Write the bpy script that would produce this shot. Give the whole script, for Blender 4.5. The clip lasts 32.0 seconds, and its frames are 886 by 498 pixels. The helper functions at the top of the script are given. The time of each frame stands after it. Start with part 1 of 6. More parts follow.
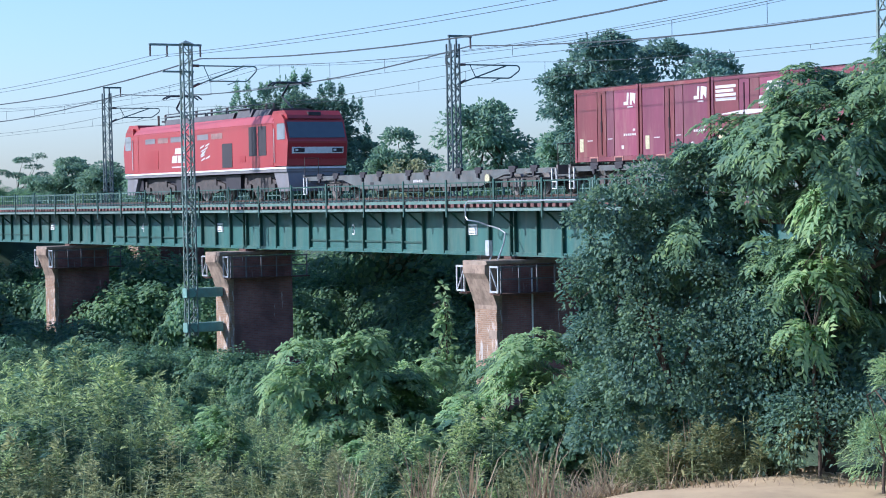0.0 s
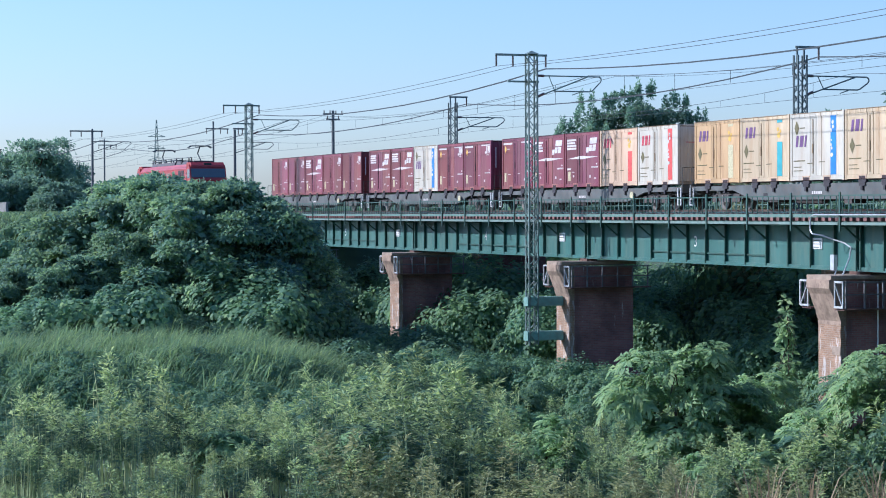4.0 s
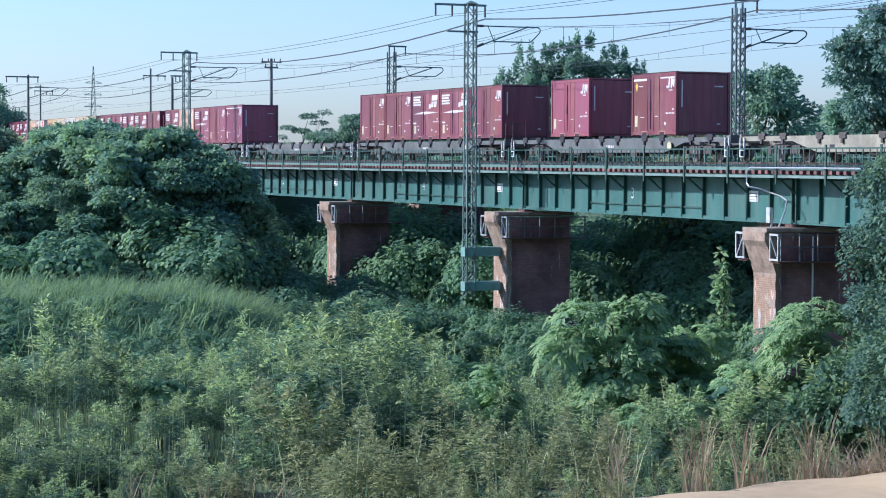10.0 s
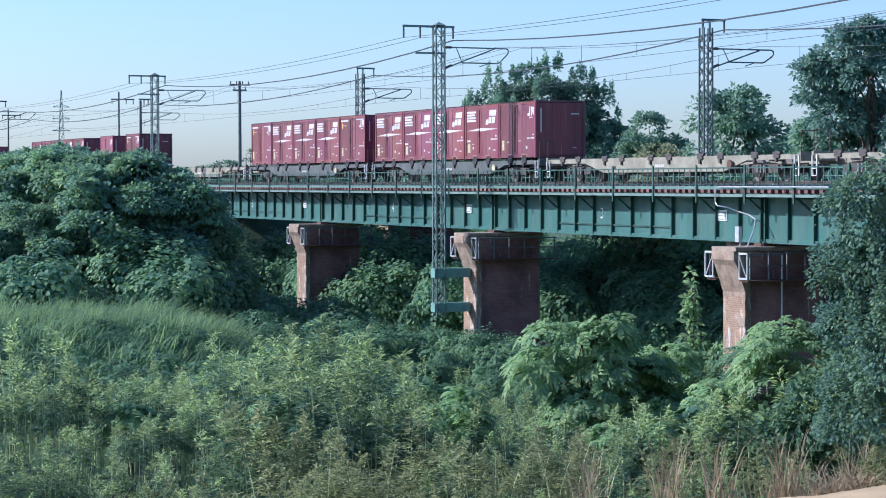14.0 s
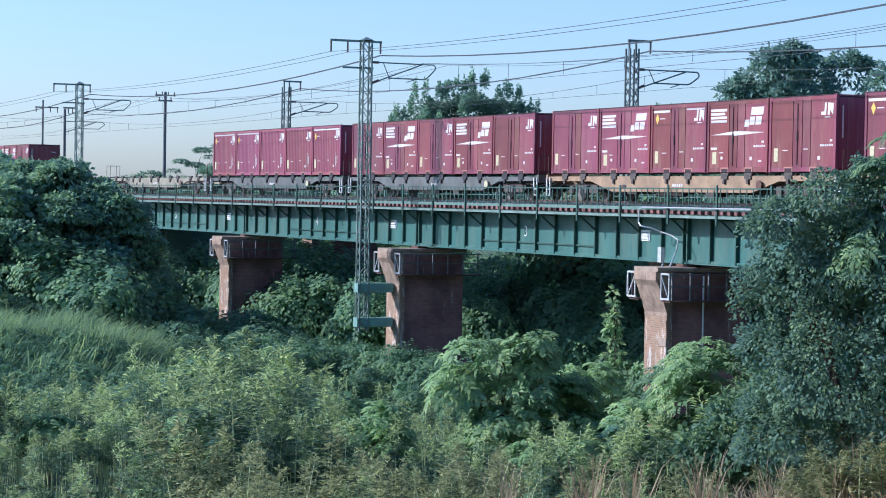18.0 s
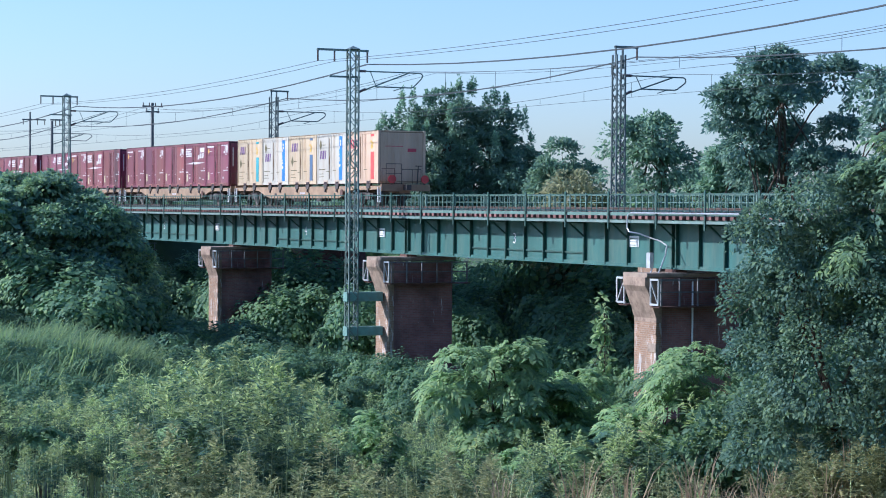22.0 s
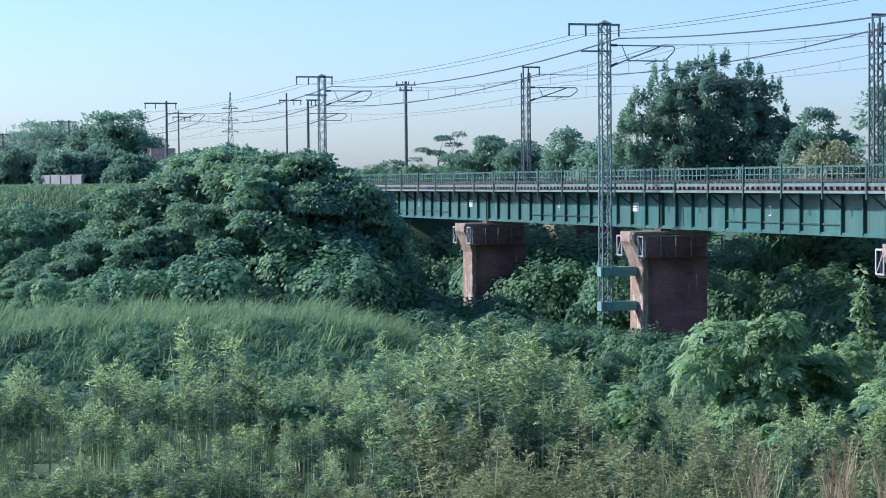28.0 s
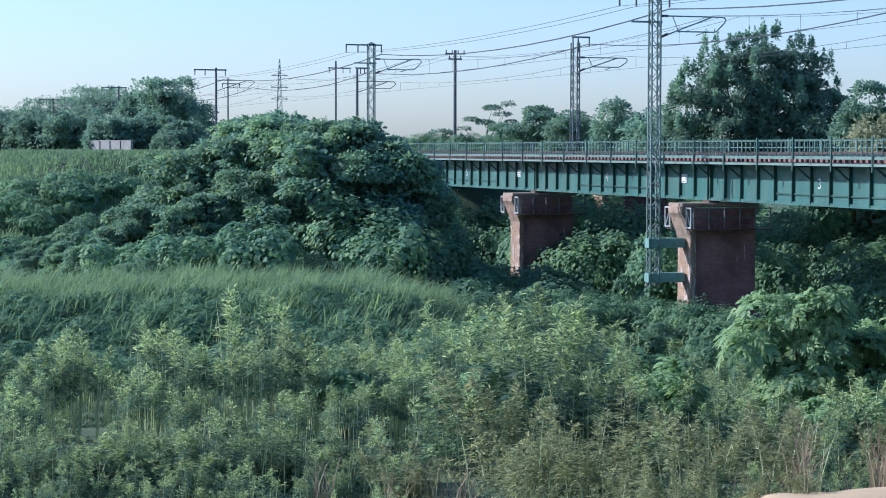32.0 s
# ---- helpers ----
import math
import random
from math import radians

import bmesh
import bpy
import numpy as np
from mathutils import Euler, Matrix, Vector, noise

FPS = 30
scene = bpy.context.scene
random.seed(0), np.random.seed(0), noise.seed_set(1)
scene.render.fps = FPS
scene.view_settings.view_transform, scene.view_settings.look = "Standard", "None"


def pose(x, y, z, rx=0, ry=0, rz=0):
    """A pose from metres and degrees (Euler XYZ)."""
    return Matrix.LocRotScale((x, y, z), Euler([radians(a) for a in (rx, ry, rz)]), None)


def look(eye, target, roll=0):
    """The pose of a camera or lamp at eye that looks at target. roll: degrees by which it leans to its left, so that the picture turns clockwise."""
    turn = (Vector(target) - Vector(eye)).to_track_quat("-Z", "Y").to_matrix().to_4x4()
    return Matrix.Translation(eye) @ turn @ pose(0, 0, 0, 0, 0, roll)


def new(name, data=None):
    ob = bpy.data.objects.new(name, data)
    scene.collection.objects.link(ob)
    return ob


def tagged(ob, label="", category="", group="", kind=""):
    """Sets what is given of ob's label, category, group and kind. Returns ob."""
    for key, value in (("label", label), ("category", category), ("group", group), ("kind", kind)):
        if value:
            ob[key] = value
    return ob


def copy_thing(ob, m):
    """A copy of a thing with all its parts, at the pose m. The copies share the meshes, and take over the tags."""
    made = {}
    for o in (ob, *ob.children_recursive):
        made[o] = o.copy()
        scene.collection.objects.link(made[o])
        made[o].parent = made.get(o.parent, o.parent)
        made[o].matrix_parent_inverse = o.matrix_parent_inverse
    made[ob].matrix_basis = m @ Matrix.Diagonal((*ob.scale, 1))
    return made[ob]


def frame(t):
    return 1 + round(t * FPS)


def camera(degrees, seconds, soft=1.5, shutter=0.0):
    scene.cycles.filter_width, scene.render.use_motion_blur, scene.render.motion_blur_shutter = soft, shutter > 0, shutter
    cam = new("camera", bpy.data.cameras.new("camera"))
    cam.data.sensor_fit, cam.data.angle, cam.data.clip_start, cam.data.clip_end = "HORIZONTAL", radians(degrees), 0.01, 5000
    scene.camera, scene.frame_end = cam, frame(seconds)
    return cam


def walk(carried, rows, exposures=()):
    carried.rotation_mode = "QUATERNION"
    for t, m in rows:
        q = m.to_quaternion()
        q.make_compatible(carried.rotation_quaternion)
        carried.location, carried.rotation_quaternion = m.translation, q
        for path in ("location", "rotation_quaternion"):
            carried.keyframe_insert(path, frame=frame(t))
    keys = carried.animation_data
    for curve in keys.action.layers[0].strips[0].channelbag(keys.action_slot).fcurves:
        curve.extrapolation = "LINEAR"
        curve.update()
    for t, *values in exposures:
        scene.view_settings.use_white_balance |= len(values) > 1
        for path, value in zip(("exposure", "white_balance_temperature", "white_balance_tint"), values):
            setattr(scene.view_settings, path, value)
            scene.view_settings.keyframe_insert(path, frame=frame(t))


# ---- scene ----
# All bearings are degrees from the track's normal; the track runs along x, and y points away from the camera.
EYE = (0.0, 0.0, 9.5)
RAIL = 9.5          # top of rail
TRACK_Y = 41.225    # centre line of the near track
BACK_Y = 50.2       # centre line of the far track
cam = camera(23.93, 32.0, soft=1.0)


def aim(yaw, pitch, roll):
    """Camera pose from bearing, tilt and lean in degrees."""
    return Matrix.Translation(EYE) @ pose(0, 0, 0, 90 + pitch, 0, -yaw) @ pose(0, 0, 0, 0, 0, -roll)


PATH = [
    (0, -59.732, -1.442, 1.093), (0.5, -62.753, -1.350, 0.891), (1, -64.827, -1.127, 0.723),
    (1.5, -66.369, -0.869, 0.545), (2, -67.446, -0.719, 0.482), (2.5, -68.222, -0.704, 0.362),
    (3, -68.735, -0.810, 0.257), (3.5, -68.961, -0.946, 0.252), (5.5, -69.157, -1.311, -0.071),
    (6, -69.080, -1.423, -0.236), (6.5, -68.917, -1.538, -0.321), (7, -68.738, -1.627, -0.354),
    (7.5, -68.587, -1.704, -0.320), (8, -68.438, -1.798, -0.339), (8.5, -68.264, -1.959, -0.247),
    (9, -68.034, -2.199, -0.203), (9.5, -67.709, -2.390, -0.246), (10, -67.353, -2.425, -0.290),
    (10.5, -66.913, -2.265, -0.311), (11, -66.502, -1.999, -0.346), (11.5, -66.221, -1.694, -0.285),
    (12, -66.208, -1.540, -0.215), (12.5, -66.349, -1.520, -0.001), (13, -66.510, -1.600, 0.080),
    (13.5, -66.599, -1.763, 0.128), (15.5, -66.010, -2.021, -0.262), (16, -65.629, -1.758, -0.415),
    (16.5, -65.283, -1.549, -0.620), (17, -64.919, -1.419, -0.795), (17.5, -64.653, -1.390, -0.906),
    (18, -64.434, -1.395, -1.012), (18.5, -64.250, -1.330, -1.114), (19, -64.086, -1.231, -1.154),
    (19.5, -63.968, -1.112, -1.092), (20, -63.855, -1.014, -0.960), (20.5, -63.776, -0.990, -0.817),
    (21, -63.753, -1.043, -0.722), (21.5, -63.827, -1.115, -0.576), (22, -64.132, -1.172, -0.393),
    (22.5, -64.791, -1.205, -0.228), (23, -65.870, -1.257, -0.096), (23.5, -67.181, -1.380, 0.043),
    (24, -68.335, -1.563, 0.116), (24.5, -69.265, -1.770, 0.210), (25, -69.774, -1.897, 0.235),
    (25.5, -70.046, -1.972, 0.289), (27.5, -70.660, -1.824, 0.433), (28, -71.076, -1.845, 0.450),
    (28.5, -71.572, -1.935, 0.455), (29, -71.864, -2.087, 0.302), (29.5, -71.965, -2.271, 0.144),
    (30, -71.918, -2.433, -0.002), (30.5, -71.887, -2.538, -0.096), (31, -71.918, -2.585, -0.132),
    (31.5, -72.070, -2.615, -0.159), (32, -72.378, -2.686, -0.155),
]
walk(cam, [(t, aim(a, b, c)) for t, a, b, c in PATH], [(0, 0.46, 4880, 17), (1.5, 0.43, 4880, 17), (3, 0.32, 4880, 17), (6, 0.35, 4880, 17), (8.5, 0.41, 4880, 17), (13, 0.41, 4880, 17), (20, 0.38, 4880, 17), (25, 0.41, 4880, 17), (32, 0.42, 4880, 17)])

# ---- light ----
SUN_EL, SUN_AZ = 31.0, 214.0     # degrees; bearing clockwise from +y
world = bpy.data.worlds.new("sky")
scene.world = world
world.use_nodes = True
wn = world.node_tree.nodes
sky = wn.new("ShaderNodeTexSky")
sky.sky_type = "NISHITA"
sky.sun_disc = False
sky.sun_elevation, sky.sun_rotation = radians(SUN_EL), radians(SUN_AZ)
sky.air_density, sky.dust_density, sky.ozone_density = 1.0, 0.9, 2.3
world.node_tree.links.new(sky.outputs[0], wn["Background"].inputs[0])
wn["Background"].inputs[1].default_value = 0.122
sun = new("sun", bpy.data.lights.new("sun", "SUN"))
sun.data.energy, sun.data.angle, sun.data.color = 5.0, radians(0.6), (1.0, 0.87, 0.68)
to_sun = Vector((math.sin(radians(SUN_AZ)) * math.cos(radians(SUN_EL)), math.cos(radians(SUN_AZ)) * math.cos(radians(SUN_EL)), math.sin(radians(SUN_EL))))
sun.matrix_world = look(to_sun * 100, (0, 0, 0))


# ---- materials ----
def mat(name, col, rough=0.6, metal=0.0, vary=0.25, scale=3.0, fine=40.0, bump=0.15, dirt=None, dirt_amt=0.35, island=0.0, obj=0.0, streak=False, hue=0.0):
    """A worn painted, metal or mineral surface: two scales of variation, optional dirt colour, fine relief."""
    m = bpy.data.materials.new(name)
    m.use_nodes = True
    nt = m.node_tree
    n, l = nt.nodes, nt.links
    bsdf = n["Principled BSDF"]
    bsdf.inputs["Roughness"].default_value, bsdf.inputs["Metallic"].default_value = rough, metal
    tc = n.new("ShaderNodeTexCoord")
    mp = n.new("ShaderNodeMapping")
    l.new(tc.outputs["Object"], mp.inputs[0])
    if streak:
        mp.inputs["Scale"].default_value = (1.0, 1.0, 0.18)
    big = n.new("ShaderNodeTexNoise")
    big.inputs["Scale"].default_value, big.inputs["Detail"].default_value = scale, 5
    small = n.new("ShaderNodeTexNoise")
    small.inputs["Scale"].default_value, small.inputs["Detail"].default_value = fine, 3
    l.new(mp.outputs[0], big.inputs[0]), l.new(mp.outputs[0], small.inputs[0])
    ramp = n.new("ShaderNodeMapRange")
    ramp.inputs["From Min"].default_value, ramp.inputs["From Max"].default_value = 0.3, 0.7
    ramp.inputs["To Min"].default_value, ramp.inputs["To Max"].default_value = 1 - vary, 1 + vary * 0.6
    l.new(big.outputs["Fac"], ramp.inputs["Value"])
    mul = n.new("ShaderNodeMix")
    mul.data_type, mul.blend_type = "RGBA", "MULTIPLY"
    mul.inputs["Factor"].default_value = 1.0
    mul.inputs["A"].default_value = (*col, 1)
    l.new(ramp.outputs[0], mul.inputs["B"])
    out = mul.outputs["Result"]
    if dirt:
        dr = n.new("ShaderNodeValToRGB")
        dr.color_ramp.elements[0].position, dr.color_ramp.elements[1].position = 0.48, 0.68
        dr.color_ramp.elements[1].color = (dirt_amt, dirt_amt, dirt_amt, 1)
        other = n.new("ShaderNodeTexNoise")
        other.inputs["Scale"].default_value, other.inputs["Detail"].default_value, other.inputs["Roughness"].default_value = scale * 2.3, 8, 0.7
        l.new(mp.outputs[0], other.inputs[0])
        l.new(other.outputs["Fac"], dr.inputs[0])
        dm = n.new("ShaderNodeMix")
        dm.data_type = "RGBA"
        dm.inputs["B"].default_value = (*dirt, 1)
        l.new(dr.outputs[0], dm.inputs["Factor"]), l.new(out, dm.inputs["A"])
        out = dm.outputs["Result"]
    if island or obj:
        hv = n.new("ShaderNodeHueSaturation")
        amt = island or obj
        if island:
            src = n.new("ShaderNodeNewGeometry").outputs["Random Per Island"]
        else:
            src = n.new("ShaderNodeObjectInfo").outputs["Random"]
        mr = n.new("ShaderNodeMapRange")
        mr.inputs["To Min"].default_value, mr.inputs["To Max"].default_value = 1 - amt, 1 + amt
        l.new(src, mr.inputs["Value"]), l.new(mr.outputs[0], hv.inputs["Value"]), l.new(out, hv.inputs["Color"])
        if hue:
            wh, turn, frac = n.new("ShaderNodeMath"), n.new("ShaderNodeMapRange"), n.new("ShaderNodeMath")
            wh.operation, frac.operation = "MULTIPLY", "FRACT"
            wh.inputs[1].default_value = 7.3
            turn.inputs["To Min"].default_value, turn.inputs["To Max"].default_value = 0.5 - hue, 0.5 + hue
            l.new(src, wh.inputs[0]), l.new(wh.outputs[0], frac.inputs[0]), l.new(frac.outputs[0], turn.inputs["Value"]), l.new(turn.outputs[0], hv.inputs["Hue"])
        out = hv.outputs["Color"]
    l.new(out, bsdf.inputs["Base Color"])
    if bump:
        bp = n.new("ShaderNodeBump")
        bp.inputs["Strength"].default_value, bp.inputs["Distance"].default_value = bump, 0.02
        l.new(small.outputs["Fac"], bp.inputs["Height"]), l.new(bp.outputs[0], bsdf.inputs["Normal"])
    return m


def leaf_mat(name, col, tip, rough=0.68, spread=0.3, glow=0.35):
    """Leaves: colour from leaf to leaf and over patches, a little light through the blade."""
    m = bpy.data.materials.new(name)
    m.use_nodes = True
    n, l = m.node_tree.nodes, m.node_tree.links
    bsdf = n["Principled BSDF"]
    bsdf.inputs["Roughness"].default_value = rough
    bsdf.inputs["Specular IOR Level"].default_value = 0.3
    geo, tc = n.new("ShaderNodeNewGeometry"), n.new("ShaderNodeTexCoord")
    pat = n.new("ShaderNodeTexNoise")
    pat.inputs["Scale"].default_value, pat.inputs["Detail"].default_value = 0.7, 3
    l.new(tc.outputs["Object"], pat.inputs[0])
    add = n.new("ShaderNodeMath")
    add.operation = "MULTIPLY_ADD"
    # Steep mix: few bright leaves among dark ones, imitating sunlit and shaded leaves.
    sq = n.new("ShaderNodeMath")
    sq.operation = "POWER"
    sq.inputs[1].default_value = 2.6
    l.new(geo.outputs["Random Per Island"], sq.inputs[0])
    l.new(sq.outputs[0], add.inputs[0])
    add.inputs[1].default_value = 0.7
    sub = n.new("ShaderNodeMapRange")
    sub.inputs["From Min"].default_value, sub.inputs["From Max"].default_value = 0.3, 0.7
    sub.inputs["To Max"].default_value = 0.45
    l.new(pat.outputs["Fac"], sub.inputs["Value"]), l.new(sub.outputs[0], add.inputs[2])
    mix = n.new("ShaderNodeMix")
    mix.data_type = "RGBA"
    mix.inputs["A"].default_value, mix.inputs["B"].default_value = (*col, 1), (*tip, 1)
    l.new(add.outputs[0], mix.inputs["Factor"])
    hv = n.new("ShaderNodeHueSaturation")
    inf = n.new("ShaderNodeObjectInfo")
    mr = n.new("ShaderNodeMapRange")
    mr.inputs["To Min"].default_value, mr.inputs["To Max"].default_value = 1 - spread, 1 + spread
    l.new(inf.outputs["Random"], mr.inputs["Value"]), l.new(mr.outputs[0], hv.inputs["Value"])
    l.new(mix.outputs["Result"], hv.inputs["Color"]), l.new(hv.outputs[0], bsdf.inputs["Base Color"])
    tr = n.new("ShaderNodeBsdfTranslucent")
    l.new(hv.outputs[0], tr.inputs["Color"])
    ms = n.new("ShaderNodeMixShader")
    ms.inputs[0].default_value = glow
    l.new(bsdf.outputs[0], ms.inputs[1]), l.new(tr.outputs[0], ms.inputs[2])
    l.new(ms.outputs[0], n["Material Output"].inputs["Surface"])
    return m


def brick_mat(name, c1, c2, mortar, wear, lime=0.3):
    """Old brickwork, real brick size, in world axes, with lime and soot stains."""
    m = bpy.data.materials.new(name)
    m.use_nodes = True
    n, l = m.node_tree.nodes, m.node_tree.links
    bsdf = n["Principled BSDF"]
    bsdf.inputs["Roughness"].default_value = 0.85
    tc, sep, com, add = n.new("ShaderNodeTexCoord"), n.new("ShaderNodeSeparateXYZ"), n.new("ShaderNodeCombineXYZ"), n.new("ShaderNodeMath")
    l.new(tc.outputs["Object"], sep.inputs[0])
    l.new(sep.outputs["X"], add.inputs[0]), l.new(sep.outputs["Y"], add.inputs[1])
    l.new(add.outputs[0], com.inputs["X"]), l.new(sep.outputs["Z"], com.inputs["Y"])
    br = n.new("ShaderNodeTexBrick")
    br.inputs["Color1"].default_value, br.inputs["Color2"].default_value, br.inputs["Mortar"].default_value = (*c1, 1), (*c2, 1), (*mortar, 1)
    br.inputs["Scale"].default_value = 1.0
    br.inputs["Brick Width"].default_value, br.inputs["Row Height"].default_value, br.inputs["Mortar Size"].default_value = 0.24, 0.075, 0.008
    l.new(com.outputs[0], br.inputs["Vector"])
    mp = n.new("ShaderNodeMapping")
    mp.inputs["Scale"].default_value = (1, 1, 0.35)
    l.new(tc.outputs["Object"], mp.inputs[0])
    ns = n.new("ShaderNodeTexNoise")
    ns.inputs["Scale"].default_value, ns.inputs["Detail"].default_value, ns.inputs["Roughness"].default_value = 1.6, 9, 0.72
    l.new(mp.outputs[0], ns.inputs[0])
    rp = n.new("ShaderNodeValToRGB")
    rp.color_ramp.elements[0].position, rp.color_ramp.elements[1].position = 0.5, 0.72
    l.new(ns.outputs["Fac"], rp.inputs[0])
    mx = n.new("ShaderNodeMix")
    mx.data_type = "RGBA"
    mx.inputs["B"].default_value = (*wear, 1)
    l.new(rp.outputs[0], mx.inputs["Factor"]), l.new(br.outputs["Color"], mx.inputs["A"])
    n2 = n.new("ShaderNodeTexNoise")
    n2.inputs["Scale"].default_value, n2.inputs["Detail"].default_value = 0.9, 4
    l.new(tc.outputs["Object"], n2.inputs[0])
    mr = n.new("ShaderNodeMapRange")
    mr.inputs["From Min"].default_value, mr.inputs["From Max"].default_value = 0.3, 0.7
    mr.inputs["To Min"].default_value, mr.inputs["To Max"].default_value = 0.6, 1.15
    l.new(n2.outputs["Fac"], mr.inputs["Value"])
    mm = n.new("ShaderNodeMix")
    mm.data_type, mm.blend_type = "RGBA", "MULTIPLY"
    mm.inputs["Factor"].default_value = 1.0
    # lime runs down the face
    m3, n3, r3, x3 = n.new("ShaderNodeMapping"), n.new("ShaderNodeTexNoise"), n.new("ShaderNodeValToRGB"), n.new("ShaderNodeMix")
    m3.inputs["Scale"].default_value = (2.6, 2.6, 0.5)
    n3.inputs["Scale"].default_value, n3.inputs["Detail"].default_value, n3.inputs["Roughness"].default_value = 2.2, 6, 0.65
    r3.color_ramp.elements[0].position, r3.color_ramp.elements[1].position = 1 - lime, 1.06 - lime
    x3.data_type = "RGBA"
    x3.inputs["B"].default_value = (0.62, 0.56, 0.5, 1)
    l.new(tc.outputs["Object"], m3.inputs[0]), l.new(m3.outputs[0], n3.inputs[0]), l.new(n3.outputs["Fac"], r3.inputs[0])
    l.new(r3.outputs[0], x3.inputs["Factor"]), l.new(mx.outputs["Result"], x3.inputs["A"])
    l.new(x3.outputs["Result"], mm.inputs["A"]), l.new(mr.outputs[0], mm.inputs["B"])
    l.new(mm.outputs["Result"], bsdf.inputs["Base Color"])
    bp = n.new("ShaderNodeBump")
    bp.inputs["Strength"].default_value, bp.inputs["Distance"].default_value = 0.5, 0.01
    l.new(br.outputs["Fac"], bp.inputs["Height"])
    bp.invert = True
    l.new(bp.outputs[0], bsdf.inputs["Normal"])
    return m


def ground_mat():
    """Earth with grass: green and brown patches, darker clods; bare sand inside the pad by the camera."""
    m = bpy.data.materials.new("ground_earth")
    m.use_nodes = True
    n, l = m.node_tree.nodes, m.node_tree.links
    bsdf = n["Principled BSDF"]
    bsdf.inputs["Roughness"].default_value = 0.95
    tc = n.new("ShaderNodeTexCoord")
    a, b = n.new("ShaderNodeTexNoise"), n.new("ShaderNodeTexNoise")
    a.inputs["Scale"].default_value, a.inputs["Detail"].default_value = 0.35, 8
    b.inputs["Scale"].default_value, b.inputs["Detail"].default_value = 9.0, 6
    l.new(tc.outputs["Object"], a.inputs[0]), l.new(tc.outputs["Object"], b.inputs[0])
    rp = n.new("ShaderNodeValToRGB")
    rp.color_ramp.elements[0].color, rp.color_ramp.elements[1].color = (0.045, 0.075, 0.04, 1), (0.095, 0.14, 0.06, 1)
    rp.color_ramp.elements[0].position, rp.color_ramp.elements[1].position = 0.35, 0.65
    l.new(a.outputs["Fac"], rp.inputs[0])
    l.new(rp.outputs[0], bsdf.inputs["Base Color"])
    bp = n.new("ShaderNodeBump")
    bp.inputs["Strength"].default_value, bp.inputs["Distance"].default_value = 0.8, 0.1
    l.new(b.outputs["Fac"], bp.inputs["Height"]), l.new(bp.outputs[0], bsdf.inputs["Normal"])
    return m


GREEN = mat("green_girder_paint", (0.045, 0.14, 0.12), 0.5, vary=0.35, scale=0.8, fine=25, dirt=(0.16, 0.2, 0.15), dirt_amt=0.35, streak=True)
DKGREEN = mat("dark_green_paint", (0.03, 0.09, 0.07), 0.5, vary=0.3, scale=1.5, dirt=(0.12, 0.08, 0.05), dirt_amt=0.3)
RAILGREEN = mat("pale_green_paint", (0.12, 0.21, 0.175), 0.5, vary=0.25, scale=1.2, dirt=(0.25, 0.22, 0.16), dirt_amt=0.3)
EDGE = mat("light_edge_paint", (0.17, 0.25, 0.22), 0.5, vary=0.25, scale=1.5, dirt=(0.2, 0.16, 0.12), dirt_amt=0.4)
MASTM = mat("grey_green_lattice_steel", (0.2, 0.27, 0.24), 0.5, 0.2, vary=0.3, scale=2, dirt=(0.16, 0.1, 0.06), dirt_amt=0.4)
MASTD = mat("dark_slate_steel", (0.1, 0.135, 0.135), 0.5, 0.2, vary=0.3, scale=2, dirt=(0.1, 0.07, 0.05), dirt_amt=0.4)
TEAL = mat("teal_bracket_paint", (0.2, 0.36, 0.31), 0.5, vary=0.2, scale=2, dirt=(0.2, 0.14, 0.09), dirt_amt=0.3)
GALV = mat("galvanised_steel", (0.6, 0.62, 0.63), 0.4, 0.5, vary=0.2, scale=4)
WHITE = mat("white_paint", (0.78, 0.78, 0.75), 0.5, vary=0.12, scale=3, dirt=(0.4, 0.36, 0.3), dirt_amt=0.3)
MARK = mat("white_lettering", (0.62, 0.58, 0.56), 0.5, vary=0.15, scale=6, bump=0)
RAILGREY = mat("dull_grey_railing", (0.2, 0.2, 0.21), 0.6, 0.2, vary=0.3, scale=3, dirt=(0.14, 0.08, 0.06), dirt_amt=0.5)
RUST = mat("rusty_steel", (0.14, 0.075, 0.055), 0.8, 0.1, vary=0.4, scale=3, dirt=(0.09, 0.05, 0.04), dirt_amt=0.6)
WIRE = mat("dark_wire", (0.06, 0.07, 0.075), 0.5, 0.6, vary=0.1, bump=0)
INSUL = mat("brown_insulator", (0.12, 0.08, 0.06), 0.3, vary=0.1, bump=0)
POLEM = mat("grey_pole", (0.15, 0.155, 0.15), 0.7, vary=0.25, scale=3, dirt=(0.12, 0.08, 0.06), dirt_amt=0.3)
RAILM = mat("rail_steel", (0.16, 0.12, 0.1), 0.45, 0.7, vary=0.3, scale=3)
TIMBER = mat("red_brown_sleeper", (0.2, 0.095, 0.085), 0.8, vary=0.35, scale=4, obj=0.35, dirt=(0.12, 0.09, 0.07), dirt_amt=0.4)
# Dark red that stands in for the dim gaps between sleepers.
GAP_BACKING = mat("dark_red_gap_backing", (0.07, 0.022, 0.026), 0.8, vary=0.3, scale=3)
BRICK = brick_mat("old_brick", (0.26, 0.115, 0.1), (0.33, 0.155, 0.135), (0.25, 0.2, 0.18), (0.16, 0.1, 0.09), 0.355)
# Paler and more tan than the shaft's brick, with more lime, paler wear.
BRICKEND = brick_mat("pale_weathered_end_brick", (0.3, 0.18, 0.105), (0.41, 0.25, 0.15), (0.4, 0.32, 0.25), (0.3, 0.22, 0.15), 0.44)
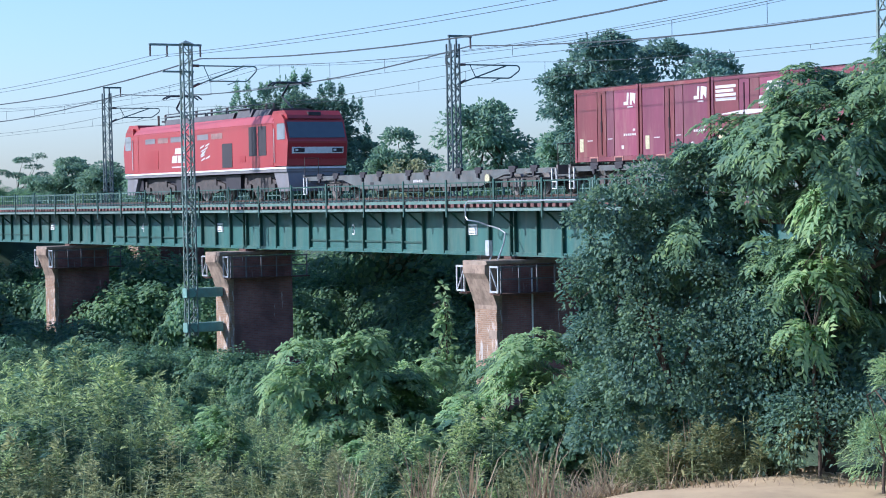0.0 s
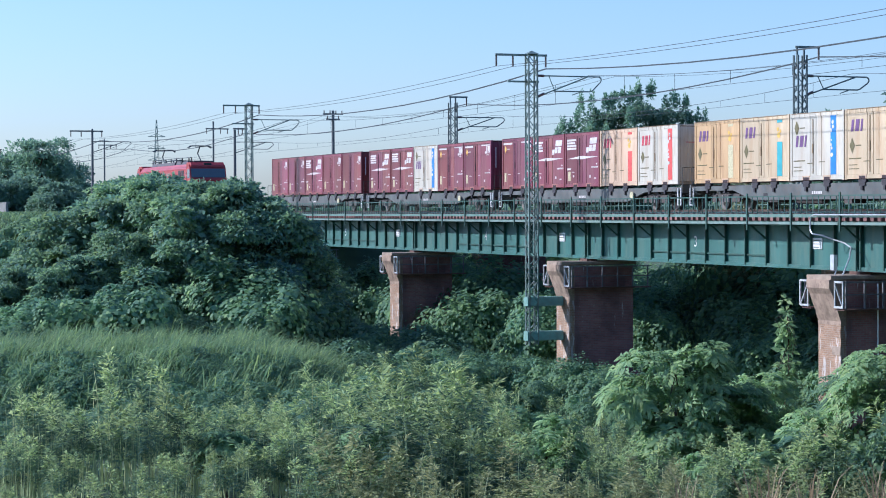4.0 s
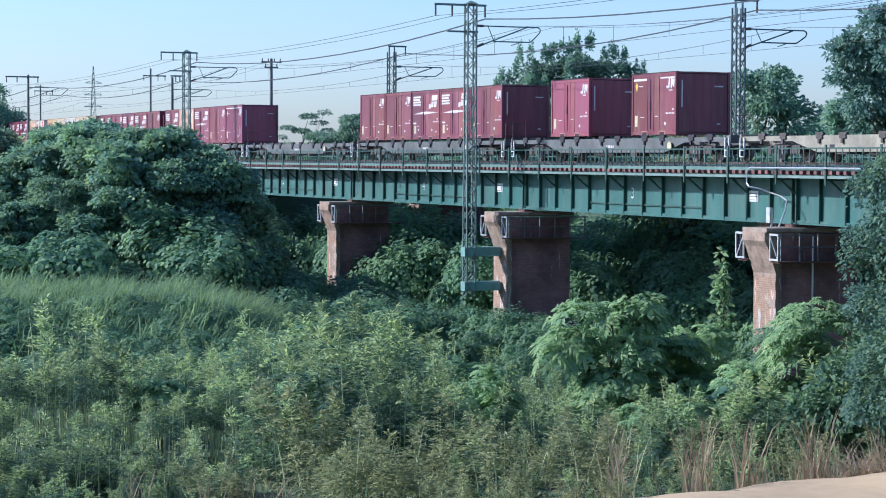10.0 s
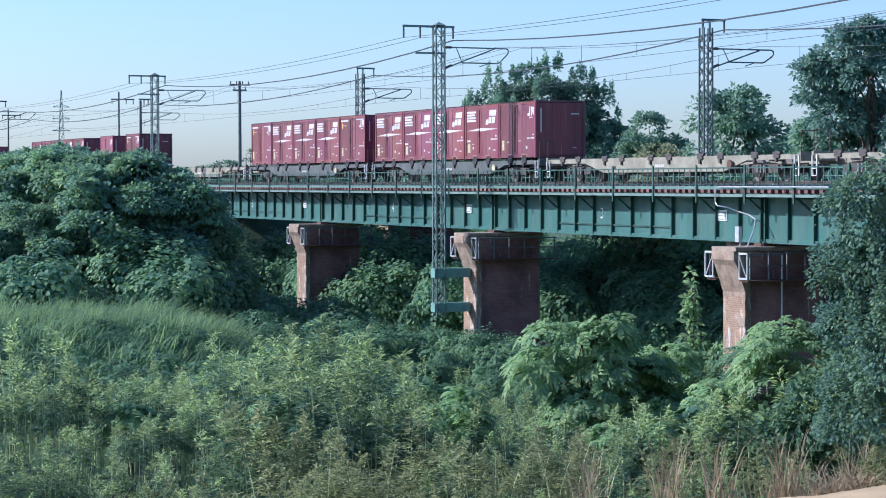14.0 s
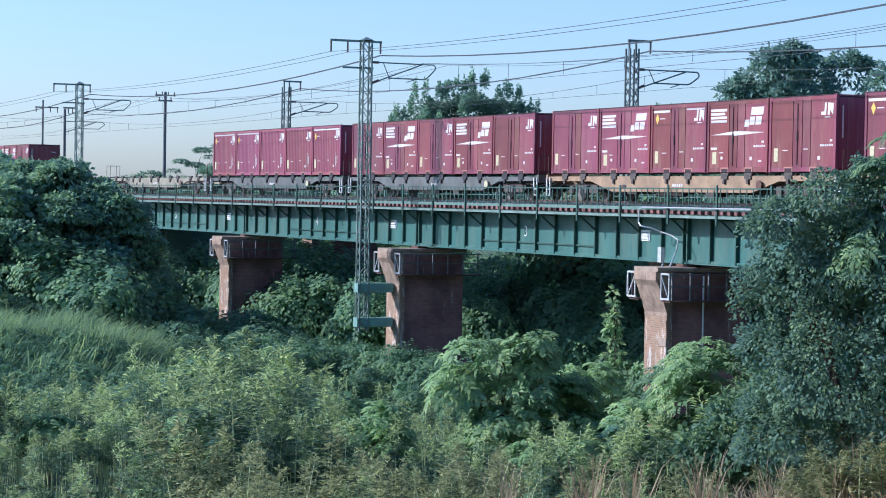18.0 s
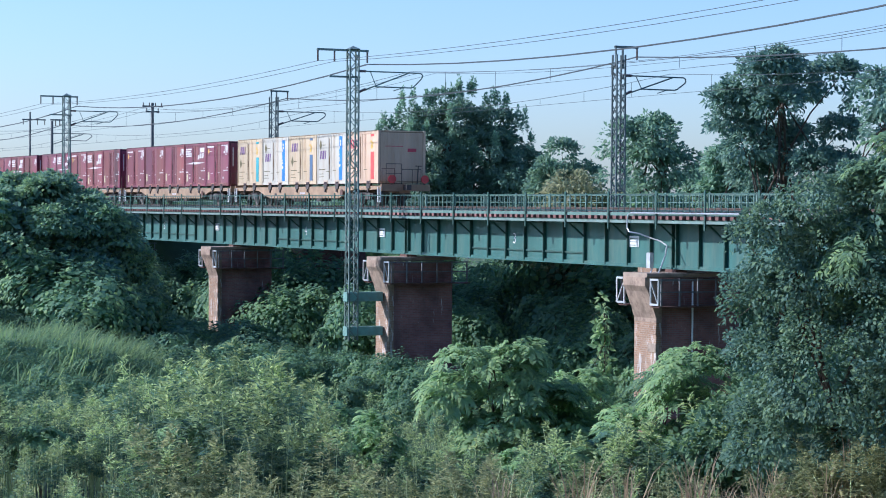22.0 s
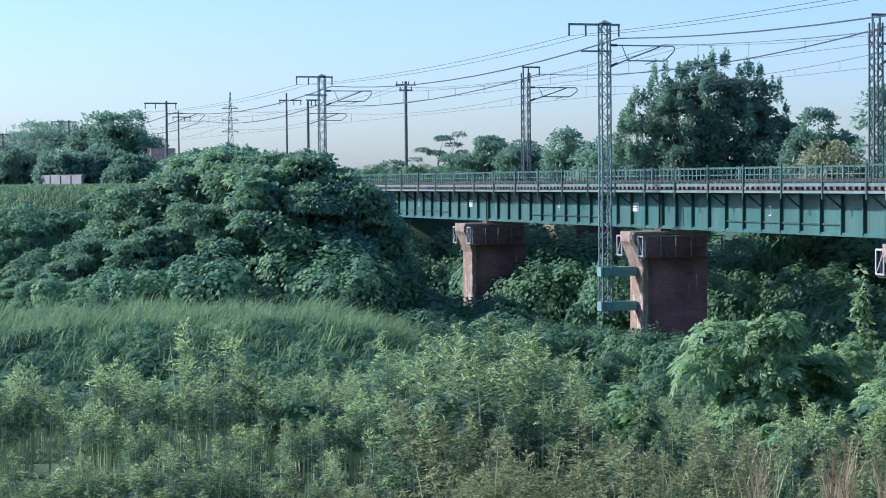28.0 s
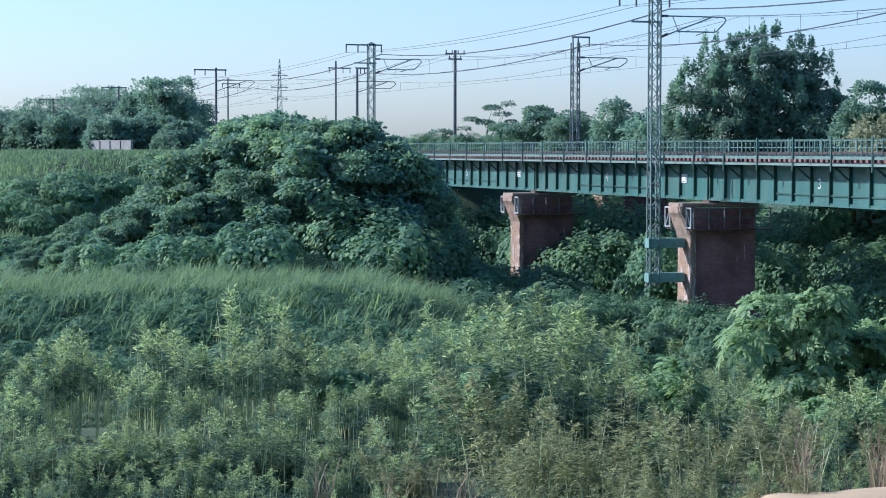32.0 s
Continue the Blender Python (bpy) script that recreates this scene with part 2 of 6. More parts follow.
STONE = mat("pale_quoin_stone", (0.36, 0.28, 0.21), 0.85, vary=0.3, scale=3, fine=30, bump=0.5, dirt=(0.2, 0.14, 0.1), dirt_amt=0.5)
MAROON = mat("maroon_container_paint", (0.185, 0.036, 0.056), 0.42, vary=0.3, scale=0.9, fine=18, bump=0.05, dirt=(0.26, 0.12, 0.1), dirt_amt=0.6, obj=0.22, streak=True, hue=0.022)
MAROON2 = mat("faded_maroon_paint", (0.26, 0.058, 0.1), 0.45, vary=0.2, scale=0.9, fine=18, bump=0.05, dirt=(0.32, 0.14, 0.13), dirt_amt=0.45, obj=0.14, streak=True, hue=0.02)
CREAM = mat("cream_container_paint", (0.56, 0.44, 0.28), 0.45, vary=0.3, scale=1.0, fine=18, bump=0.05, dirt=(0.42, 0.26, 0.13), dirt_amt=0.65, obj=0.1, streak=True)
GOLDC = mat("golden_container_paint", (0.56, 0.37, 0.18), 0.45, vary=0.3, scale=1.0, fine=18, bump=0.05, dirt=(0.38, 0.22, 0.1), dirt_amt=0.65, obj=0.08, streak=True)
PEACH = mat("peach_container_paint", (0.6, 0.43, 0.29), 0.45, vary=0.28, scale=1.0, fine=18, bump=0.05, dirt=(0.45, 0.27, 0.16), dirt_amt=0.6, obj=0.08, streak=True)
IVORY = mat("ivory_container_paint", (0.56, 0.52, 0.43), 0.45, vary=0.26, scale=1.0, fine=18, bump=0.05, dirt=(0.38, 0.28, 0.18), dirt_amt=0.6, obj=0.06, streak=True)
RUSTLIP = mat("worn_pink_lip", (0.42, 0.2, 0.16), 0.7, vary=0.4, scale=9, bump=0)
GROOVE = mat("dark_seal_and_pocket_shade", (0.035, 0.018, 0.022), 0.8, vary=0.1, bump=0)
SEAL2 = mat("brown_door_seal", (0.22, 0.15, 0.08), 0.8, vary=0.1, bump=0)
YEL = mat("yellow_decal", (0.7, 0.45, 0.08), 0.5, vary=0.15, bump=0)
PLAC = mat("buff_placard", (0.55, 0.5, 0.3), 0.6, vary=0.3, scale=20, bump=0)
REDB = mat("red_band_paint", (0.62, 0.08, 0.07), 0.5, vary=0.2, bump=0)
BLUEB = mat("blue_band_paint", (0.03, 0.2, 0.52), 0.5, vary=0.2, bump=0)
TEALB = mat("teal_band_paint", (0.06, 0.34, 0.38), 0.5, vary=0.2, bump=0)
NAVYB = mat("slate_band_paint", (0.08, 0.14, 0.24), 0.5, vary=0.2, bump=0)
PURP = mat("purple_lettering", (0.14, 0.06, 0.18), 0.5, vary=0.2, bump=0)
REDL = mat("red_lettering", (0.5, 0.06, 0.09), 0.5, vary=0.2, bump=0)
OLIVE = mat("olive_decal", (0.13, 0.11, 0.04), 0.5, vary=0.2, bump=0)
FRAMEG = mat("grey_wagon_frame", (0.105, 0.115, 0.11), 0.6, vary=0.35, scale=1.5, dirt=(0.15, 0.11, 0.085), dirt_amt=0.6, obj=0.12)
FRAMEB = mat("beige_dusty_wagon_frame", (0.31, 0.285, 0.21), 0.7, vary=0.3, scale=1.5, dirt=(0.17, 0.12, 0.09), dirt_amt=0.5, obj=0.1)
FRAMET = mat("tan_dusty_wagon_frame", (0.36, 0.24, 0.14), 0.7, vary=0.3, scale=1.5, dirt=(0.17, 0.11, 0.08), dirt_amt=0.5, obj=0.1)
BOGIE = mat("bogie_iron", (0.075, 0.065, 0.06), 0.7, 0.2, vary=0.35, scale=4, dirt=(0.16, 0.11, 0.08), dirt_amt=0.5)
WHEELM = mat("dusty_wheel_steel", (0.22, 0.2, 0.18), 0.5, 0.4, vary=0.35, scale=6)
LOCO = mat("red_locomotive_paint", (0.35, 0.038, 0.042), 0.4, vary=0.1, scale=0.8, bump=0.03, dirt=(0.36, 0.07, 0.06), dirt_amt=0.4, streak=True)
CORBEL = mat("worn_corbel_render", (0.34, 0.25, 0.18), 0.9, vary=0.4, scale=2.5, fine=25, bump=0.6, dirt=(0.15, 0.1, 0.075), dirt_amt=0.7)
LOCOD = mat("dark_red_cab_paint", (0.33, 0.012, 0.022), 0.3, vary=0.1, scale=0.8, bump=0.03)
LGREY = mat("grey_skirt_paint", (0.21, 0.2, 0.21), 0.45, vary=0.15, scale=1.5, dirt=(0.25, 0.2, 0.17), dirt_amt=0.4)
DARK = mat("dark_louvre", (0.025, 0.02, 0.025), 0.6, vary=0.2, bump=0)
GLASSM = mat("dark_cab_glass", (0.1, 0.125, 0.15), 0.06, vary=0.05, bump=0)
SIDEGLASS = mat("pale_cab_side_glass", (0.2, 0.23, 0.26), 0.1, vary=0.15, scale=2, bump=0)
VENTM = mat("dusty_vent_glass", (0.3, 0.16, 0.14), 0.3, vary=0.3, scale=4, bump=0)
ROOFM = mat("grey_roof_gear", (0.06, 0.055, 0.058), 0.6, 0.2, vary=0.3, scale=2)
LAMPM = mat("headlamp_lens", (0.7, 0.7, 0.68), 0.15, vary=0.05, bump=0)
REDLENS = mat("red_tail_disc", (0.45, 0.02, 0.03), 0.25, vary=0.05, bump=0)
BALLAST = mat("grey_brown_ballast", (0.2, 0.17, 0.14), 0.95, vary=0.3, scale=2, fine=22, bump=1.0)
BARK = mat("bark", (0.12, 0.09, 0.065), 0.9, vary=0.4, scale=5, fine=30, bump=0.6)
CULM = mat("pale_bamboo_cane", (0.48, 0.54, 0.26), 0.5, vary=0.3, scale=3, bump=0.1, island=0.3)
SAND = mat("pale_sand", (0.5, 0.37, 0.21), 0.95, vary=0.16, scale=0.6, fine=14, bump=0.5, dirt=(0.36, 0.25, 0.15), dirt_amt=0.5)
CONC = mat("pale_concrete", (0.27, 0.26, 0.24), 0.85, vary=0.2, scale=1.0, bump=0.2)
EARTH = ground_mat()
# Bluish, lifted dark tones below stand in for haze over shaded foliage.
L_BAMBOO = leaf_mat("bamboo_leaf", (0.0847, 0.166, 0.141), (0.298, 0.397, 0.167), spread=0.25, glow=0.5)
L_GOLD = leaf_mat("yellowing_bamboo_leaf", (0.166, 0.223, 0.114), (0.532, 0.522, 0.247), spread=0.22, glow=0.48)
L_YOUNG = leaf_mat("young_compound_leaf", (0.23, 0.386, 0.212), (0.489, 0.63, 0.254), spread=0.1, glow=0.5)
# Lighter leaf for the plume tops: their sunlit look put into colour.
L_TIP = leaf_mat("sunlit_bamboo_leaf", (0.291, 0.408, 0.209), (0.603, 0.681, 0.263), spread=0.25, glow=0.5)
# Brighter green for the shrub's outer shelves, their lit look put into colour.
L_LITSHELF = leaf_mat("lit_broad_leaf", (0.136, 0.26, 0.224), (0.391, 0.54, 0.213), spread=0.15, glow=0.43)
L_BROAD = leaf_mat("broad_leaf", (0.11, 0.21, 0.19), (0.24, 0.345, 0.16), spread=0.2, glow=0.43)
L_KUDZU = leaf_mat("kudzu_leaf", (0.12, 0.24, 0.17), (0.31, 0.45, 0.175), spread=0.16, glow=0.46)
L_REED = leaf_mat("reed_blade", (0.105, 0.195, 0.125), (0.32, 0.43, 0.16), spread=0.1, glow=0.48)
L_DRY = leaf_mat("dry_grass_blade", (0.25, 0.19, 0.13), (0.55, 0.45, 0.28), spread=0.2)
L_AIL = leaf_mat("ailanthus_leaf", (0.105, 0.205, 0.16), (0.31, 0.44, 0.165), spread=0.12, glow=0.43)
# Paler, bluer leaf colour carries the distance haze over the far trees.
L_FAR = leaf_mat("hazed_distant_leaf", (0.175, 0.292, 0.228), (0.318, 0.456, 0.249), spread=0.2, glow=0.45)
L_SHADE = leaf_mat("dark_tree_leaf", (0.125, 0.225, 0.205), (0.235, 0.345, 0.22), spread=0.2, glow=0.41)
L_YELLOW = leaf_mat("yellowing_leaf", (0.22, 0.27, 0.16), (0.5, 0.47, 0.25), spread=0.1, glow=0.43)


# ---- mesh tools ----
class Shape:
    """Collects plain solids into one mesh."""

    def __init__(self):
        self.v, self.f = [], []

    def poly(self, pts, faces):
        k = len(self.v)
        self.v += [tuple(p) for p in pts]
        self.f += [tuple(k + i for i in f) for f in faces]
        return self

    def box(self, x0, x1, y0, y1, z0, z1, c=0.0):
        """A block; c chamfers its upright edges seen from the front and its top."""
        if c:
            return self.prism([(x0 + c, z0), (x1 - c, z0), (x1, z0 + c), (x1, z1 - c), (x1 - c, z1), (x0 + c, z1), (x0, z1 - c), (x0, z0 + c)], y0, y1)
        p = [(x, y, z) for z in (z0, z1) for y in (y0, y1) for x in (x0, x1)]
        return self.poly(p, [(0, 2, 3, 1), (4, 5, 7, 6), (0, 1, 5, 4), (2, 6, 7, 3), (0, 4, 6, 2), (1, 3, 7, 5)])

    def prism(self, xz, y0, y1):
        """An outline in x and z, counter-clockwise seen from -y, carried from y0 to y1."""
        n = len(xz)
        p = [(x, y0, z) for x, z in xz] + [(x, y1, z) for x, z in xz]
        return self.poly(p, [tuple(range(n)), tuple(range(2 * n - 1, n - 1, -1))] + [(i, n + i, n + (i + 1) % n, (i + 1) % n) for i in range(n)])

    def prism_x(self, yz, x0, x1):
        """An outline in y and z carried from x0 to x1."""
        n = len(yz)
        p = [(x0, y, z) for y, z in yz] + [(x1, y, z) for y, z in yz]
        return self.poly(p, [tuple(range(n - 1, -1, -1)), tuple(range(n, 2 * n))] + [(i, (i + 1) % n, n + (i + 1) % n, n + i) for i in range(n)])

    def rod(self, a, b, r, n=6, r2=None):
        """A round bar from a to b, tapering to r2."""
        a, b = Vector(a), Vector(b)
        d = (b - a).normalized()
        u = d.orthogonal().normalized()
        w = d.cross(u)
        r2 = r if r2 is None else r2
        ring = lambda c, q: [c + (u * math.cos(2 * math.pi * i / n) + w * math.sin(2 * math.pi * i / n)) * q for i in range(n)]
        return self.poly(ring(a, r) + ring(b, r2), [(i, (i + 1) % n, n + (i + 1) % n, n + i) for i in range(n)] + [tuple(range(n - 1, -1, -1)), tuple(range(n, 2 * n))])

    def path(self, pts, r, n=6):
        for a, b in zip(pts, pts[1:]):
            self.rod(a, b, r, n)
        return self

    def mesh(self, name, material):
        me = bpy.data.meshes.new(name)
        me.from_pydata(self.v, [], self.f)
        me.materials.append(material)
        me.update()
        return me


def part(name, shape, material, parent=None, label="", at=None):
    """Links a Shape or a ready mesh as one object, under a thing or part where given."""
    me = shape.mesh(name, material) if isinstance(shape, Shape) else shape
    ob = new(name, me)
    if parent is not None:
        ob.parent = parent
    if at is not None:
        ob.location = at
    if label:
        ob["label"] = label
    return ob


def thing(name, label, category, at=(0, 0, 0), group="", kind="", turn=0.0):
    ob = new(name)
    ob.empty_display_size = 0.1
    ob.matrix_basis = pose(*at, 0, 0, turn)
    return tagged(ob, label, category, group, kind)


def rnd(seed):
    return np.random.default_rng(seed)


def smooth(a, b, x):
    t = np.clip((np.asarray(x, float) - a) / (b - a), 0, 1)
    return t * t * (3 - 2 * t)


def polar(bearing, dist):
    return math.sin(radians(bearing)) * dist, math.cos(radians(bearing)) * dist


def ground_z(x, y):
    """Height of the ground: flood bed, sand pad and levee by the camera, reed mound, railway embankment."""
    x, y = np.asarray(x, float), np.asarray(y, float)
    r = np.hypot(x, y)
    z = 1.0 + 0.25 * np.sin(x * 0.21 + 1.3) * np.sin(y * 0.17 + 0.4)
    bearing = np.degrees(np.arctan2(x, y))
    pad = smooth(-41.0, -37.2, x) * (1 - smooth(60, 90, x)) * smooth(-66.5, -63.2, bearing)
    z = z + (2.72 + 0.28 * smooth(-58, -51, bearing) - z) * pad
    z = z + (8.0 - z) * (1 - smooth(6, 26, r))
    mound = smooth(-70.3, -74.6, bearing) * (1 - 0.2 * smooth(-77, -83, bearing)) * smooth(75, 85, r) * (1 - smooth(100, 135, r))
    z = z + 1.7 * mound
    wide = 1 - smooth(24, 35, y)
    bank = smooth(0, 1, (-146 + 18 * wide - x) / (14 + 16 * wide)) * smooth(2, 21, y) * (1 - smooth(56, 75, y))
    z = z + (9.0 - z) * bank
    left = smooth(-120, -190, x) * smooth(-10, 14, y) * 3.0
    z = np.maximum(z, np.where(bank > 0, z, 1 + left))
    z = z + smooth(54, 70, y) * np.maximum(0, 4.0 - z) * (1 - smooth(-150, -170, x))
    return z


def leaf_mesh(name, material, P, D, N, L, W, fold=0.12, droop=0.15):
    """Many pointed leaves in one mesh: P roots, D directions, N faces' normals, L lengths, W widths."""
    D = D / (np.linalg.norm(D, axis=1, keepdims=True) + 1e-9)
    S = np.cross(D, N)
    S /= np.linalg.norm(S, axis=1, keepdims=True) + 1e-9
    U = np.cross(S, D)
    L, W = np.asarray(L).reshape(-1, 1), np.asarray(W).reshape(-1, 1)
    mid = P + D * L * 0.45
    tip = P + D * L
    tip[:, 2:] -= L * droop
    V = np.stack([P, mid + S * W * 0.5 + U * W * fold, tip, mid - S * W * 0.5 + U * W * fold], 1).reshape(-1, 3)
    return quads(name, material, V)


def round_leaf_mesh(name, material, P, D, N, L, W):
    """Many rounded, bluntly pointed leaves in one mesh, six corners each."""
    D = D / (np.linalg.norm(D, axis=1, keepdims=True) + 1e-9)
    S = np.cross(D, N)
    S /= np.linalg.norm(S, axis=1, keepdims=True) + 1e-9
    L, W = np.asarray(L).reshape(-1, 1), np.asarray(W).reshape(-1, 1)
    lo, hi = P + D * L * 0.22, P + D * L * 0.66
    V = np.stack([P, lo + S * W * 0.46, hi + S * W * 0.4, P + D * L, hi - S * W * 0.4, lo - S * W * 0.46], 1).reshape(-1, 3)
    return quads(name, material, V, 6)


def quads(name, material, V, k=4):
    """A mesh of loose faces of k corners each."""
    n = len(V) // k
    me = bpy.data.meshes.new(name)
    me.vertices.add(k * n), me.loops.add(k * n), me.polygons.add(n)
    me.vertices.foreach_set("co", np.ascontiguousarray(V, np.float32).ravel())
    me.loops.foreach_set("vertex_index", np.arange(k * n, dtype=np.int32))
    me.polygons.foreach_set("loop_start", np.arange(0, k * n, k, dtype=np.int32))
    me.materials.append(material)
    me.update(calc_edges=True)
    return me


def unit(g, n):
    d = g.normal(size=(n, 3))
    return d / np.linalg.norm(d, axis=1, keepdims=True)


def blob_leaves(g, blobs, n, shell=0.35, gaps=0.5):
    """Places on and in lumpy balls: (x, y, z, rx, ry, rz). Denser at the skin; noise opens gaps and tufts."""
    B = np.array(blobs, float)
    area = (B[:, 3] * B[:, 4] + B[:, 3] * B[:, 5] + B[:, 4] * B[:, 5])
    pick = g.choice(len(B), n * 2, p=area / area.sum())
    d = unit(g, n * 2)
    d[:, 2] = np.where(d[:, 2] < -0.45, -d[:, 2], d[:, 2])
    lump = 1 + 0.16 * np.sin(d[:, 0] * 5 + pick) * np.sin(d[:, 1] * 6 + 2 * pick) + 0.12 * np.sin(d[:, 2] * 9 + d[:, 0] * 7 + pick)
    rad = lump * (1 - shell * g.random(n * 2) ** 1.6)
    P = B[pick, :3] + d * rad[:, None] * B[pick, 3:]
    cell = np.sin(P[:, 0] * 3.1 + 1.7) + np.sin(P[:, 1] * 3.7) + np.sin(P[:, 2] * 4.3 + 0.6) + 0.6 * np.sin(P[:, 0] * 7.3 + P[:, 2] * 6.1)
    keep = np.argsort(-(cell * gaps + g.normal(size=n * 2)))[:n]
    return P[keep], d[keep]


def crown(name, material, blobs, n, length, width, seed, droop=0.25, shell=0.35, gaps=0.6, up=0.35, parent=None, face=1.0, rounded=False):
    """A crown of single leaves, turned outwards as the skin of each lump is."""
    g = rnd(seed)
    P, d = blob_leaves(g, blobs, n, shell, gaps)
    D = d + unit(g, n) * 0.8
    D[:, 2] -= droop
    N = d * face + unit(g, n) * 0.4 + np.array([0, 0, up])
    s = g.uniform(0.65, 1.3, n)
    if rounded:
        D = D - d * 1.0
        return part(name, round_leaf_mesh(name, material, P, D, N, length * s, width * s), material, parent)
    return part(name, leaf_mesh(name, material, P, D, N, length * s, width * s), material, parent)


def rosette_crown(name, material, blobs, n, length, seed, leaves=7, pairs=6, leaflet=0.3, wide=0.36, droop=0.7, shell=0.12, gaps=0.9, parent=None):
    """Twig ends on the skin of the lumps, each with a whorl of drooping feathered leaves."""
    g = rnd(seed)
    C, d = blob_leaves(g, blobs, n, shell, gaps)
    A = d * np.array([0.8, 0.8, 0.8]) + unit(g, n) * 0.25 + [0, 0, 0.8]
    A /= np.linalg.norm(A, axis=1, keepdims=True)
    U = np.cross(A, unit(g, n))
    U /= np.linalg.norm(U, axis=1, keepdims=True) + 1e-9
    W = np.cross(A, U)
    size = g.uniform(0.65, 1.2, n)
    ps, ds, ns, ls = [], [], [], []
    for j in range(leaves):
        q = 2 * math.pi * j / leaves + g.normal(size=n) * 0.25
        D = (U * np.cos(q)[:, None] + W * np.sin(q)[:, None]) * g.uniform(0.8, 1.1, n)[:, None] + A * g.uniform(0.15, 0.7, n)[:, None]
        D /= np.linalg.norm(D, axis=1, keepdims=True)
        S = np.cross(D, A)
        S /= np.linalg.norm(S, axis=1, keepdims=True) + 1e-9
        L = length * size * g.uniform(0.75, 1.15, n)
        for k in range(pairs):
            t = (k + 1.0) / pairs
            c = C + D * (L * t * (1 - 0.2 * t))[:, None]
            c[:, 2] -= L * droop * t * t
            for sd in (-1, 1):
                v = S * sd * 0.8 + D * 0.6 + g.normal(size=(n, 3)) * 0.12
                v[:, 2] -= 0.15 + 0.5 * droop * t
                ps.append(c), ds.append(v), ns.append(A + D * 0.25 + g.normal(size=(n, 3)) * 0.2)
                ls.append(L * leaflet * (1.15 - 0.5 * abs(t - 0.5)))
    l = np.concatenate(ls)
    return part(name, leaf_mesh(name, material, np.concatenate(ps), np.concatenate(ds), np.concatenate(ns), l, l * wide, droop=0.25), material, parent)


def trunk(parent, height, r, tips, seed, name="trunk"):
    """A tapered, slightly bent trunk with limbs to the given tips, in the tree's space."""
    g = rnd(seed)
    s = Shape()
    pts = [Vector((0, 0, -0.6))]
    for i in range(1, 6):
        pts.append(Vector((g.normal() * 0.12 * i * r / 0.2, g.normal() * 0.12 * i * r / 0.2, height * i / 5)))
    for i in range(5):
        s.rod(pts[i], pts[i + 1], r * (1 - 0.13 * i), 8, r * (1 - 0.13 * (i + 1)))
    for k, tip in enumerate(tips):
        a = pts[2 + k % 4]
        b = Vector(tip)
        m = a.lerp(b, 0.5) + Vector((g.normal() * 0.2, g.normal() * 0.2, 0.25))
        s.rod(a, m, r * 0.42, 6, r * 0.28)
        s.rod(m, b, r * 0.28, 6, r * 0.08)
    return part(name, s, BARK, parent)


def tree(name, label, x, y, blobs, n, length, width, seed, material, kind="single", height=None, r=0.2, category="tree", group="", z=None, **more):
    """A tree or tall shrub at x, y; blobs are in its own space, above its foot."""
    z = float(ground_z(x, y)) if z is None else z
    ob = thing(name, label, category, (x, y, z), group)
    top = max(b[2] for b in blobs)
    trunk(ob, height or top * 0.9, r, [(b[0], b[1], b[2]) for b in blobs], seed)
    if kind == "single":
        crown("crown", material, blobs, n, length, width, seed, parent=ob, **more)
    else:
        rosette_crown("crown", material, blobs, n, length, seed, parent=ob, **more)
    return ob


# ---- ground ----
def build_ground():
    near_x = np.concatenate([np.array([-3500, -2400, -1600, -1000, -700, -500]), np.arange(-400, -170, 8), np.arange(-170, 21, 1.0), np.arange(24, 120, 8), np.array([200, 400, 900, 1800, 3500])])
    near_y = np.concatenate([np.array([-3500, -1800, -900, -400, -200, -100]), np.arange(-60, 0, 6), np.arange(0, 76, 1.0), np.arange(80, 200, 10), np.array([260, 400, 700, 1200, 2000, 3500])])
    X, Y = np.meshgrid(near_x, near_y)
    Z = ground_z(X, Y)
    g = rnd(3)
    Z = Z + g.normal(size=Z.shape) * 0.05
    nx, ny = len(near_x), len(near_y)
    idx = np.arange(nx * ny).reshape(ny, nx)
    F = np.stack([idx[:-1, :-1], idx[:-1, 1:], idx[1:, 1:], idx[1:, :-1]], -1).reshape(-1, 4)
    me = bpy.data.meshes.new("ground")
    me.from_pydata(np.stack([X, Y, Z], -1).reshape(-1, 3).tolist(), [], F.tolist())
    me.materials.append(EARTH)
    for p in me.polygons:
        p.use_smooth = True
    tagged(new("ground", me), "green overgrown flood plain and grassy railway embankment", "ground", kind="structure")
    # the bare sand pad, an uneven sheet a little above the earth
    g = rnd(4)
    xs, ys = np.arange(-40.0, -12, 0.4), np.arange(6, 33.2, 0.4)
    X, Y = np.meshgrid(xs, ys)
    edge = -37.0 + 0.5 * np.sin(Y * 0.7) + 0.25 * np.sin(Y * 2.3 + 1)
    far = 31.0 + 0.5 * np.sin(X * 0.9) + 0.2 * np.sin(X * 2.9)
    inside = np.minimum(X - edge, far - Y)
    Z = ground_z(X, Y) + 0.16 + 0.12 * np.clip(inside - 0.5, -2.2, 0.0) + 0.05 * np.sin(X * 1.7) * np.sin(Y * 1.3) + g.normal(size=X.shape) * 0.008
    nx, ny = len(xs), len(ys)
    idx = np.arange(nx * ny).reshape(ny, nx)
    F = np.stack([idx[:-1, :-1], idx[:-1, 1:], idx[1:, 1:], idx[1:, :-1]], -1).reshape(-1, 4)
    me = bpy.data.meshes.new("sand_pad")
    me.from_pydata(np.stack([X, Y, Z], -1).reshape(-1, 3).tolist(), [], F.tolist())
    me.materials.append(SAND)
    for p in me.polygons:
        p.use_smooth = True
    tagged(new("sand_pad", me), "bare pale sand pad of a dirt track", "ground", kind="structure")


build_ground()

# ---- bridge ----
SPAN = 22.7
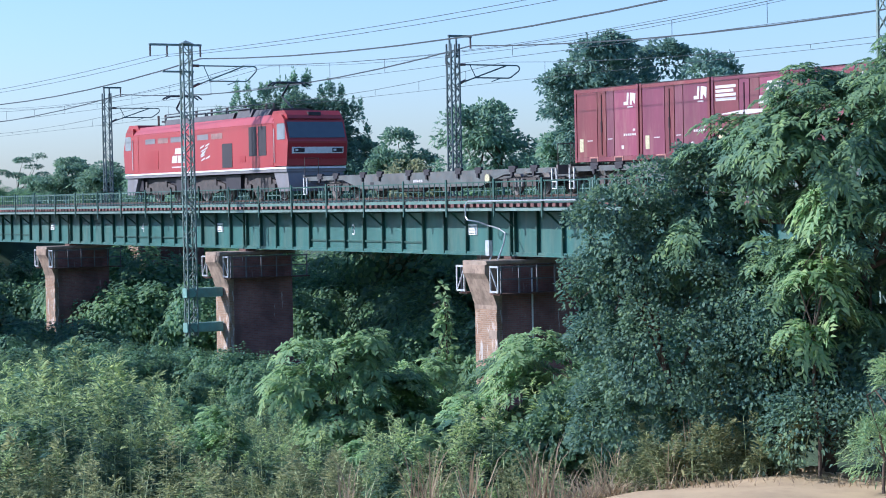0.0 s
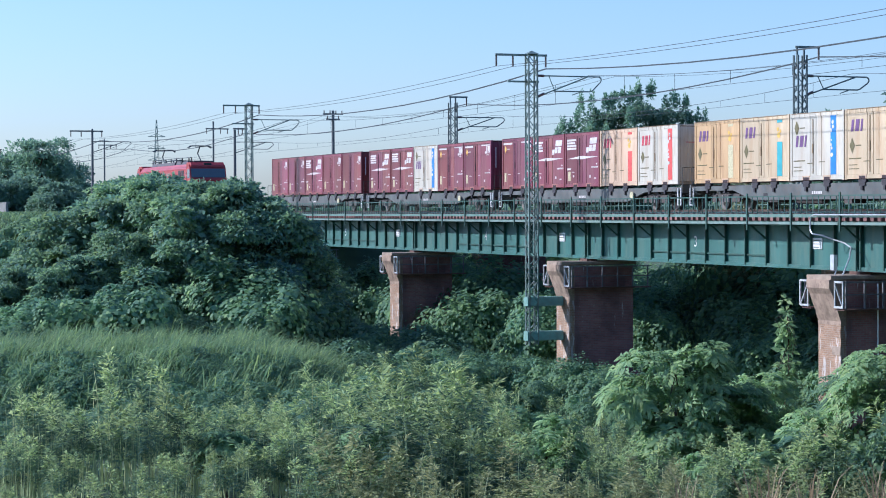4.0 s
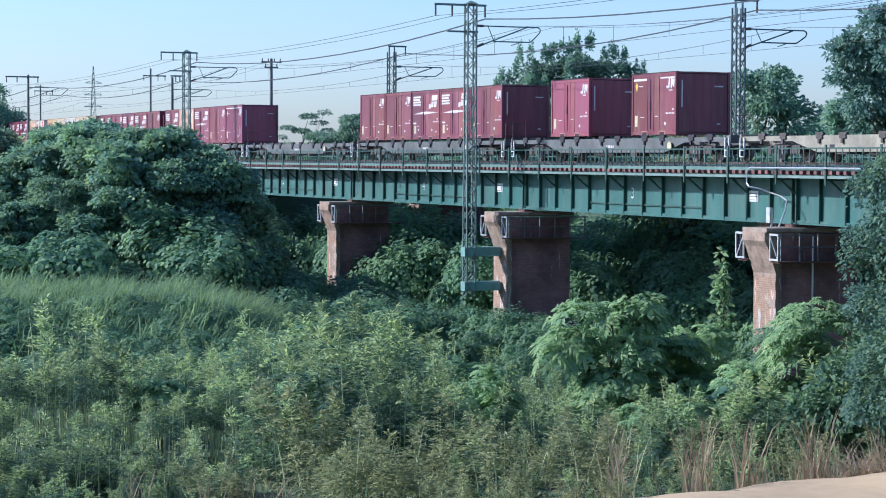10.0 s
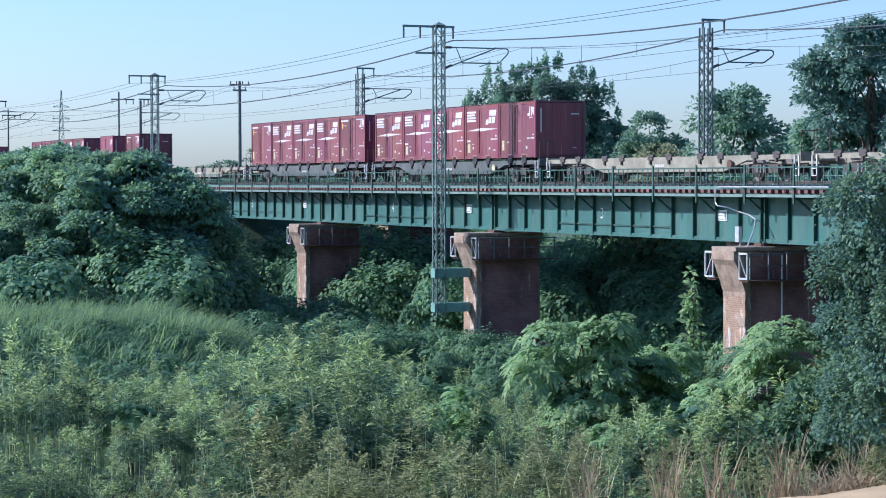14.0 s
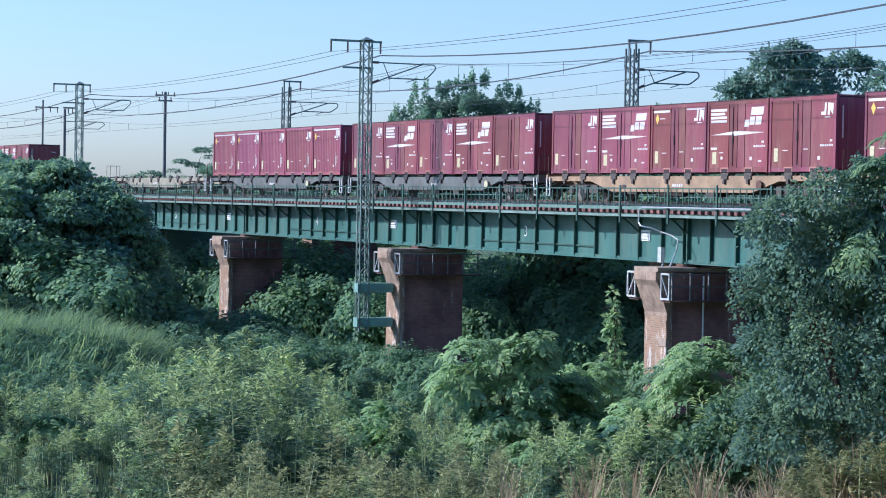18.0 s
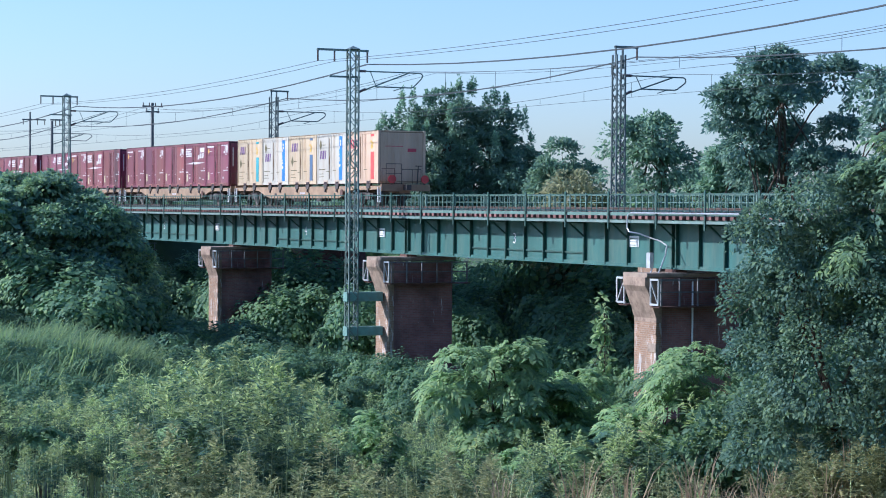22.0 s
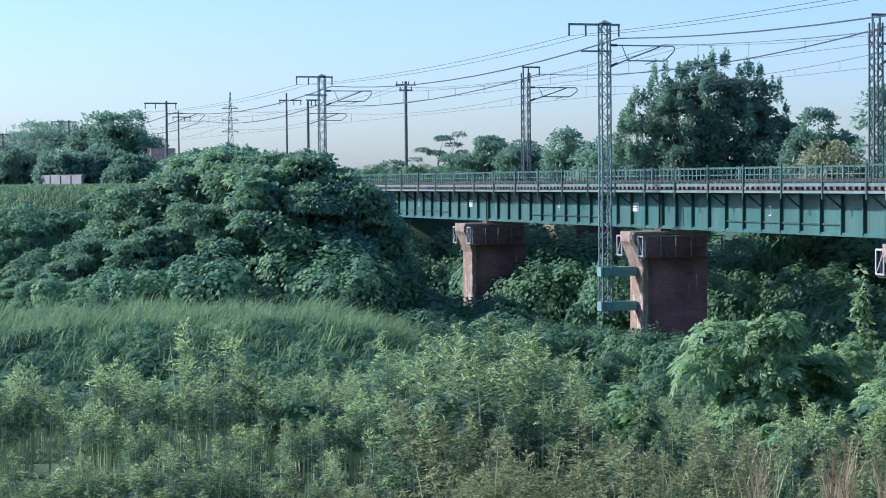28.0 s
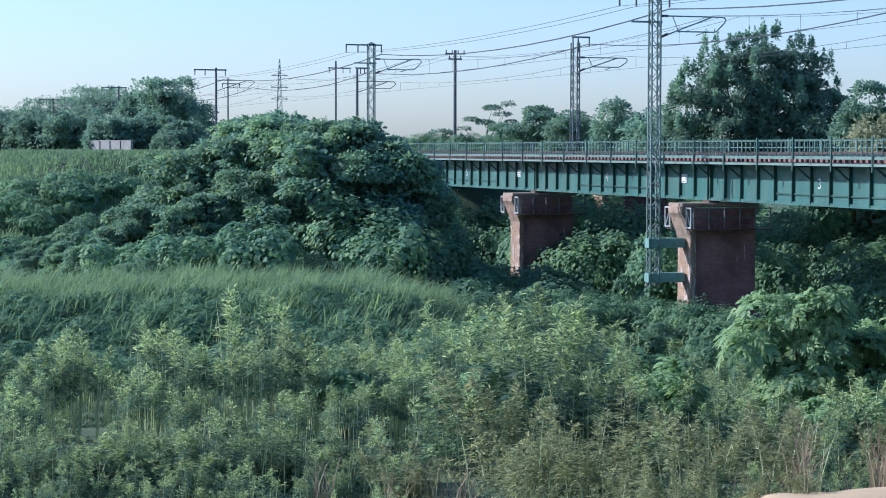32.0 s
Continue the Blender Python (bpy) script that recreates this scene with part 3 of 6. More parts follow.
PIERS = [-154.3 + SPAN * i for i in range(8)]   # -154.3 ... 4.6
WEB_Y, EDGE_Y = 40.05, 39.17                      # near girder web, walkway edge
BAY = SPAN / 14


def lattice(s, w, d, z0, z1, step, w_top=None):
    """Four corner angles and crossed lacing on two faces."""
    w_top = w_top or w
    for sx in (-1, 1):
        for sy in (-1, 1):
            s.rod((sx * w / 2, sy * d / 2, z0), (sx * w_top / 2, sy * d / 2, z1), 0.045, 4)
    n = int((z1 - z0) / step)
    for i in range(n):
        a, b = z0 + i * step, z0 + (i + 1) * step
        for sy in (-1, 1):
            s.rod((-w / 2, sy * d / 2, a), (w / 2, sy * d / 2, b), 0.022, 4)
            s.rod((w / 2, sy * d / 2, a), (-w / 2, sy * d / 2, b), 0.022, 4)
        for sx in (-1, 1):
            q = 1 if i % 2 else -1
            s.rod((sx * w / 2, -q * d / 2, a), (sx * w / 2, q * d / 2, b), 0.022, 4)
    return s


def build_spans():
    first = None
    for k in range(7):
        x0 = PIERS[k]
        span = thing("bridge_span", "green riveted plate girder railway span with walkway and handrail", "bridge", (x0, 0, 0), "girder spans")
        if first is None:
            first = {}
            a, b = 0.06, SPAN - 0.06
            first["web"] = Shape().box(a, b, WEB_Y, WEB_Y + 0.02, 7.36, 9.02)
            first["far_web"] = Shape().box(a, b, 42.1, 42.12, 7.36, 9.02)
            first["top_flange"] = Shape().box(a, b, WEB_Y - 0.17, WEB_Y + 0.19, 9.02, 9.07)
            first["bottom_flange"] = Shape().box(a, b, WEB_Y - 0.17, WEB_Y + 0.19, 7.31, 7.36)
            first["far_flange"] = Shape().box(a, b, 41.93, 42.29, 7.31, 7.36).box(a, b, 41.93, 42.29, 9.02, 9.07)
            first["bottom_angle"] = Shape().box(a, b, WEB_Y - 0.1, WEB_Y - 0.002, 7.362, 7.45)
            first["stiffener"] = Shape().box(-0.035, 0.035, WEB_Y - 0.13, WEB_Y - 0.001, 7.362, 9.018)
            first["knee_brace"] = Shape().rod((0, WEB_Y - 0.08, 8.36), (0, EDGE_Y + 0.08, 8.94), 0.04, 4)
            first["walkway_beam"] = Shape().box(-0.05, 0.05, EDGE_Y, WEB_Y - 0.18, 8.88, 8.99)
            first["walkway_deck"] = Shape().box(a, b, EDGE_Y + 0.02, WEB_Y - 0.2, 8.992, 9.03)
            first["edge_channel"] = Shape().box(a, b, EDGE_Y - 0.02, EDGE_Y + 0.015, 8.945, 9.045)
            first["toe_plate"] = Shape().box(a, b, EDGE_Y, EDGE_Y + 0.012, 9.205, 9.33)
            first["top_rail"] = Shape().box(a, b, EDGE_Y - 0.015, EDGE_Y + 0.03, 9.955, 10.005)
            first["handrail_post"] = Shape().box(-0.045, 0.045, EDGE_Y - 0.06, EDGE_Y - 0.021, 8.72, 10.1)
            first["baluster"] = Shape().box(-0.018, 0.018, EDGE_Y, EDGE_Y + 0.02, 9.33, 9.955)
            first["lateral_bracing"] = Shape().path([(a + i * 2 * BAY, WEB_Y + 0.1 if i % 2 else 42.0, 7.45) for i in range(12)], 0.05, 4)
            mats = dict(web=GREEN, far_web=GREEN, top_flange=DKGREEN, bottom_flange=GREEN, far_flange=DKGREEN, bottom_angle=GREEN, stiffener=DKGREEN,
                        knee_brace=DKGREEN, walkway_beam=DKGREEN, walkway_deck=DKGREEN, edge_channel=EDGE, toe_plate=RAILGREEN, top_rail=DKGREEN,
                        handrail_post=DKGREEN, baluster=DKGREEN, lateral_bracing=DKGREEN)
            first = {n: s.mesh(n, mats[n]) for n, s in first.items()}
            bar = Shape().box(4 * BAY, 10 * BAY, WEB_Y - 0.06, WEB_Y - 0.002, 7.72, 7.78)
            first["stiffening_bar"] = bar.mesh("stiffening_bar", DKGREEN)
        for n in ("web", "far_web", "top_flange", "bottom_flange", "far_flange", "bottom_angle", "walkway_deck", "edge_channel", "toe_plate", "top_rail", "lateral_bracing", "stiffening_bar"):
            part(n, first[n], None, span)
        for i in range(57):
            part("baluster", first["baluster"], None, span, at=((i + 0.5) * SPAN / 57, 0, 0))
        for i in range(15):
            part("stiffener", first["stiffener"], None, span, at=((0.14 if i == 0 else SPAN - 0.14 if i == 14 else i * BAY), 0, 0))
        for i in range(7):
            x = 2 * i * BAY + (0.1 if i == 0 else 0)
            part("handrail_post", first["handrail_post"], None, span, at=(x, 0, 0))
            part("walkway_beam", first["walkway_beam"], None, span, at=(x, 0, 0))
            part("knee_brace", first["knee_brace"], None, span, at=(x, 0, 0))
        # painted span number and data plate
        if 1 <= k <= 4:
            number_plate(span, str(6 - k))


def number_plate(span, digit):
    cu = bpy.data.curves.new("span_number", "FONT")
    cu.body, cu.size, cu.extrude = digit, 0.62, 0.002
    cu.align_x = "CENTER"
    tmp = bpy.data.objects.new("span_number", cu)
    me = bpy.data.meshes.new_from_object(tmp)
    bpy.data.objects.remove(tmp)
    me.materials.clear()
    me.materials.append(WHITE)
    ob = part("span_number", me, None, span, "white painted number")
    ob.matrix_basis = pose(SPAN * 0.455, WEB_Y - 0.006, 8.0, 90, 0, 0)
    plate = Shape().box(19.5, 20.15, WEB_Y - 0.03, WEB_Y - 0.004, 8.05, 8.45)
    part("data_plate", plate, WHITE, span, "small white data plate")
    for r in range(3):
        part("text_bar", Shape().box(19.55, 20.1 - 0.15 * (r == 0), WEB_Y - 0.036, WEB_Y - 0.0301, 8.1 + 0.12 * r, 8.125 + 0.12 * r), DKGREEN, span)


def build_piers():
    for k, x in enumerate(PIERS[:-1]):
        w = 0.77
        end = k == 0
        ob = thing("bridge_pier", "old red-brown brick pier with a corbelled end under the girders" if not end else "brick abutment at the end of the bridge", "bridge pier", (x, 0, 0), "brick piers")
        shaft = Shape().prism_x([(39.0, -0.5), (41.9, -0.5), (41.9, 6.95), (39.0, 6.95), (39.0, 5.9)], -w, w)
        part("shaft", shaft, BRICK, ob)
        # near end: upright face with a neck that leans out to carry the walkway brackets
        face = Shape()
        face.box(-w + 0.03, w - 0.03, 38.78, 38.998, -0.5, 5.448)
        part("corbel", Shape().prism_x([(38.77, 5.45), (38.998, 5.45), (38.998, 7.05), (38.3, 7.05), (38.3, 6.75), (38.42, 6.55), (38.77, 5.6)], -w + 0.02, w - 0.02), CORBEL, ob, "worn tan corbel leaning out at the pier's end")
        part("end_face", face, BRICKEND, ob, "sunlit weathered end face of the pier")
        cap = Shape().box(-w - 0.04, w + 0.04, 38.34, 42.05, 7.052, 7.2, 0.03)
        part("cap_stone", cap, STONE, ob)
        g = rnd(50 + k)
        for i in range(9):
            z = 0.6 + i * 0.55 + g.uniform(-0.05, 0.05)
            q = Shape().box(w - 0.36 - 0.2 * (i % 2), w - 0.026, 38.755, 38.9, z, z + 0.3, 0.02)
            if i not in (2, 6):
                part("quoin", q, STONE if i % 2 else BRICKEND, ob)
        part("footing", Shape().box(-w - 0.25, w + 0.25, 38.5, 42.2, -0.5, 2.2, 0.05), BRICK, ob)
        part("bearing", Shape().box(-0.35, 0.35, 39.8, 40.3, 7.202, 7.305), RUST, ob)
        part("bearing", Shape().box(-0.35, 0.35, 41.85, 42.0, 7.202, 7.305), RUST, ob)
        # inspection walkway: pale frames at the near end, rusty railing along the flank
        for sx, ex in ((-1, 0.0), (1, 0.12)):
            fr = Shape()
            a, b, y = sx * (w + 0.1), sx * (w + 0.62), 38.42
            for xx in (a, b):
                fr.box(min(xx, xx + sx * 0.05), max(xx, xx + sx * 0.05), y, y + 0.05, 6.1, 7.0)
            lo, hi = min(a, b), max(a, b) + 0.05
            fr.box(lo, hi, y - 0.003, y + 0.053, 6.08, 6.15).box(lo, hi, y - 0.003, y + 0.053, 6.95, 7.02)
            fr.rod((a, y + 0.02, 6.95), (b, y + 0.02, 6.12), 0.025, 4)
            part("walkway_frame", fr, GALV, ob, "pale galvanised walkway frame")
            rail = Shape()
            xx = sx * (w + 0.58)
            for i in range(6):
                yy = 38.6 + i * 0.75
                rail.box(xx - 0.025, xx + 0.025, yy - 0.025, yy + 0.025, 6.05, 7.02)
            for z in (6.98, 6.55):
                rail.box(xx - 0.02, xx + 0.02, 38.5, 42.5, z - 0.025, z + 0.025)
            part("flank_railing", rail, RAILGREY, ob, "grey railing along the pier's flank")
            part("flank_walkway", Shape().box(min(sx * (w + 0.02), sx * (w + 0.62)), max(sx * (w + 0.02), sx * (w + 0.62)), 38.5, 42.5, 6.0, 6.05), RUST, ob)
    # cable conduit that drops from the walkway to the pier
    c = thing("conduit", "pale bent cable conduit clipped to the walkway and pier", "pipe", (PIERS[4], 0, 0))
    s = Shape()
    y = EDGE_Y - 0.12
    pts = [(34, y, 9.3), (-1.5, y, 9.3), (-1.68, y, 9.24), (-1.75, y, 9.1), (-1.75, y, 8.75), (-1.6, y, 8.62), (-1.35, y + 0.25, 8.56), (-1.1, y + 0.55, 8.42), (-0.6, y + 0.7, 8.3), (0.0, y + 0.6, 8.15), (0.3, y + 0.35, 7.8), (0.38, y + 0.1, 7.35), (0.3, y, 7.05), (0.0, y, 6.98), (-0.12, y, 7.15), (-0.14, y + 0.1, 7.4)]
    s.path(pts, 0.028, 6)
    part("pipe", s, GALV, c)
    part("junction_box", Shape().box(-0.32, -0.08, y - 0.05, y + 0.1, 7.35, 7.9, 0.02), GALV, c)
    p2 = thing("drain_pipe", "thin pale pipe down the flank of the brick pier", "pipe", (PIERS[4] + 0.86, 40.2, 0))
    part("pipe", Shape().rod((0, 0, 1.5), (0, 0, 6.9), 0.035, 6), WHITE, p2)
    part("bracket", Shape().box(-0.085, -0.03, -0.06, 0.06, 4.0, 4.06), RUST, p2)


def build_track(name, yc, x0, x1):
    t = thing(name, "steel rails spiked to red-brown timber sleepers", "track", (0, 0, 0), kind="structure")
    for dy in (-0.56, 0.56):
        prof = [(-0.06, -0.153), (0.06, -0.153), (0.06, -0.14), (0.012, -0.11), (0.012, -0.045), (0.036, -0.03), (0.036, 0), (-0.036, 0), (-0.036, -0.03), (-0.012, -0.045), (-0.012, -0.11), (-0.06, -0.14)]
        part("rail", Shape().prism_x([(yc + dy + a, RAIL + b) for a, b in prof], x0, x1), RAILM, t)
    return t


def build_back_bridge():
    xs = [-167.0, -119.0, -78.0, -37.0, 4.0]
    rail = {}
    y = 48.9
    for x0, x1 in zip(xs, xs[1:]):
        L = x1 - x0
        span = thing("far_bridge_span", "pale green girder span of the parallel bridge behind", "bridge", (x0, 0, 0), "far girder spans")
        part("web", Shape().box(0.05, L - 0.05, y, y + 0.02, 7.4, 9.05), GREEN, span)
        part("far_web", Shape().box(0.05, L - 0.05, 51.3, 51.32, 7.4, 9.05), GREEN, span)
        part("bottom_flange", Shape().box(0.05, L - 0.05, y - 0.15, y + 0.17, 7.34, 7.4), DKGREEN, span)
        part("top_flange", Shape().box(0.05, L - 0.05, y - 0.15, y + 0.17, 9.05, 9.1), DKGREEN, span)
        part("deck", Shape().box(0.05, L - 0.05, 47.6, 52.6, 9.105, 9.16), RAILGREEN, span)
        part("toe_plate", Shape().box(0.05, L - 0.05, 47.6, 47.63, 9.17, 9.42), RAILGREEN, span)
        part("top_rail", Shape().box(0.05, L - 0.05, 47.58, 47.64, 10.02, 10.08), RAILGREEN, span)
        part("mid_rail", Shape().box(0.05, L - 0.05, 47.6, 47.63, 9.7, 9.74), RAILGREEN, span)
        if not rail:
            rail["b"] = Shape().box(-0.025, 0.025, 47.595, 47.625, 9.42, 10.02).mesh("baluster", RAILGREEN)
            rail["p"] = Shape().box(-0.05, 0.05, 47.53, 47.59, 9.0, 10.15).mesh("handrail_post", RAILGREEN)
        n = int(L / 0.5)
        for i in range(n):
            part("baluster", rail["b"], None, span, at=((i + 0.5) * L / n, 0, 0))
        n = int(L / 3.2)
        for i in range(n):
            part("handrail_post", rail["p"], None, span, at=((i + 0.5) * L / n, 0, 0))
        pier = thing("far_bridge_pier", "old brick pier of the parallel bridge behind", "bridge pier", (x0, 0, 0), "far brick piers")
        part("shaft", Shape().prism_x([(48.4, -0.5), (52.0, -0.5), (52.0, 7.1), (47.9, 7.1), (47.9, 6.6), (48.4, 5.6)], -0.8, 0.8), BRICK, pier)
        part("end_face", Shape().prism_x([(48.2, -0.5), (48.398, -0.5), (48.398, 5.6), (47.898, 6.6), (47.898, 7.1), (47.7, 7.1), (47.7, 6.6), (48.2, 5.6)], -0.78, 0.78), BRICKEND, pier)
        part("cap_stone", Shape().box(-0.85, 0.85, 47.72, 52.1, 7.105, 7.33), STONE, pier)


build_spans()
build_piers()
build_track("near_track", TRACK_Y, -780, 30)
build_track("far_track", BACK_Y, -780, 30)
for nm, yc in (("near_ballast", TRACK_Y), ("far_ballast", BACK_Y)):
    tagged(part(nm, Shape().prism_x([(yc - 2.3, 8.6), (yc + 2.3, 8.6), (yc + 1.6, RAIL - 0.16), (yc - 1.6, RAIL - 0.16)], -780, -155.2), BALLAST), "grey-brown ballast bed on the embankment", "ballast", kind="structure")
build_back_bridge()


# ---- masts, wires, poles ----
def build_mast(x, y, z0, top, reach, near):
    steel = MASTM if near else MASTD
    ob = thing("catenary_mast", "grey-green steel lattice catenary mast" + (" bracketed to a brick pier" if near else " beside the far track"), "catenary mast", (x, y, 0), "lattice masts")
    head = top if near else top - 0.4
    part("lattice_shaft", lattice(Shape(), 0.42, 0.42, z0, head, 0.48, 0.36), steel, ob)
    if near:
        part("cap", Shape().poly([(-0.27, -0.27, top), (0.27, -0.27, top), (0.27, 0.27, top), (-0.27, 0.27, top), (0, 0, top + 0.16)], [(0, 3, 2, 1), (0, 1, 4), (1, 2, 4), (2, 3, 4), (3, 0, 4)]), steel, ob)
    else:
        for yy in (-0.16, 0.18):
            part("head_post", Shape().box(-0.035, 0.035, yy - 0.035, yy + 0.035, head - 0.6, top - 0.1), steel, ob)
    a, b = (-1.75, 0.75) if near else (-0.22, 0.95)
    part("crossarm", Shape().box(-0.05, 0.05, a, b, top - 0.1, top - 0.005), steel, ob)
    for yy in ((a + 0.05, a + 0.85, b - 0.05) if near else (b - 0.05,)):
        part("insulator", Shape().rod((0, yy, top - 0.1), (0, yy, top - 0.58), 0.045, 6), INSUL, ob)
    if near:
        part("side_arm", Shape().box(-0.05, 0.05, -1.15, 0.35, top - 1.28, top - 1.2), steel, ob)
    # hinged cantilever over the track
    z = top - (0.96 if near else 1.28)
    low = 0.68 if near else 0.56
    c = Shape()
    c.path([(0, 0.2, z), (0, reach - 0.12, z), (0, reach - 0.02, z - 0.06), (0, reach, z - 0.16), (0, reach - 0.06, z - 0.26), (0, reach - 0.45, z - low + 0.04), (0, reach - 0.58, z - low), (0, 1.1, z - low)], 0.032)
    c.rod((0, 0.2, z - low - 0.3), (0, reach - 0.7, z - 0.02), 0.032)
    c.rod((0, 0.85, z), (0, 1.15, z - low), 0.02)
    c.path([(0, reach - 0.95, z - low), (0, reach - 1.45, z - low - 0.16)], 0.02)
    part("cantilever", c, steel, ob)
    part("insulator", Shape().rod((0, 0.28, z), (0, 0.62, z), 0.06, 6), INSUL, ob)
    part("insulator", Shape().rod((0, 0.3, z - low - 0.26), (0, 0.62, z - low - 0.12), 0.06, 6), INSUL, ob)
    if near:
        for zz in (z0 + 0.2, z0 + 1.75):
            part("pier_bracket", Shape().box(-0.28, 0.2, -0.3, 38.7 - y, zz, zz + 0.42, 0.03), TEAL, ob, "teal painted bracket box to the pier")
    else:
        part("foot_plate", Shape().box(-0.3, 0.3, -0.3, 0.3, z0 - 0.05, z0 + 0.04), steel, ob)
    return ob


NEAR_X, FAR_X = [4.6, -40.8, -86.2, -133.0], [-37.0, -78.0, -119.0]
for mx in NEAR_X:
    build_mast(mx, 37.25, 3.45, 16.5, 3.45, True)
for mx in FAR_X:
    build_mast(mx, 46.2, 9.16 if mx > -150 else 8.9, 16.48, 3.4, False)


def tube_pole(name, label, x, y, z0, top, r, arms, material=POLEM):
    way = 1 if name == "utility_pole" else -1
    ob = thing(name, label, "pole", (x, y, 0))
    part("shaft", Shape().rod((0, 0, z0), (0, 0, top), r, 8, r * 0.75), material, ob)
    for z, a, b in arms:
        part("crossarm", Shape().box(-0.06, 0.06, a, b, z - 0.06, z + 0.06), material, ob)
        for yy in np.linspace(a + 0.1, b - 0.1, 4):
            if abs(yy) > 0.25:
                part("insulator", Shape().rod((0, yy, z + 0.06 * way), (0, yy, z + (0.3 if way > 0 else 0.5) * way), 0.05, 6), INSUL, ob)
    return ob


for k, (px, py) in enumerate(((-184.0, 37.2), (-240.0, 37.2), (-300.0, 37.2))):
    p = tube_pole("catenary_pole", "slim steel catenary pole with a crossarm", px, py, 8.0, 16.85, 0.13, [(16.65, -2.0, 0.95)])
    c = Shape()
    c.rod((0, 0.1, 15.74), (0, 3.3, 15.74), 0.035).rod((0, 0.1, 14.8), (0, 2.7, 15.7), 0.035).path([(0, 3.3, 15.74), (0, 3.5, 15.6), (0, 2.9, 15.08), (0, 1.0, 15.08)], 0.03)
    part("cantilever", c, POLEM, p)
for k, (px, py) in enumerate(((-208.0, 54.5), (-262.0, 54.5))):
    tube_pole("catenary_pole", "slim steel catenary pole with a crossarm", px, py, 8.0, 18.7, 0.12, [(17.95, -0.8, 1.6)])
far_pole = tube_pole("catenary_pole", "slim steel catenary pole beside the far track", -169.3, 46.2, 8.6, 16.3, 0.14, [(16.4, -0.15, 1.1)])
part("cantilever", Shape().rod((0, 0.1, 15.3), (0, 3.2, 15.3), 0.035).rod((0, 0.1, 14.4), (0, 2.6, 15.26), 0.035).path([(0, 3.2, 15.3), (0, 3.4, 15.1), (0, 2.9, 14.72), (0, 1.0, 14.72)], 0.03), POLEM, far_pole)
tube_pole("utility_pole", "weathered utility pole with crossarm and insulators", -170.5, 55.2, 5.0, 18.1, 0.17, [(17.8, -0.9, 0.9), (17.35, -0.6, 0.6)])
tube_pole("utility_pole", "weathered utility pole with crossarm and insulators", -196.0, 98.0, 2.0, 15.2, 0.15, [(14.9, -1.1, 1.1)])


def build_wires():
    def line(name, label, stations, y, z, sag, r, droppers=None, fine=10):
        ob = thing(name, label, "wire", (0, 0, 0), "overhead wires")
        pts = []
        for a, b in zip(stations, stations[1:]):
            pts += [(a + (b - a) * i / fine, y, z - sag * 4 * (i / fine) * (1 - i / fine)) for i in range(fine)]
        pts.append((stations[-1], y, z))
        ring = [(math.cos(q) * r, math.sin(q) * r) for q in (0.8, 2.37, 3.94, 5.5)]
        n = len(pts)
        s = Shape().poly([(px, py + a, pz + b) for px, py, pz in pts for a, b in ring], [(4 * i + j, 4 * i + (j + 1) % 4, 4 * i + 4 + (j + 1) % 4, 4 * i + 4 + j) for i in range(n - 1) for j in range(4)])
        part("strand", s, WIRE, ob)
        if droppers:
            d = Shape()
            for a, b in zip(stations, stations[1:]):
                for u in np.linspace(0.08, 0.92, 9):
                    d.rod((a + (b - a) * u, y, z - sag * 4 * u * (1 - u)), (a + (b - a) * u, y, droppers), 0.009, 4)
            tagged(part("catenary_hanger", d, WIRE, ob), kind="stuff")
    near = [50, 4.6, -40.8, -86.2, -133.0, -184, -240, -300, -360]
    far = [20, -37, -78, -119, -169.3, -214, -262, -320]
    line("feeder_wire", "thick dark feeder wire", near, 37.95, 15.85, 0.75, 0.036)
    line("earth_wire", "thin overhead wire on the crossarm", near, 35.5, 15.92, 0.36, 0.013)
    line("earth_wire", "thin overhead wire on the crossarm", near, 36.3, 15.92, 0.4, 0.013)
    line("messenger_wire", "catenary messenger wire with droppers", near, 40.1, 15.6, 0.75, 0.013, 14.5)
    line("contact_wire", "copper contact wire over the track", near, 40.1, 14.48, 0.03, 0.011)
    line("feeder_wire", "thick dark feeder wire", far, 47.1, 16.02, 0.75, 0.036)
    line("messenger_wire", "catenary messenger wire with droppers", far, 48.8, 15.34, 0.7, 0.013, 14.5)
    line("contact_wire", "copper contact wire over the far track", far, 48.8, 14.48, 0.03, 0.011)
    line("power_line", "thin distribution wire between utility poles", [30, -60, -115, -170.5, -230, -300], 55.2, 17.6, 0.9, 0.013)
    line("power_line", "thin distribution wire between utility poles", [30, -60, -115, -170.5, -230, -300], 54.2, 17.6, 0.8, 0.013)


build_wires()


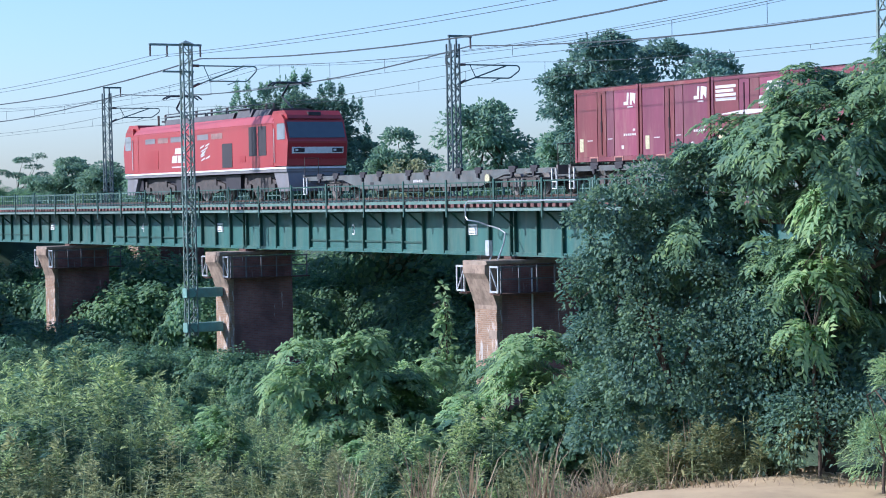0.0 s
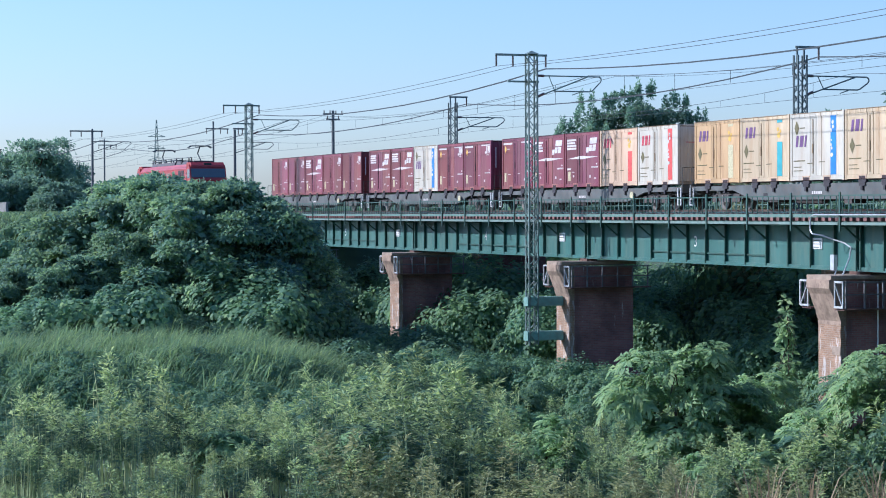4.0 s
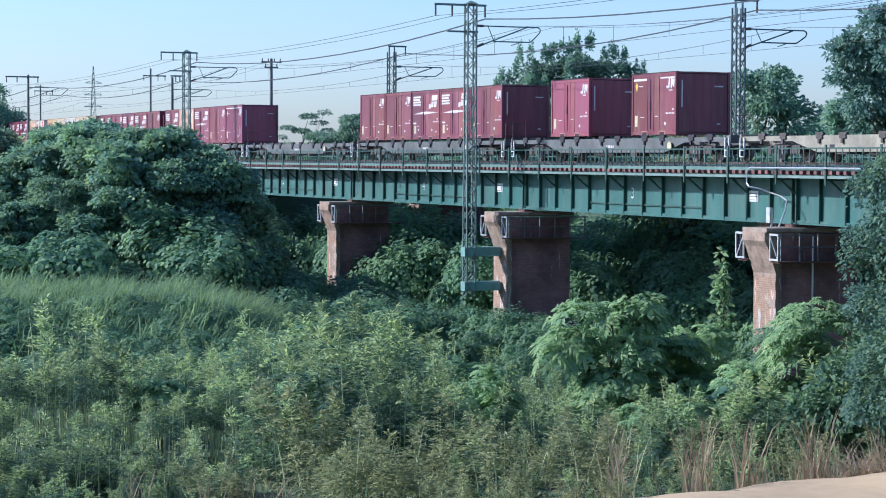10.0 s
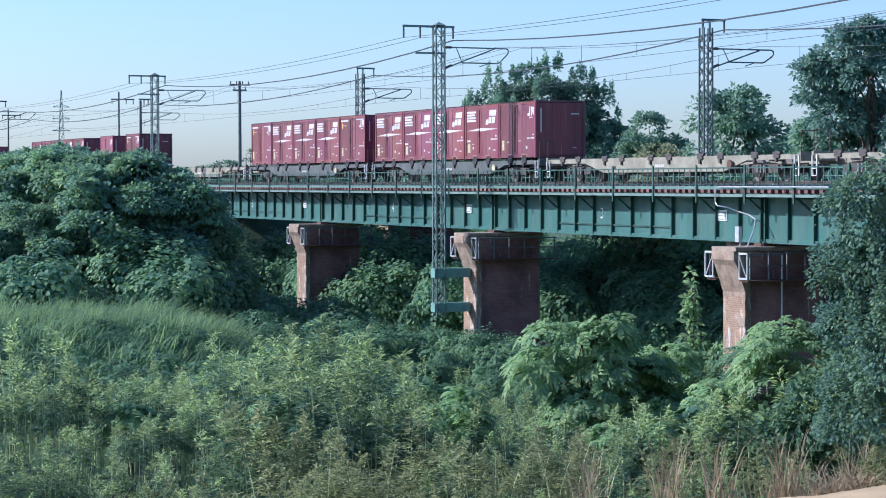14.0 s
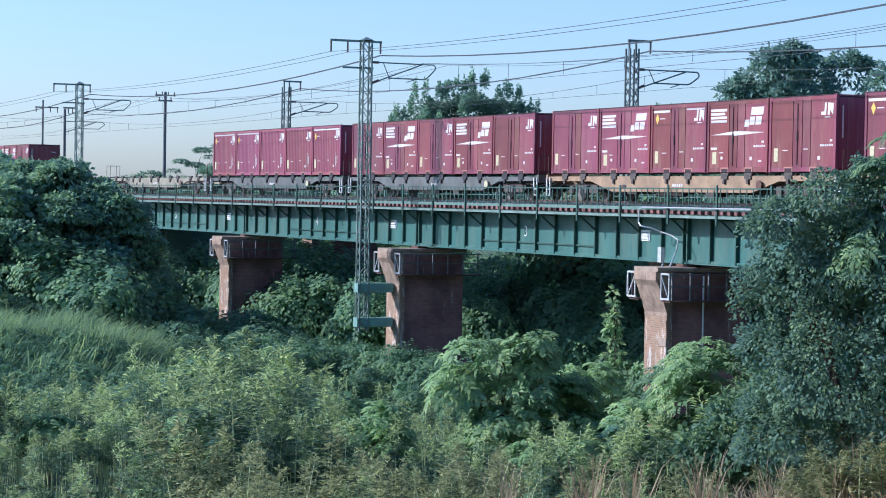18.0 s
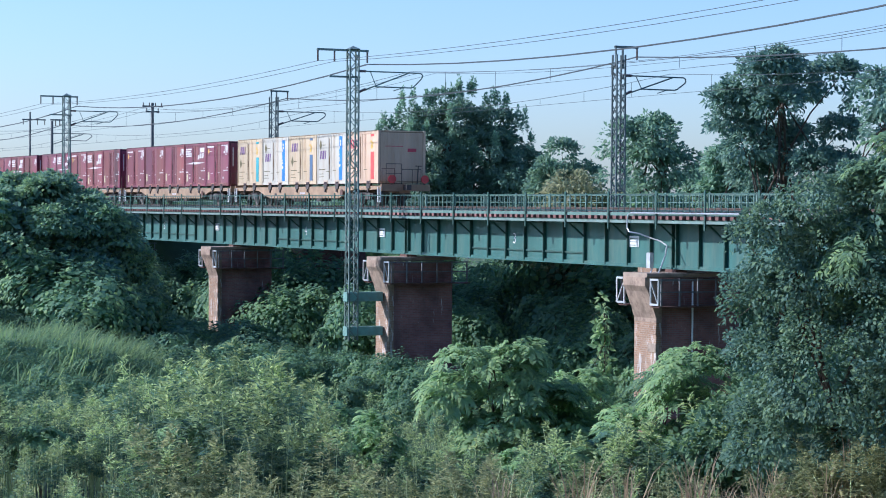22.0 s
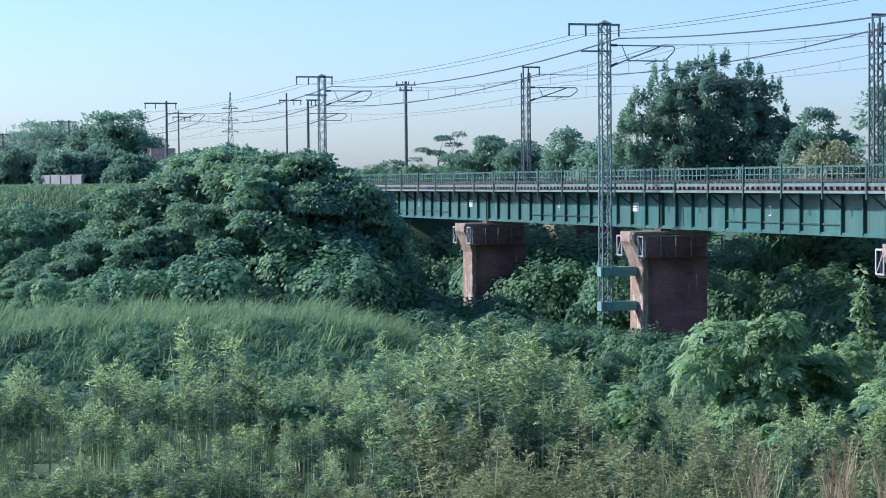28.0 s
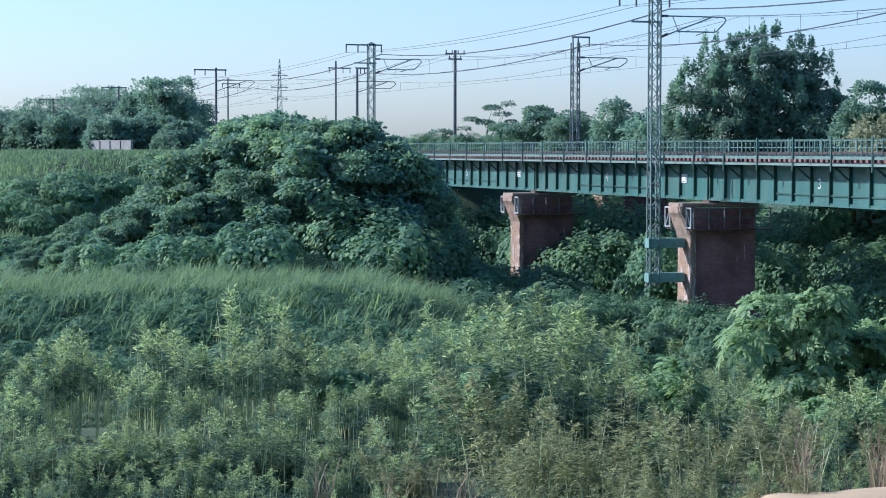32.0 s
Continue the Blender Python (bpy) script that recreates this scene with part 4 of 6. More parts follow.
def build_pylon():
    x, y = polar(-76.85, 900.0)
    ob = thing("power_pylon", "grey steel lattice power pylon in the distance", "pylon", (x, y, 2.0))
    s = Shape()
    h, w = 46.5, 3.4
    half = lambda z: (w / 2) * (1 - z / h) ** 0.9 + 0.15
    zs = [0, 7, 13, 19, 24, 28.5, 32.5, 36, 39, 42, 44.5, 46.5]
    for a, b in zip(zs, zs[1:]):
        for sx in (-1, 1):
            for sy in (-1, 1):
                s.rod((sx * half(a), sy * half(a), a), (sx * half(b), sy * half(b), b), 0.1, 4)
            s.rod((sx * half(a), -half(a), a), (sx * half(b), half(b), b), 0.1, 4)
            s.rod((-sx * half(a), -half(a), a), (sx * half(b), -half(b), b), 0.1, 4)
            s.rod((-sx * half(b), -half(b), b), (sx * half(b), -half(b), b), 0.12, 4)
    part("lattice_shaft", s, MASTM, ob)
    for z, r in ((29.5, 3.8), (34.5, 3.8), (39.5, 3.6)):
        part("crossarm", Shape().rod((0, -r, z), (0, r, z), 0.2, 4).rod((0, -r, z), (0, 0, z + 1.2), 0.12, 4).rod((0, r, z), (0, 0, z + 1.2), 0.12, 4), MASTM, ob)


build_pylon()


# ---- train ----
MOVING = []      # (thing, place along the train, y, z)
FIRST = -59.46   # left edge of the second wagon's containers at the start
CL, CW, CH = 3.715, 2.45, 2.5


def container(kind):
    """One twelve-foot rail container, its base at z = 0 and centred; the lettered side faces -y."""
    cream, ribbed = kind.startswith("oil"), kind.startswith("ribbed")
    base = {"oil_red": PEACH, "oil_teal": CREAM, "oil_gold": GOLDC, "oil_white": IVORY, "oil_slate": CREAM, "oil_rose": IVORY, "ribbed": MAROON2, "ribbed_plain": MAROON2, "faded": MAROON2}.get(kind, MAROON)
    label = {"plain": "maroon steel rail container with white emblem", "faded": "faded maroon rail container with white emblem", "arrow": "maroon rail container with white lettering and tapered stripe", "kite": "maroon rail container with white top stripe and yellow diamond", "ribbed": "ribbed faded maroon rail container with white stripe and yellow diamond", "ribbed_plain": "ribbed faded maroon rail container with white emblem",
             "oil_red": "cream rail container with a red band", "oil_rose": "ivory rail container with a red band", "oil_teal": "cream rail container with a teal band", "oil_gold": "golden cream rail container with a grey band",
             "oil_white": "ivory rail container with a blue band", "oil_slate": "cream rail container with a dark blue band"}[kind]
    ob = thing("container", label, "container", (0, 0, 0), "rail containers")
    x0, x1, y0, y1 = -CL / 2, CL / 2, -CW / 2, CW / 2
    seal = SEAL2 if cream else GROOVE
    part("core", Shape().box(x0 + 0.05, x1 - 0.05, y0 + 0.055, y1 - 0.055, 0.1, CH - 0.04), seal, ob)
    part("roof", Shape().prism_x([(y0 + 0.03, CH - 0.06), (y1 - 0.03, CH - 0.06), (y1 - 0.03, CH - 0.015), (0, CH), (y0 + 0.03, CH - 0.015)], x0 + 0.03, x1 - 0.03), base, ob)
    for xx in (x0, x1 - 0.11):
        for yy in (y0, y1 - 0.11):
            part("corner_post", Shape().box(xx, xx + 0.11, yy, yy + 0.11, 0.0, CH), base, ob)
    # bottom sill with fork pockets, top sill
    sill = Shape()
    for a, b in ((x0 + 0.11, -0.95), (-0.5, 0.5), (0.95, x1 - 0.11)):
        sill.box(a, b, y0 + 0.01, y1 - 0.01, 0.02, 0.17)
    sill.box(-0.95, -0.5, y0 + 0.01, y1 - 0.01, 0.12, 0.17).box(0.5, 0.95, y0 + 0.01, y1 - 0.01, 0.12, 0.17)
    part("bottom_sill", sill, base, ob)
    for a in (-0.95, 0.5):
        part("fork_pocket", Shape().box(a - 0.03, a + 0.48, y0 - 0.004, y0 + 0.009, 0.135, 0.18).box(a - 0.03, a + 0.02, y0 - 0.004, y0 + 0.009, 0.02, 0.134).box(a + 0.43, a + 0.48, y0 - 0.004, y0 + 0.009, 0.02, 0.134), PEACH if cream else RUSTLIP, ob, "worn fork pocket lip")
        # Solid black block stands in for the shade inside the pocket.
        part("pocket_shade_block", Shape().box(a + 0.02, a + 0.43, y0 + 0.002, y0 + 0.3, 0.015, 0.119), GROOVE, ob, "black block for the shade in the fork pocket")
    for yy in (y0 + 0.01, y1 - 0.09):
        part("top_sill", Shape().box(x0 + 0.11, x1 - 0.11, yy, yy + 0.08, CH - 0.15, CH - 0.03), base, ob)
    part("roof_edge", Shape().box(x0 + 0.11, x1 - 0.11, y0 - 0.004, y0 + 0.0295, CH - 0.029, CH - 0.002), seal, ob, "dark roof edge")
    # side: two fixed panels and a pair of door leaves
    z0, z1 = 0.175, CH - 0.155
    cuts = [x0 + 0.13, x0 + 1.32, x0 + 1.36, x0 + 1.84, x0 + 1.88, x0 + 2.3, x0 + 2.34, x1 - 0.13]
    if cream:
        cuts = [x0 + 0.13, x0 + 1.42, x0 + 1.45, x0 + 1.78, x0 + 1.82, x0 + 2.15, x0 + 2.18, x1 - 0.13]
    names = ("side_panel", "door_leaf", "door_leaf", "side_panel")
    if ribbed:
        cuts = [x0 + 0.12, x1 - 0.12]
    for i in range(len(cuts) // 2):
        a, b = cuts[2 * i], cuts[2 * i + 1]
        s = Shape()
        if ribbed:
            n = 16
            w = (b - a) / n
            line = []
            for k in range(n):
                line += [(a + k * w, y0 + 0.055), (a + (k + 0.3) * w, y0 + 0.02), (a + (k + 0.7) * w, y0 + 0.02)]
            line.append((b, y0 + 0.055))
            m = len(line)
            s.poly([(px, py, z0) for px, py in line] + [(px, py, z1) for px, py in line], [(i, i + 1, m + i + 1, m + i) for i in range(m - 1)])
        else:
            s.box(a, b, y0 + 0.022, y0 + 0.055, z0, z1, 0.012)
        part(names[i], s, base, ob)
    part("far_side_panel", Shape().box(cuts[0], cuts[-1], y1 - 0.055, y1 - 0.022, z0, z1, 0.012), base, ob)
    bar = Shape().rod((x0 + 1.6, y0 + 0.012, 0.25), (x0 + 1.6, y0 + 0.012, 2.25), 0.018, 5).box(x0 + 1.57, x0 + 1.63, y0 - 0.012, y0 + 0.02, 1.0, 1.35)
    if not ribbed:
        part("lock_bar", bar, seal, ob, "dark door lock bar")
    # ends: shallow ribs
    for xe, q, nm in ((x1, 1, "end_panel"), (x0, -1, "end_panel")):
        s = Shape()
        n = 12
        w = (CW - 0.24) / n
        line = []
        for k in range(n):
            o = xe + q * (-0.035 if k % 2 else -0.012)
            line += [(y0 + 0.12 + (k + 0.06) * w, o), (y0 + 0.12 + (k + 0.94) * w, o)]
        m = len(line)
        s.poly([(px, py, 0.12) for py, px in line] + [(px, py, CH - 0.1) for py, px in line], [(i, i + 1, m + i + 1, m + i) for i in range(m - 1)])
        part(nm, s, base, ob)
    f = y0 + 0.016   # face of decals
    def d(nm, m, *boxes):
        for b in boxes:
            part(nm, decal((b,), f), m, ob)
    R = x1 - 0.13
    if kind in ("plain", "faded", "ribbed", "ribbed_plain", "kite"):
        # emblem in plain strokes
        e = R - 0.62
        s = Shape()
        for pts in (((-0.08, 1.84), (0.18, 1.84), (0.23, 2.24), (0.12, 2.24), (0.09, 1.95), (-0.07, 1.95)), ((0.27, 1.84), (0.38, 1.84), (0.4, 2.0), (0.56, 1.84), (0.6, 2.2), (0.3, 2.24))):
            s.poly([(e + a, f - 0.003, z) for a, z in pts], [tuple(range(len(pts)))])
        part("emblem", s, MARK, ob)
        d("small_mark", MARK, (e + 0.12, e + 0.42, 1.75, 1.79))
        if ribbed:
            d("number_bar", MARK, (R - 0.52, R - 0.47, 0.45, 0.98), (R - 0.52, R - 0.47, 1.05, 1.12), (R - 0.36, R - 0.31, 0.6, 0.98))
        else:
            part("number_bar", decal([(R - 0.72 + 0.12 * q, R - 0.64 + 0.12 * q, 0.83, 0.9) for q in range(6)], f), MARK, ob)
            d("number_bar", MARK, (R - 0.2, R - 0.08, 0.98, 1.05))
        d("placard", PLAC, (x0 + 0.28, x0 + 0.5, 0.36, 0.8))
        d("small_mark", MARK, (x0 + 0.75, x0 + 1.05, 0.71, 0.74), (x0 + 1.95, x0 + 2.2, 0.74, 0.77), (R - 0.85, R - 0.72, 0.4, 0.52))
        if kind == "kite" or kind == "ribbed":
            d("top_stripe", MARK, (x0 + 0.16, x0 + 1.25, 2.19, 2.28), (x0 + 2.4, R, 2.24, 2.3)) if kind == "kite" else d("top_stripe", MARK, (x0 + 0.16, R, 2.26, 2.33))
            s = Shape().poly([(x0 + 0.3, f - 0.004, 1.98), (x0 + 0.42, f - 0.004, 1.76), (x0 + 0.54, f - 0.004, 1.98), (x0 + 0.42, f - 0.004, 2.16)], [(0, 1, 2, 3)])
            part("diamond", s, YEL, ob)
            d("small_mark", MARK, (x0 + 0.6, x0 + 0.95, 1.96, 1.99))
    elif kind == "arrow":
        e = R - 1.3
        part("notice_panel", decal([(x0 + 0.2, x0 + 1.2 - 0.12 * (r == 1), 2.12 - 0.13 * r, 2.21 - 0.13 * r) for r in range(4)], f), MARK, ob)
        s = Shape()
        for a, b, lo, hi in ((0.3, 0.6, 1.62, 1.9), (0.66, 1.0, 1.62, 1.9), (0.38, 1.12, 1.95, 2.22), (0.0, 0.26, 1.56, 1.8)):
            k = (hi - lo) * 0.2
            s.poly([(e + a, f - 0.003, lo), (e + b, f - 0.003, lo), (e + b + k, f - 0.003, hi), (e + a + k, f - 0.003, hi)], [(0, 1, 2, 3)])
        part("emblem", s, MARK, ob)
        s = Shape().poly([(x0 + 0.2, f - 0.003, 1.31), (x0 + 1.5, f - 0.003, 1.29), (x0 + 1.75, f - 0.003, 1.27), (R, f - 0.003, 1.36), (x0 + 1.9, f - 0.003, 1.42), (x0 + 1.5, f - 0.003, 1.41)], [(0, 1, 2, 3, 4, 5)])
        part("tapered_stripe", s, MARK, ob)
        part("number_bar", decal([(R - 0.72 + 0.12 * q, R - 0.64 + 0.12 * q, 0.86, 0.93) for q in range(6)], f), MARK, ob)
        d("number_bar", MARK, (R - 0.25, R - 0.12, 1.0, 1.07))
        d("placard", PLAC, (x0 + 0.33, x0 + 0.58, 0.3, 0.72))
        d("small_mark", MARK, (x0 + 0.22, x0 + 0.6, 0.8, 0.88), (x0 + 0.75, x0 + 1.0, 0.68, 0.71), (x0 + 0.85, x0 + 0.97, 0.46, 0.56), (R - 0.95, R - 0.82, 0.42, 0.54), (R - 0.45, R - 0.25, 0.36, 0.42))
    else:
        band, lett = {"oil_red": (REDB, REDL), "oil_rose": (REDB, REDL), "oil_teal": (TEALB, PURP), "oil_gold": (PLAC, PURP), "oil_white": (BLUEB, PURP), "oil_slate": (NAVYB, PURP)}[kind]
        e = R - 0.78
        if kind in ("oil_white", "oil_rose"):
            d("band", band, (e, e + 0.38, 0.2, 2.33))
            g = rnd(7)
            s = Shape()
            for i in range(9):
                xx, zz = e + g.uniform(0.03, 0.25), g.uniform(0.4, 2.1)
                s.rod((xx, f - 0.006, zz), (xx, f - 0.004, zz), g.uniform(0.03, 0.09), 7)
            tagged(part("dapple_print", s, MARK, ob), kind="stuff")
        else:
            d("band", band, (e, e + 0.38, 0.2, 1.5))
            d("top_band", band, (e, e + 0.38, 2.22, 2.33))
            s = Shape()
            s.rod((e + 0.12, f - 0.004, 1.75), (e + 0.12, f - 0.002, 1.75), 0.12, 8).rod((e + 0.24, f - 0.007, 1.9), (e + 0.24, f - 0.002, 1.9), 0.07, 8).rod((e + 0.05, f - 0.007, 1.98), (e + 0.05, f - 0.002, 1.98), 0.08, 8)
            part("fruit_mark", s, YEL, ob)
        q = 1.7 if kind != "oil_white" else 1.25
        k = x0 + 0.28
        s = Shape()
        for a, b in ((0.08, 0.24), (0.36, 0.6), (0.7, 0.82)):
            s.poly([(k + a, f - 0.003, q), (k + b, f - 0.003, q), (k + b + 0.07, f - 0.003, q + 0.42), (k + a + 0.07, f - 0.003, q + 0.42)], [(0, 1, 2, 3)])
        part("emblem", s, lett, ob)
        q = 1.2 if kind != "oil_white" else 1.95
        s = Shape().poly([(k, f - 0.004, q), (k + 0.17, f - 0.004, q - 0.28), (k + 0.34, f - 0.004, q), (k + 0.17, f - 0.004, q + 0.28)], [(0, 1, 2, 3)])
        part("diamond", s, OLIVE, ob, "olive diamond emblem")
        d("small_mark", OLIVE, (k + 0.4, k + 0.75, q - 0.02, q + 0.02), (k - 0.05, k + 0.75, 0.72, 0.76), (k - 0.05, k + 0.5, 0.5, 0.53), (k - 0.05, k + 0.6, 0.36, 0.39), (x0 + 1.2, x0 + 1.6, 0.62, 0.65), (x0 + 2.0, x0 + 2.4, 0.66, 0.69))
        tops = Shape()
        for i in range(10):
            xx = x0 + 0.2 + i * 0.37
            tops.box(xx, xx + 0.08, y0 + 0.0, y0 + 0.012, CH - 0.16, CH - 0.03)
        tagged(part("roof_clip_row", tops, base, ob), kind="stuff")
    # end writing as plain bars
    xe = x1 - 0.008
    m = MARK if not cream else REDL if kind in ("oil_red", "oil_rose") else PURP
    for a, b, lo, hi in ((0.3, 0.75, 1.5, 1.66), (-0.85, 0.05, 1.74, 1.77)) if cream else ((-0.98, -0.92, 1.1, 2.15), (0.5, 0.9, 1.9, 1.95), (0.62, 0.78, 0.42, 0.47)):
        part("end_lettering", Shape().box(xe, xe + 0.004, a, b, lo, hi), m, ob)
    return ob


def decal(boxes, f):
    s = Shape()
    for a, b, lo, hi in boxes:
        s.box(a, b, f - 0.003, f + 0.01, lo, hi)
    return s


WAGON_LOOK = {"tan": "tan dusty", "beige": "dusty beige", "grey": "grey"}


def wagon(tan):
    """A flat container wagon, centred on x, rail top at z = 0."""
    paint = {"tan": FRAMET, "beige": FRAMEB, "grey": FRAMEG}[tan]
    ob = thing("container_wagon", WAGON_LOOK[tan] + " steel flat container wagon on two bogies", "wagon", (0, 0, 0), "flat wagons")
    h = 9.75
    prof = [(-h, 0.77), (-6.3, 0.75), (-4.7, 0.36), (4.7, 0.36), (6.3, 0.75), (h, 0.77), (h, 0.94), (-h, 0.94)]
    for y in (-1.22, 1.1):
        part("side_sill", Shape().prism(prof, y, y + 0.12), paint, ob)
    part("centre_sill", Shape().box(-h, h, -0.3, 0.3, 0.6, 0.9), paint, ob)
    for i in range(11):
        x = -h + 0.15 + i * (2 * h - 0.3) / 10
        part("cross_beam", Shape().box(x - 0.09, x + 0.09, -1.098, 1.098, 0.7, 0.94), paint, ob)
    for sx in (-1, 1):
        part("end_beam", Shape().box(min(sx * h, sx * (h + 0.12)), max(sx * h, sx * (h + 0.12)), -1.25, 1.25, 0.7, 1.02), paint, ob)
        part("coupler", Shape().box(min(sx * (h + 0.121), sx * (h + 0.47)), max(sx * (h + 0.121), sx * (h + 0.47)), -0.13, 0.13, 0.74, 1.0), BOGIE, ob)
        rail = Shape().path([(sx * (h + 0.05), -1.2, 1.02), (sx * (h + 0.05), -1.2, 1.75), (sx * (h + 0.05), -0.55, 1.75), (sx * (h + 0.05), -0.55, 1.02)], 0.015, 5)
        part("end_handrail", rail, BOGIE if tan == "grey" else RUST, ob)
        st = Shape()
        for z in (0.42, 0.18):
            st.box(sx * (h - 0.1) - 0.13, sx * (h - 0.1) + 0.13, -1.3, -1.23, z, z + 0.03)
        st.box(sx * (h - 0.1) - 0.16, sx * (h - 0.1) - 0.12, -1.29, -1.24, 0.18, 0.9).box(sx * (h - 0.1) + 0.12, sx * (h - 0.1) + 0.16, -1.29, -1.24, 0.18, 0.9)
        part("step", st, WHITE, ob, "white shunter's step")
        bg = thing("bogie", "", "", (0, 0, 0))
        bg.parent, bg.location = ob, (sx * 7.1, 0, 0)
        del_tags(bg)
        for y in (-1.02, 0.9):
            part("side_frame", Shape().prism([(-1.25, 0.42), (-0.55, 0.3), (0.55, 0.3), (1.25, 0.42), (1.25, 0.58), (0.5, 0.66), (-0.5, 0.66), (-1.25, 0.58)], y, y + 0.12), BOGIE, bg)
            for xx in (-0.22, 0.0, 0.22):
                part("spring", Shape().rod((xx, y - 0.05, 0.3), (xx, y - 0.05, 0.58), 0.08, 7), WHEELM, bg)
        for xx in (-0.95, 0.95):
            for y in (-0.63, 0.5):
                w = Shape().rod((xx, y, 0.43), (xx, y + 0.13, 0.43), 0.43, 18)
                part("wheel", w, WHEELM, bg)
            part("axle_box", Shape().box(xx - 0.16, xx + 0.16, -1.1, -1.021, 0.3, 0.58, 0.03), BOGIE, bg)
            part("axle", Shape().rod((xx, -0.98, 0.43), (xx, 0.98, 0.43), 0.075, 8), BOGIE, bg)
    for i in range(10):
        x = -9.5 + 3.8 * (i // 2) + (1.9 + (0.72 if i % 2 else -0.72))
        lock = Shape().box(x - 0.24, x + 0.24, -1.262, -1.15, 0.942, 1.046, 0.03).box(x - 0.2, x + 0.2, -1.27, -1.222, 0.82, 0.94, 0.04).box(x - 0.06, x + 0.06, -1.29, -1.222, 0.66, 0.819, 0.02)
        part("twist_lock", lock, DARK if tan == "grey" else BOGIE, ob)
    part("air_tank", Shape().rod((-1.6, -1.0, 0.36), (0.2, -1.0, 0.36), 0.17, 8), BOGIE, ob)
    part("valve_box", Shape().box(-3.6, -2.9, -1.18, -0.5, 0.28, 0.435, 0.02), BOGIE, ob)
    part("brake_cylinder", Shape().box(1.8, 2.3, -1.19, -0.6, 0.2, 0.435, 0.03), BOGIE, ob)
    part("brake_wheel", Shape().rod((5.3, -1.34, 0.62), (5.3, -1.3, 0.62), 0.17, 12), PLAC if tan == "grey" else RUST, ob)
    part("brake_rigging", Shape().box(-5.6, -1.7, -0.62, 0.62, 0.3, 0.58, 0.04).box(0.4, 5.6, -0.62, 0.62, 0.3, 0.58, 0.04), BOGIE, ob)
    part("brake_pipe", Shape().path([(-9.6, -0.75, 0.62), (-5.8, -0.75, 0.5), (5.8, -0.75, 0.5), (9.6, -0.75, 0.62)], 0.03, 5), BOGIE, ob)
    data = Shape()
    for q in range(5):
        data.box(-0.36 + 0.15 * q, -0.26 + 0.15 * q, -1.226, -1.2201, 0.56, 0.66)
    part("data_bar", data, MARK, ob)
    part("chalk_panel", Shape().box(-3.9, -3.6, -1.226, -1.2201, 0.5, 0.62), DARK, ob)
    return ob


def del_tags(ob):
    for k in ("label", "category", "group", "kind"):
        if k in ob:
            del ob[k]


def locomotive():
    """A red twin-cab electric locomotive; x = 0 at its rear end, the body reaching to -19.3, rail top at z = 0."""
    ob = thing("locomotive", "bright red electric locomotive with white stripe and grey skirt", "locomotive")
    Lb = 19.3
    W = 1.45
    # body side, tumblehome at the roof edge
    sec = [(-W, 1.412), (W, 1.412), (W, 3.35), (W - 0.22, 3.68), (-W + 0.22, 3.68), (-W, 3.35)]
    part("body", Shape().prism_x(sec, -Lb + 1.5, -1.5), LOCO, ob)
    part("white_stripe", Shape().box(-Lb + 0.35, -0.32, -W - 0.012, -W + 0.05, 1.33, 1.41).box(-0.33, -0.3, -W + 0.02, W - 0.02, 1.33, 1.41), WHITE, ob)
    part("skirt", Shape().box(-Lb + 0.3, -0.35, -W + 0.02, W - 0.02, 1.2, 1.325), LGREY, ob)
    for sx, x in ((1, -1.5), (-1, -Lb + 1.5)):
        o = lambda a: x + sx * a
        # cab nose: upright lower face, raked windscreen
        prof = [(0, 1.45), (1.2, 1.45), (1.35, 2.5), (1.02, 3.45), (0.75, 3.68), (0, 3.68)]
        pts = [(o(a), z) for a, z in prof]
        if sx < 0:
            pts = pts[::-1]
        hexa = Shape().prism(pts, -W, W)
        part("cab", hexa, LOCO, ob)
        face = lambda a0, z0, a1, z1, y0, y1, nm, m, lab="": part(nm, Shape().poly([(o(a0) + sx * 0.02, y0, z0), (o(a0) + sx * 0.02, y1, z0), (o(a1) + sx * 0.02, y1, z1), (o(a1) + sx * 0.02, y0, z1), (o(a0) - sx * 0.02, y0, z0), (o(a0) - sx * 0.02, y1, z0), (o(a1) - sx * 0.02, y1, z1), (o(a1) - sx * 0.02, y0, z1)], [(0, 1, 2, 3), (4, 7, 6, 5), (0, 4, 5, 1), (1, 5, 6, 2), (2, 6, 7, 3), (3, 7, 4, 0)]), m, ob, lab)
        face(1.325, 2.66, 1.07, 3.36, -W + 0.1, W - 0.1, "windscreen", GLASSM, "dark wraparound cab windscreen")
        face(1.25, 1.75, 1.34, 2.42, -W + 0.05, W - 0.05, "cab_front", LOCOD)
        face(1.3, 1.98, 1.335, 2.26, -W + 0.2, W - 0.2, "lamp_band", WHITE)
        for y in (-W + 0.3, W - 0.75):
            face(1.325, 2.03, 1.35, 2.21, y, y + 0.5, "headlamp", DARK, "black headlamp cluster")
            face(1.35, 2.08, 1.362, 2.17, y + 0.05, y + 0.18, "lamp_lens", LAMPM)
        # side window of the cab and cab door
        part("cab_side_window", Shape().box(min(o(0.3), o(1.08)), max(o(0.3), o(1.08)), -W - 0.012, -W + 0.02, 2.6, 3.3, 0.05), SIDEGLASS, ob)
        part("cab_door", Shape().box(min(o(-0.65), o(-0.1)), max(o(-0.65), o(-0.1)), -W - 0.014, -W + 0.02, 1.5, 3.3, 0.03), LOCO, ob)
        part("handrail", Shape().rod((o(0.05), -W - 0.04, 1.6), (o(0.05), -W - 0.04, 3.1), 0.02, 5), GALV, ob)
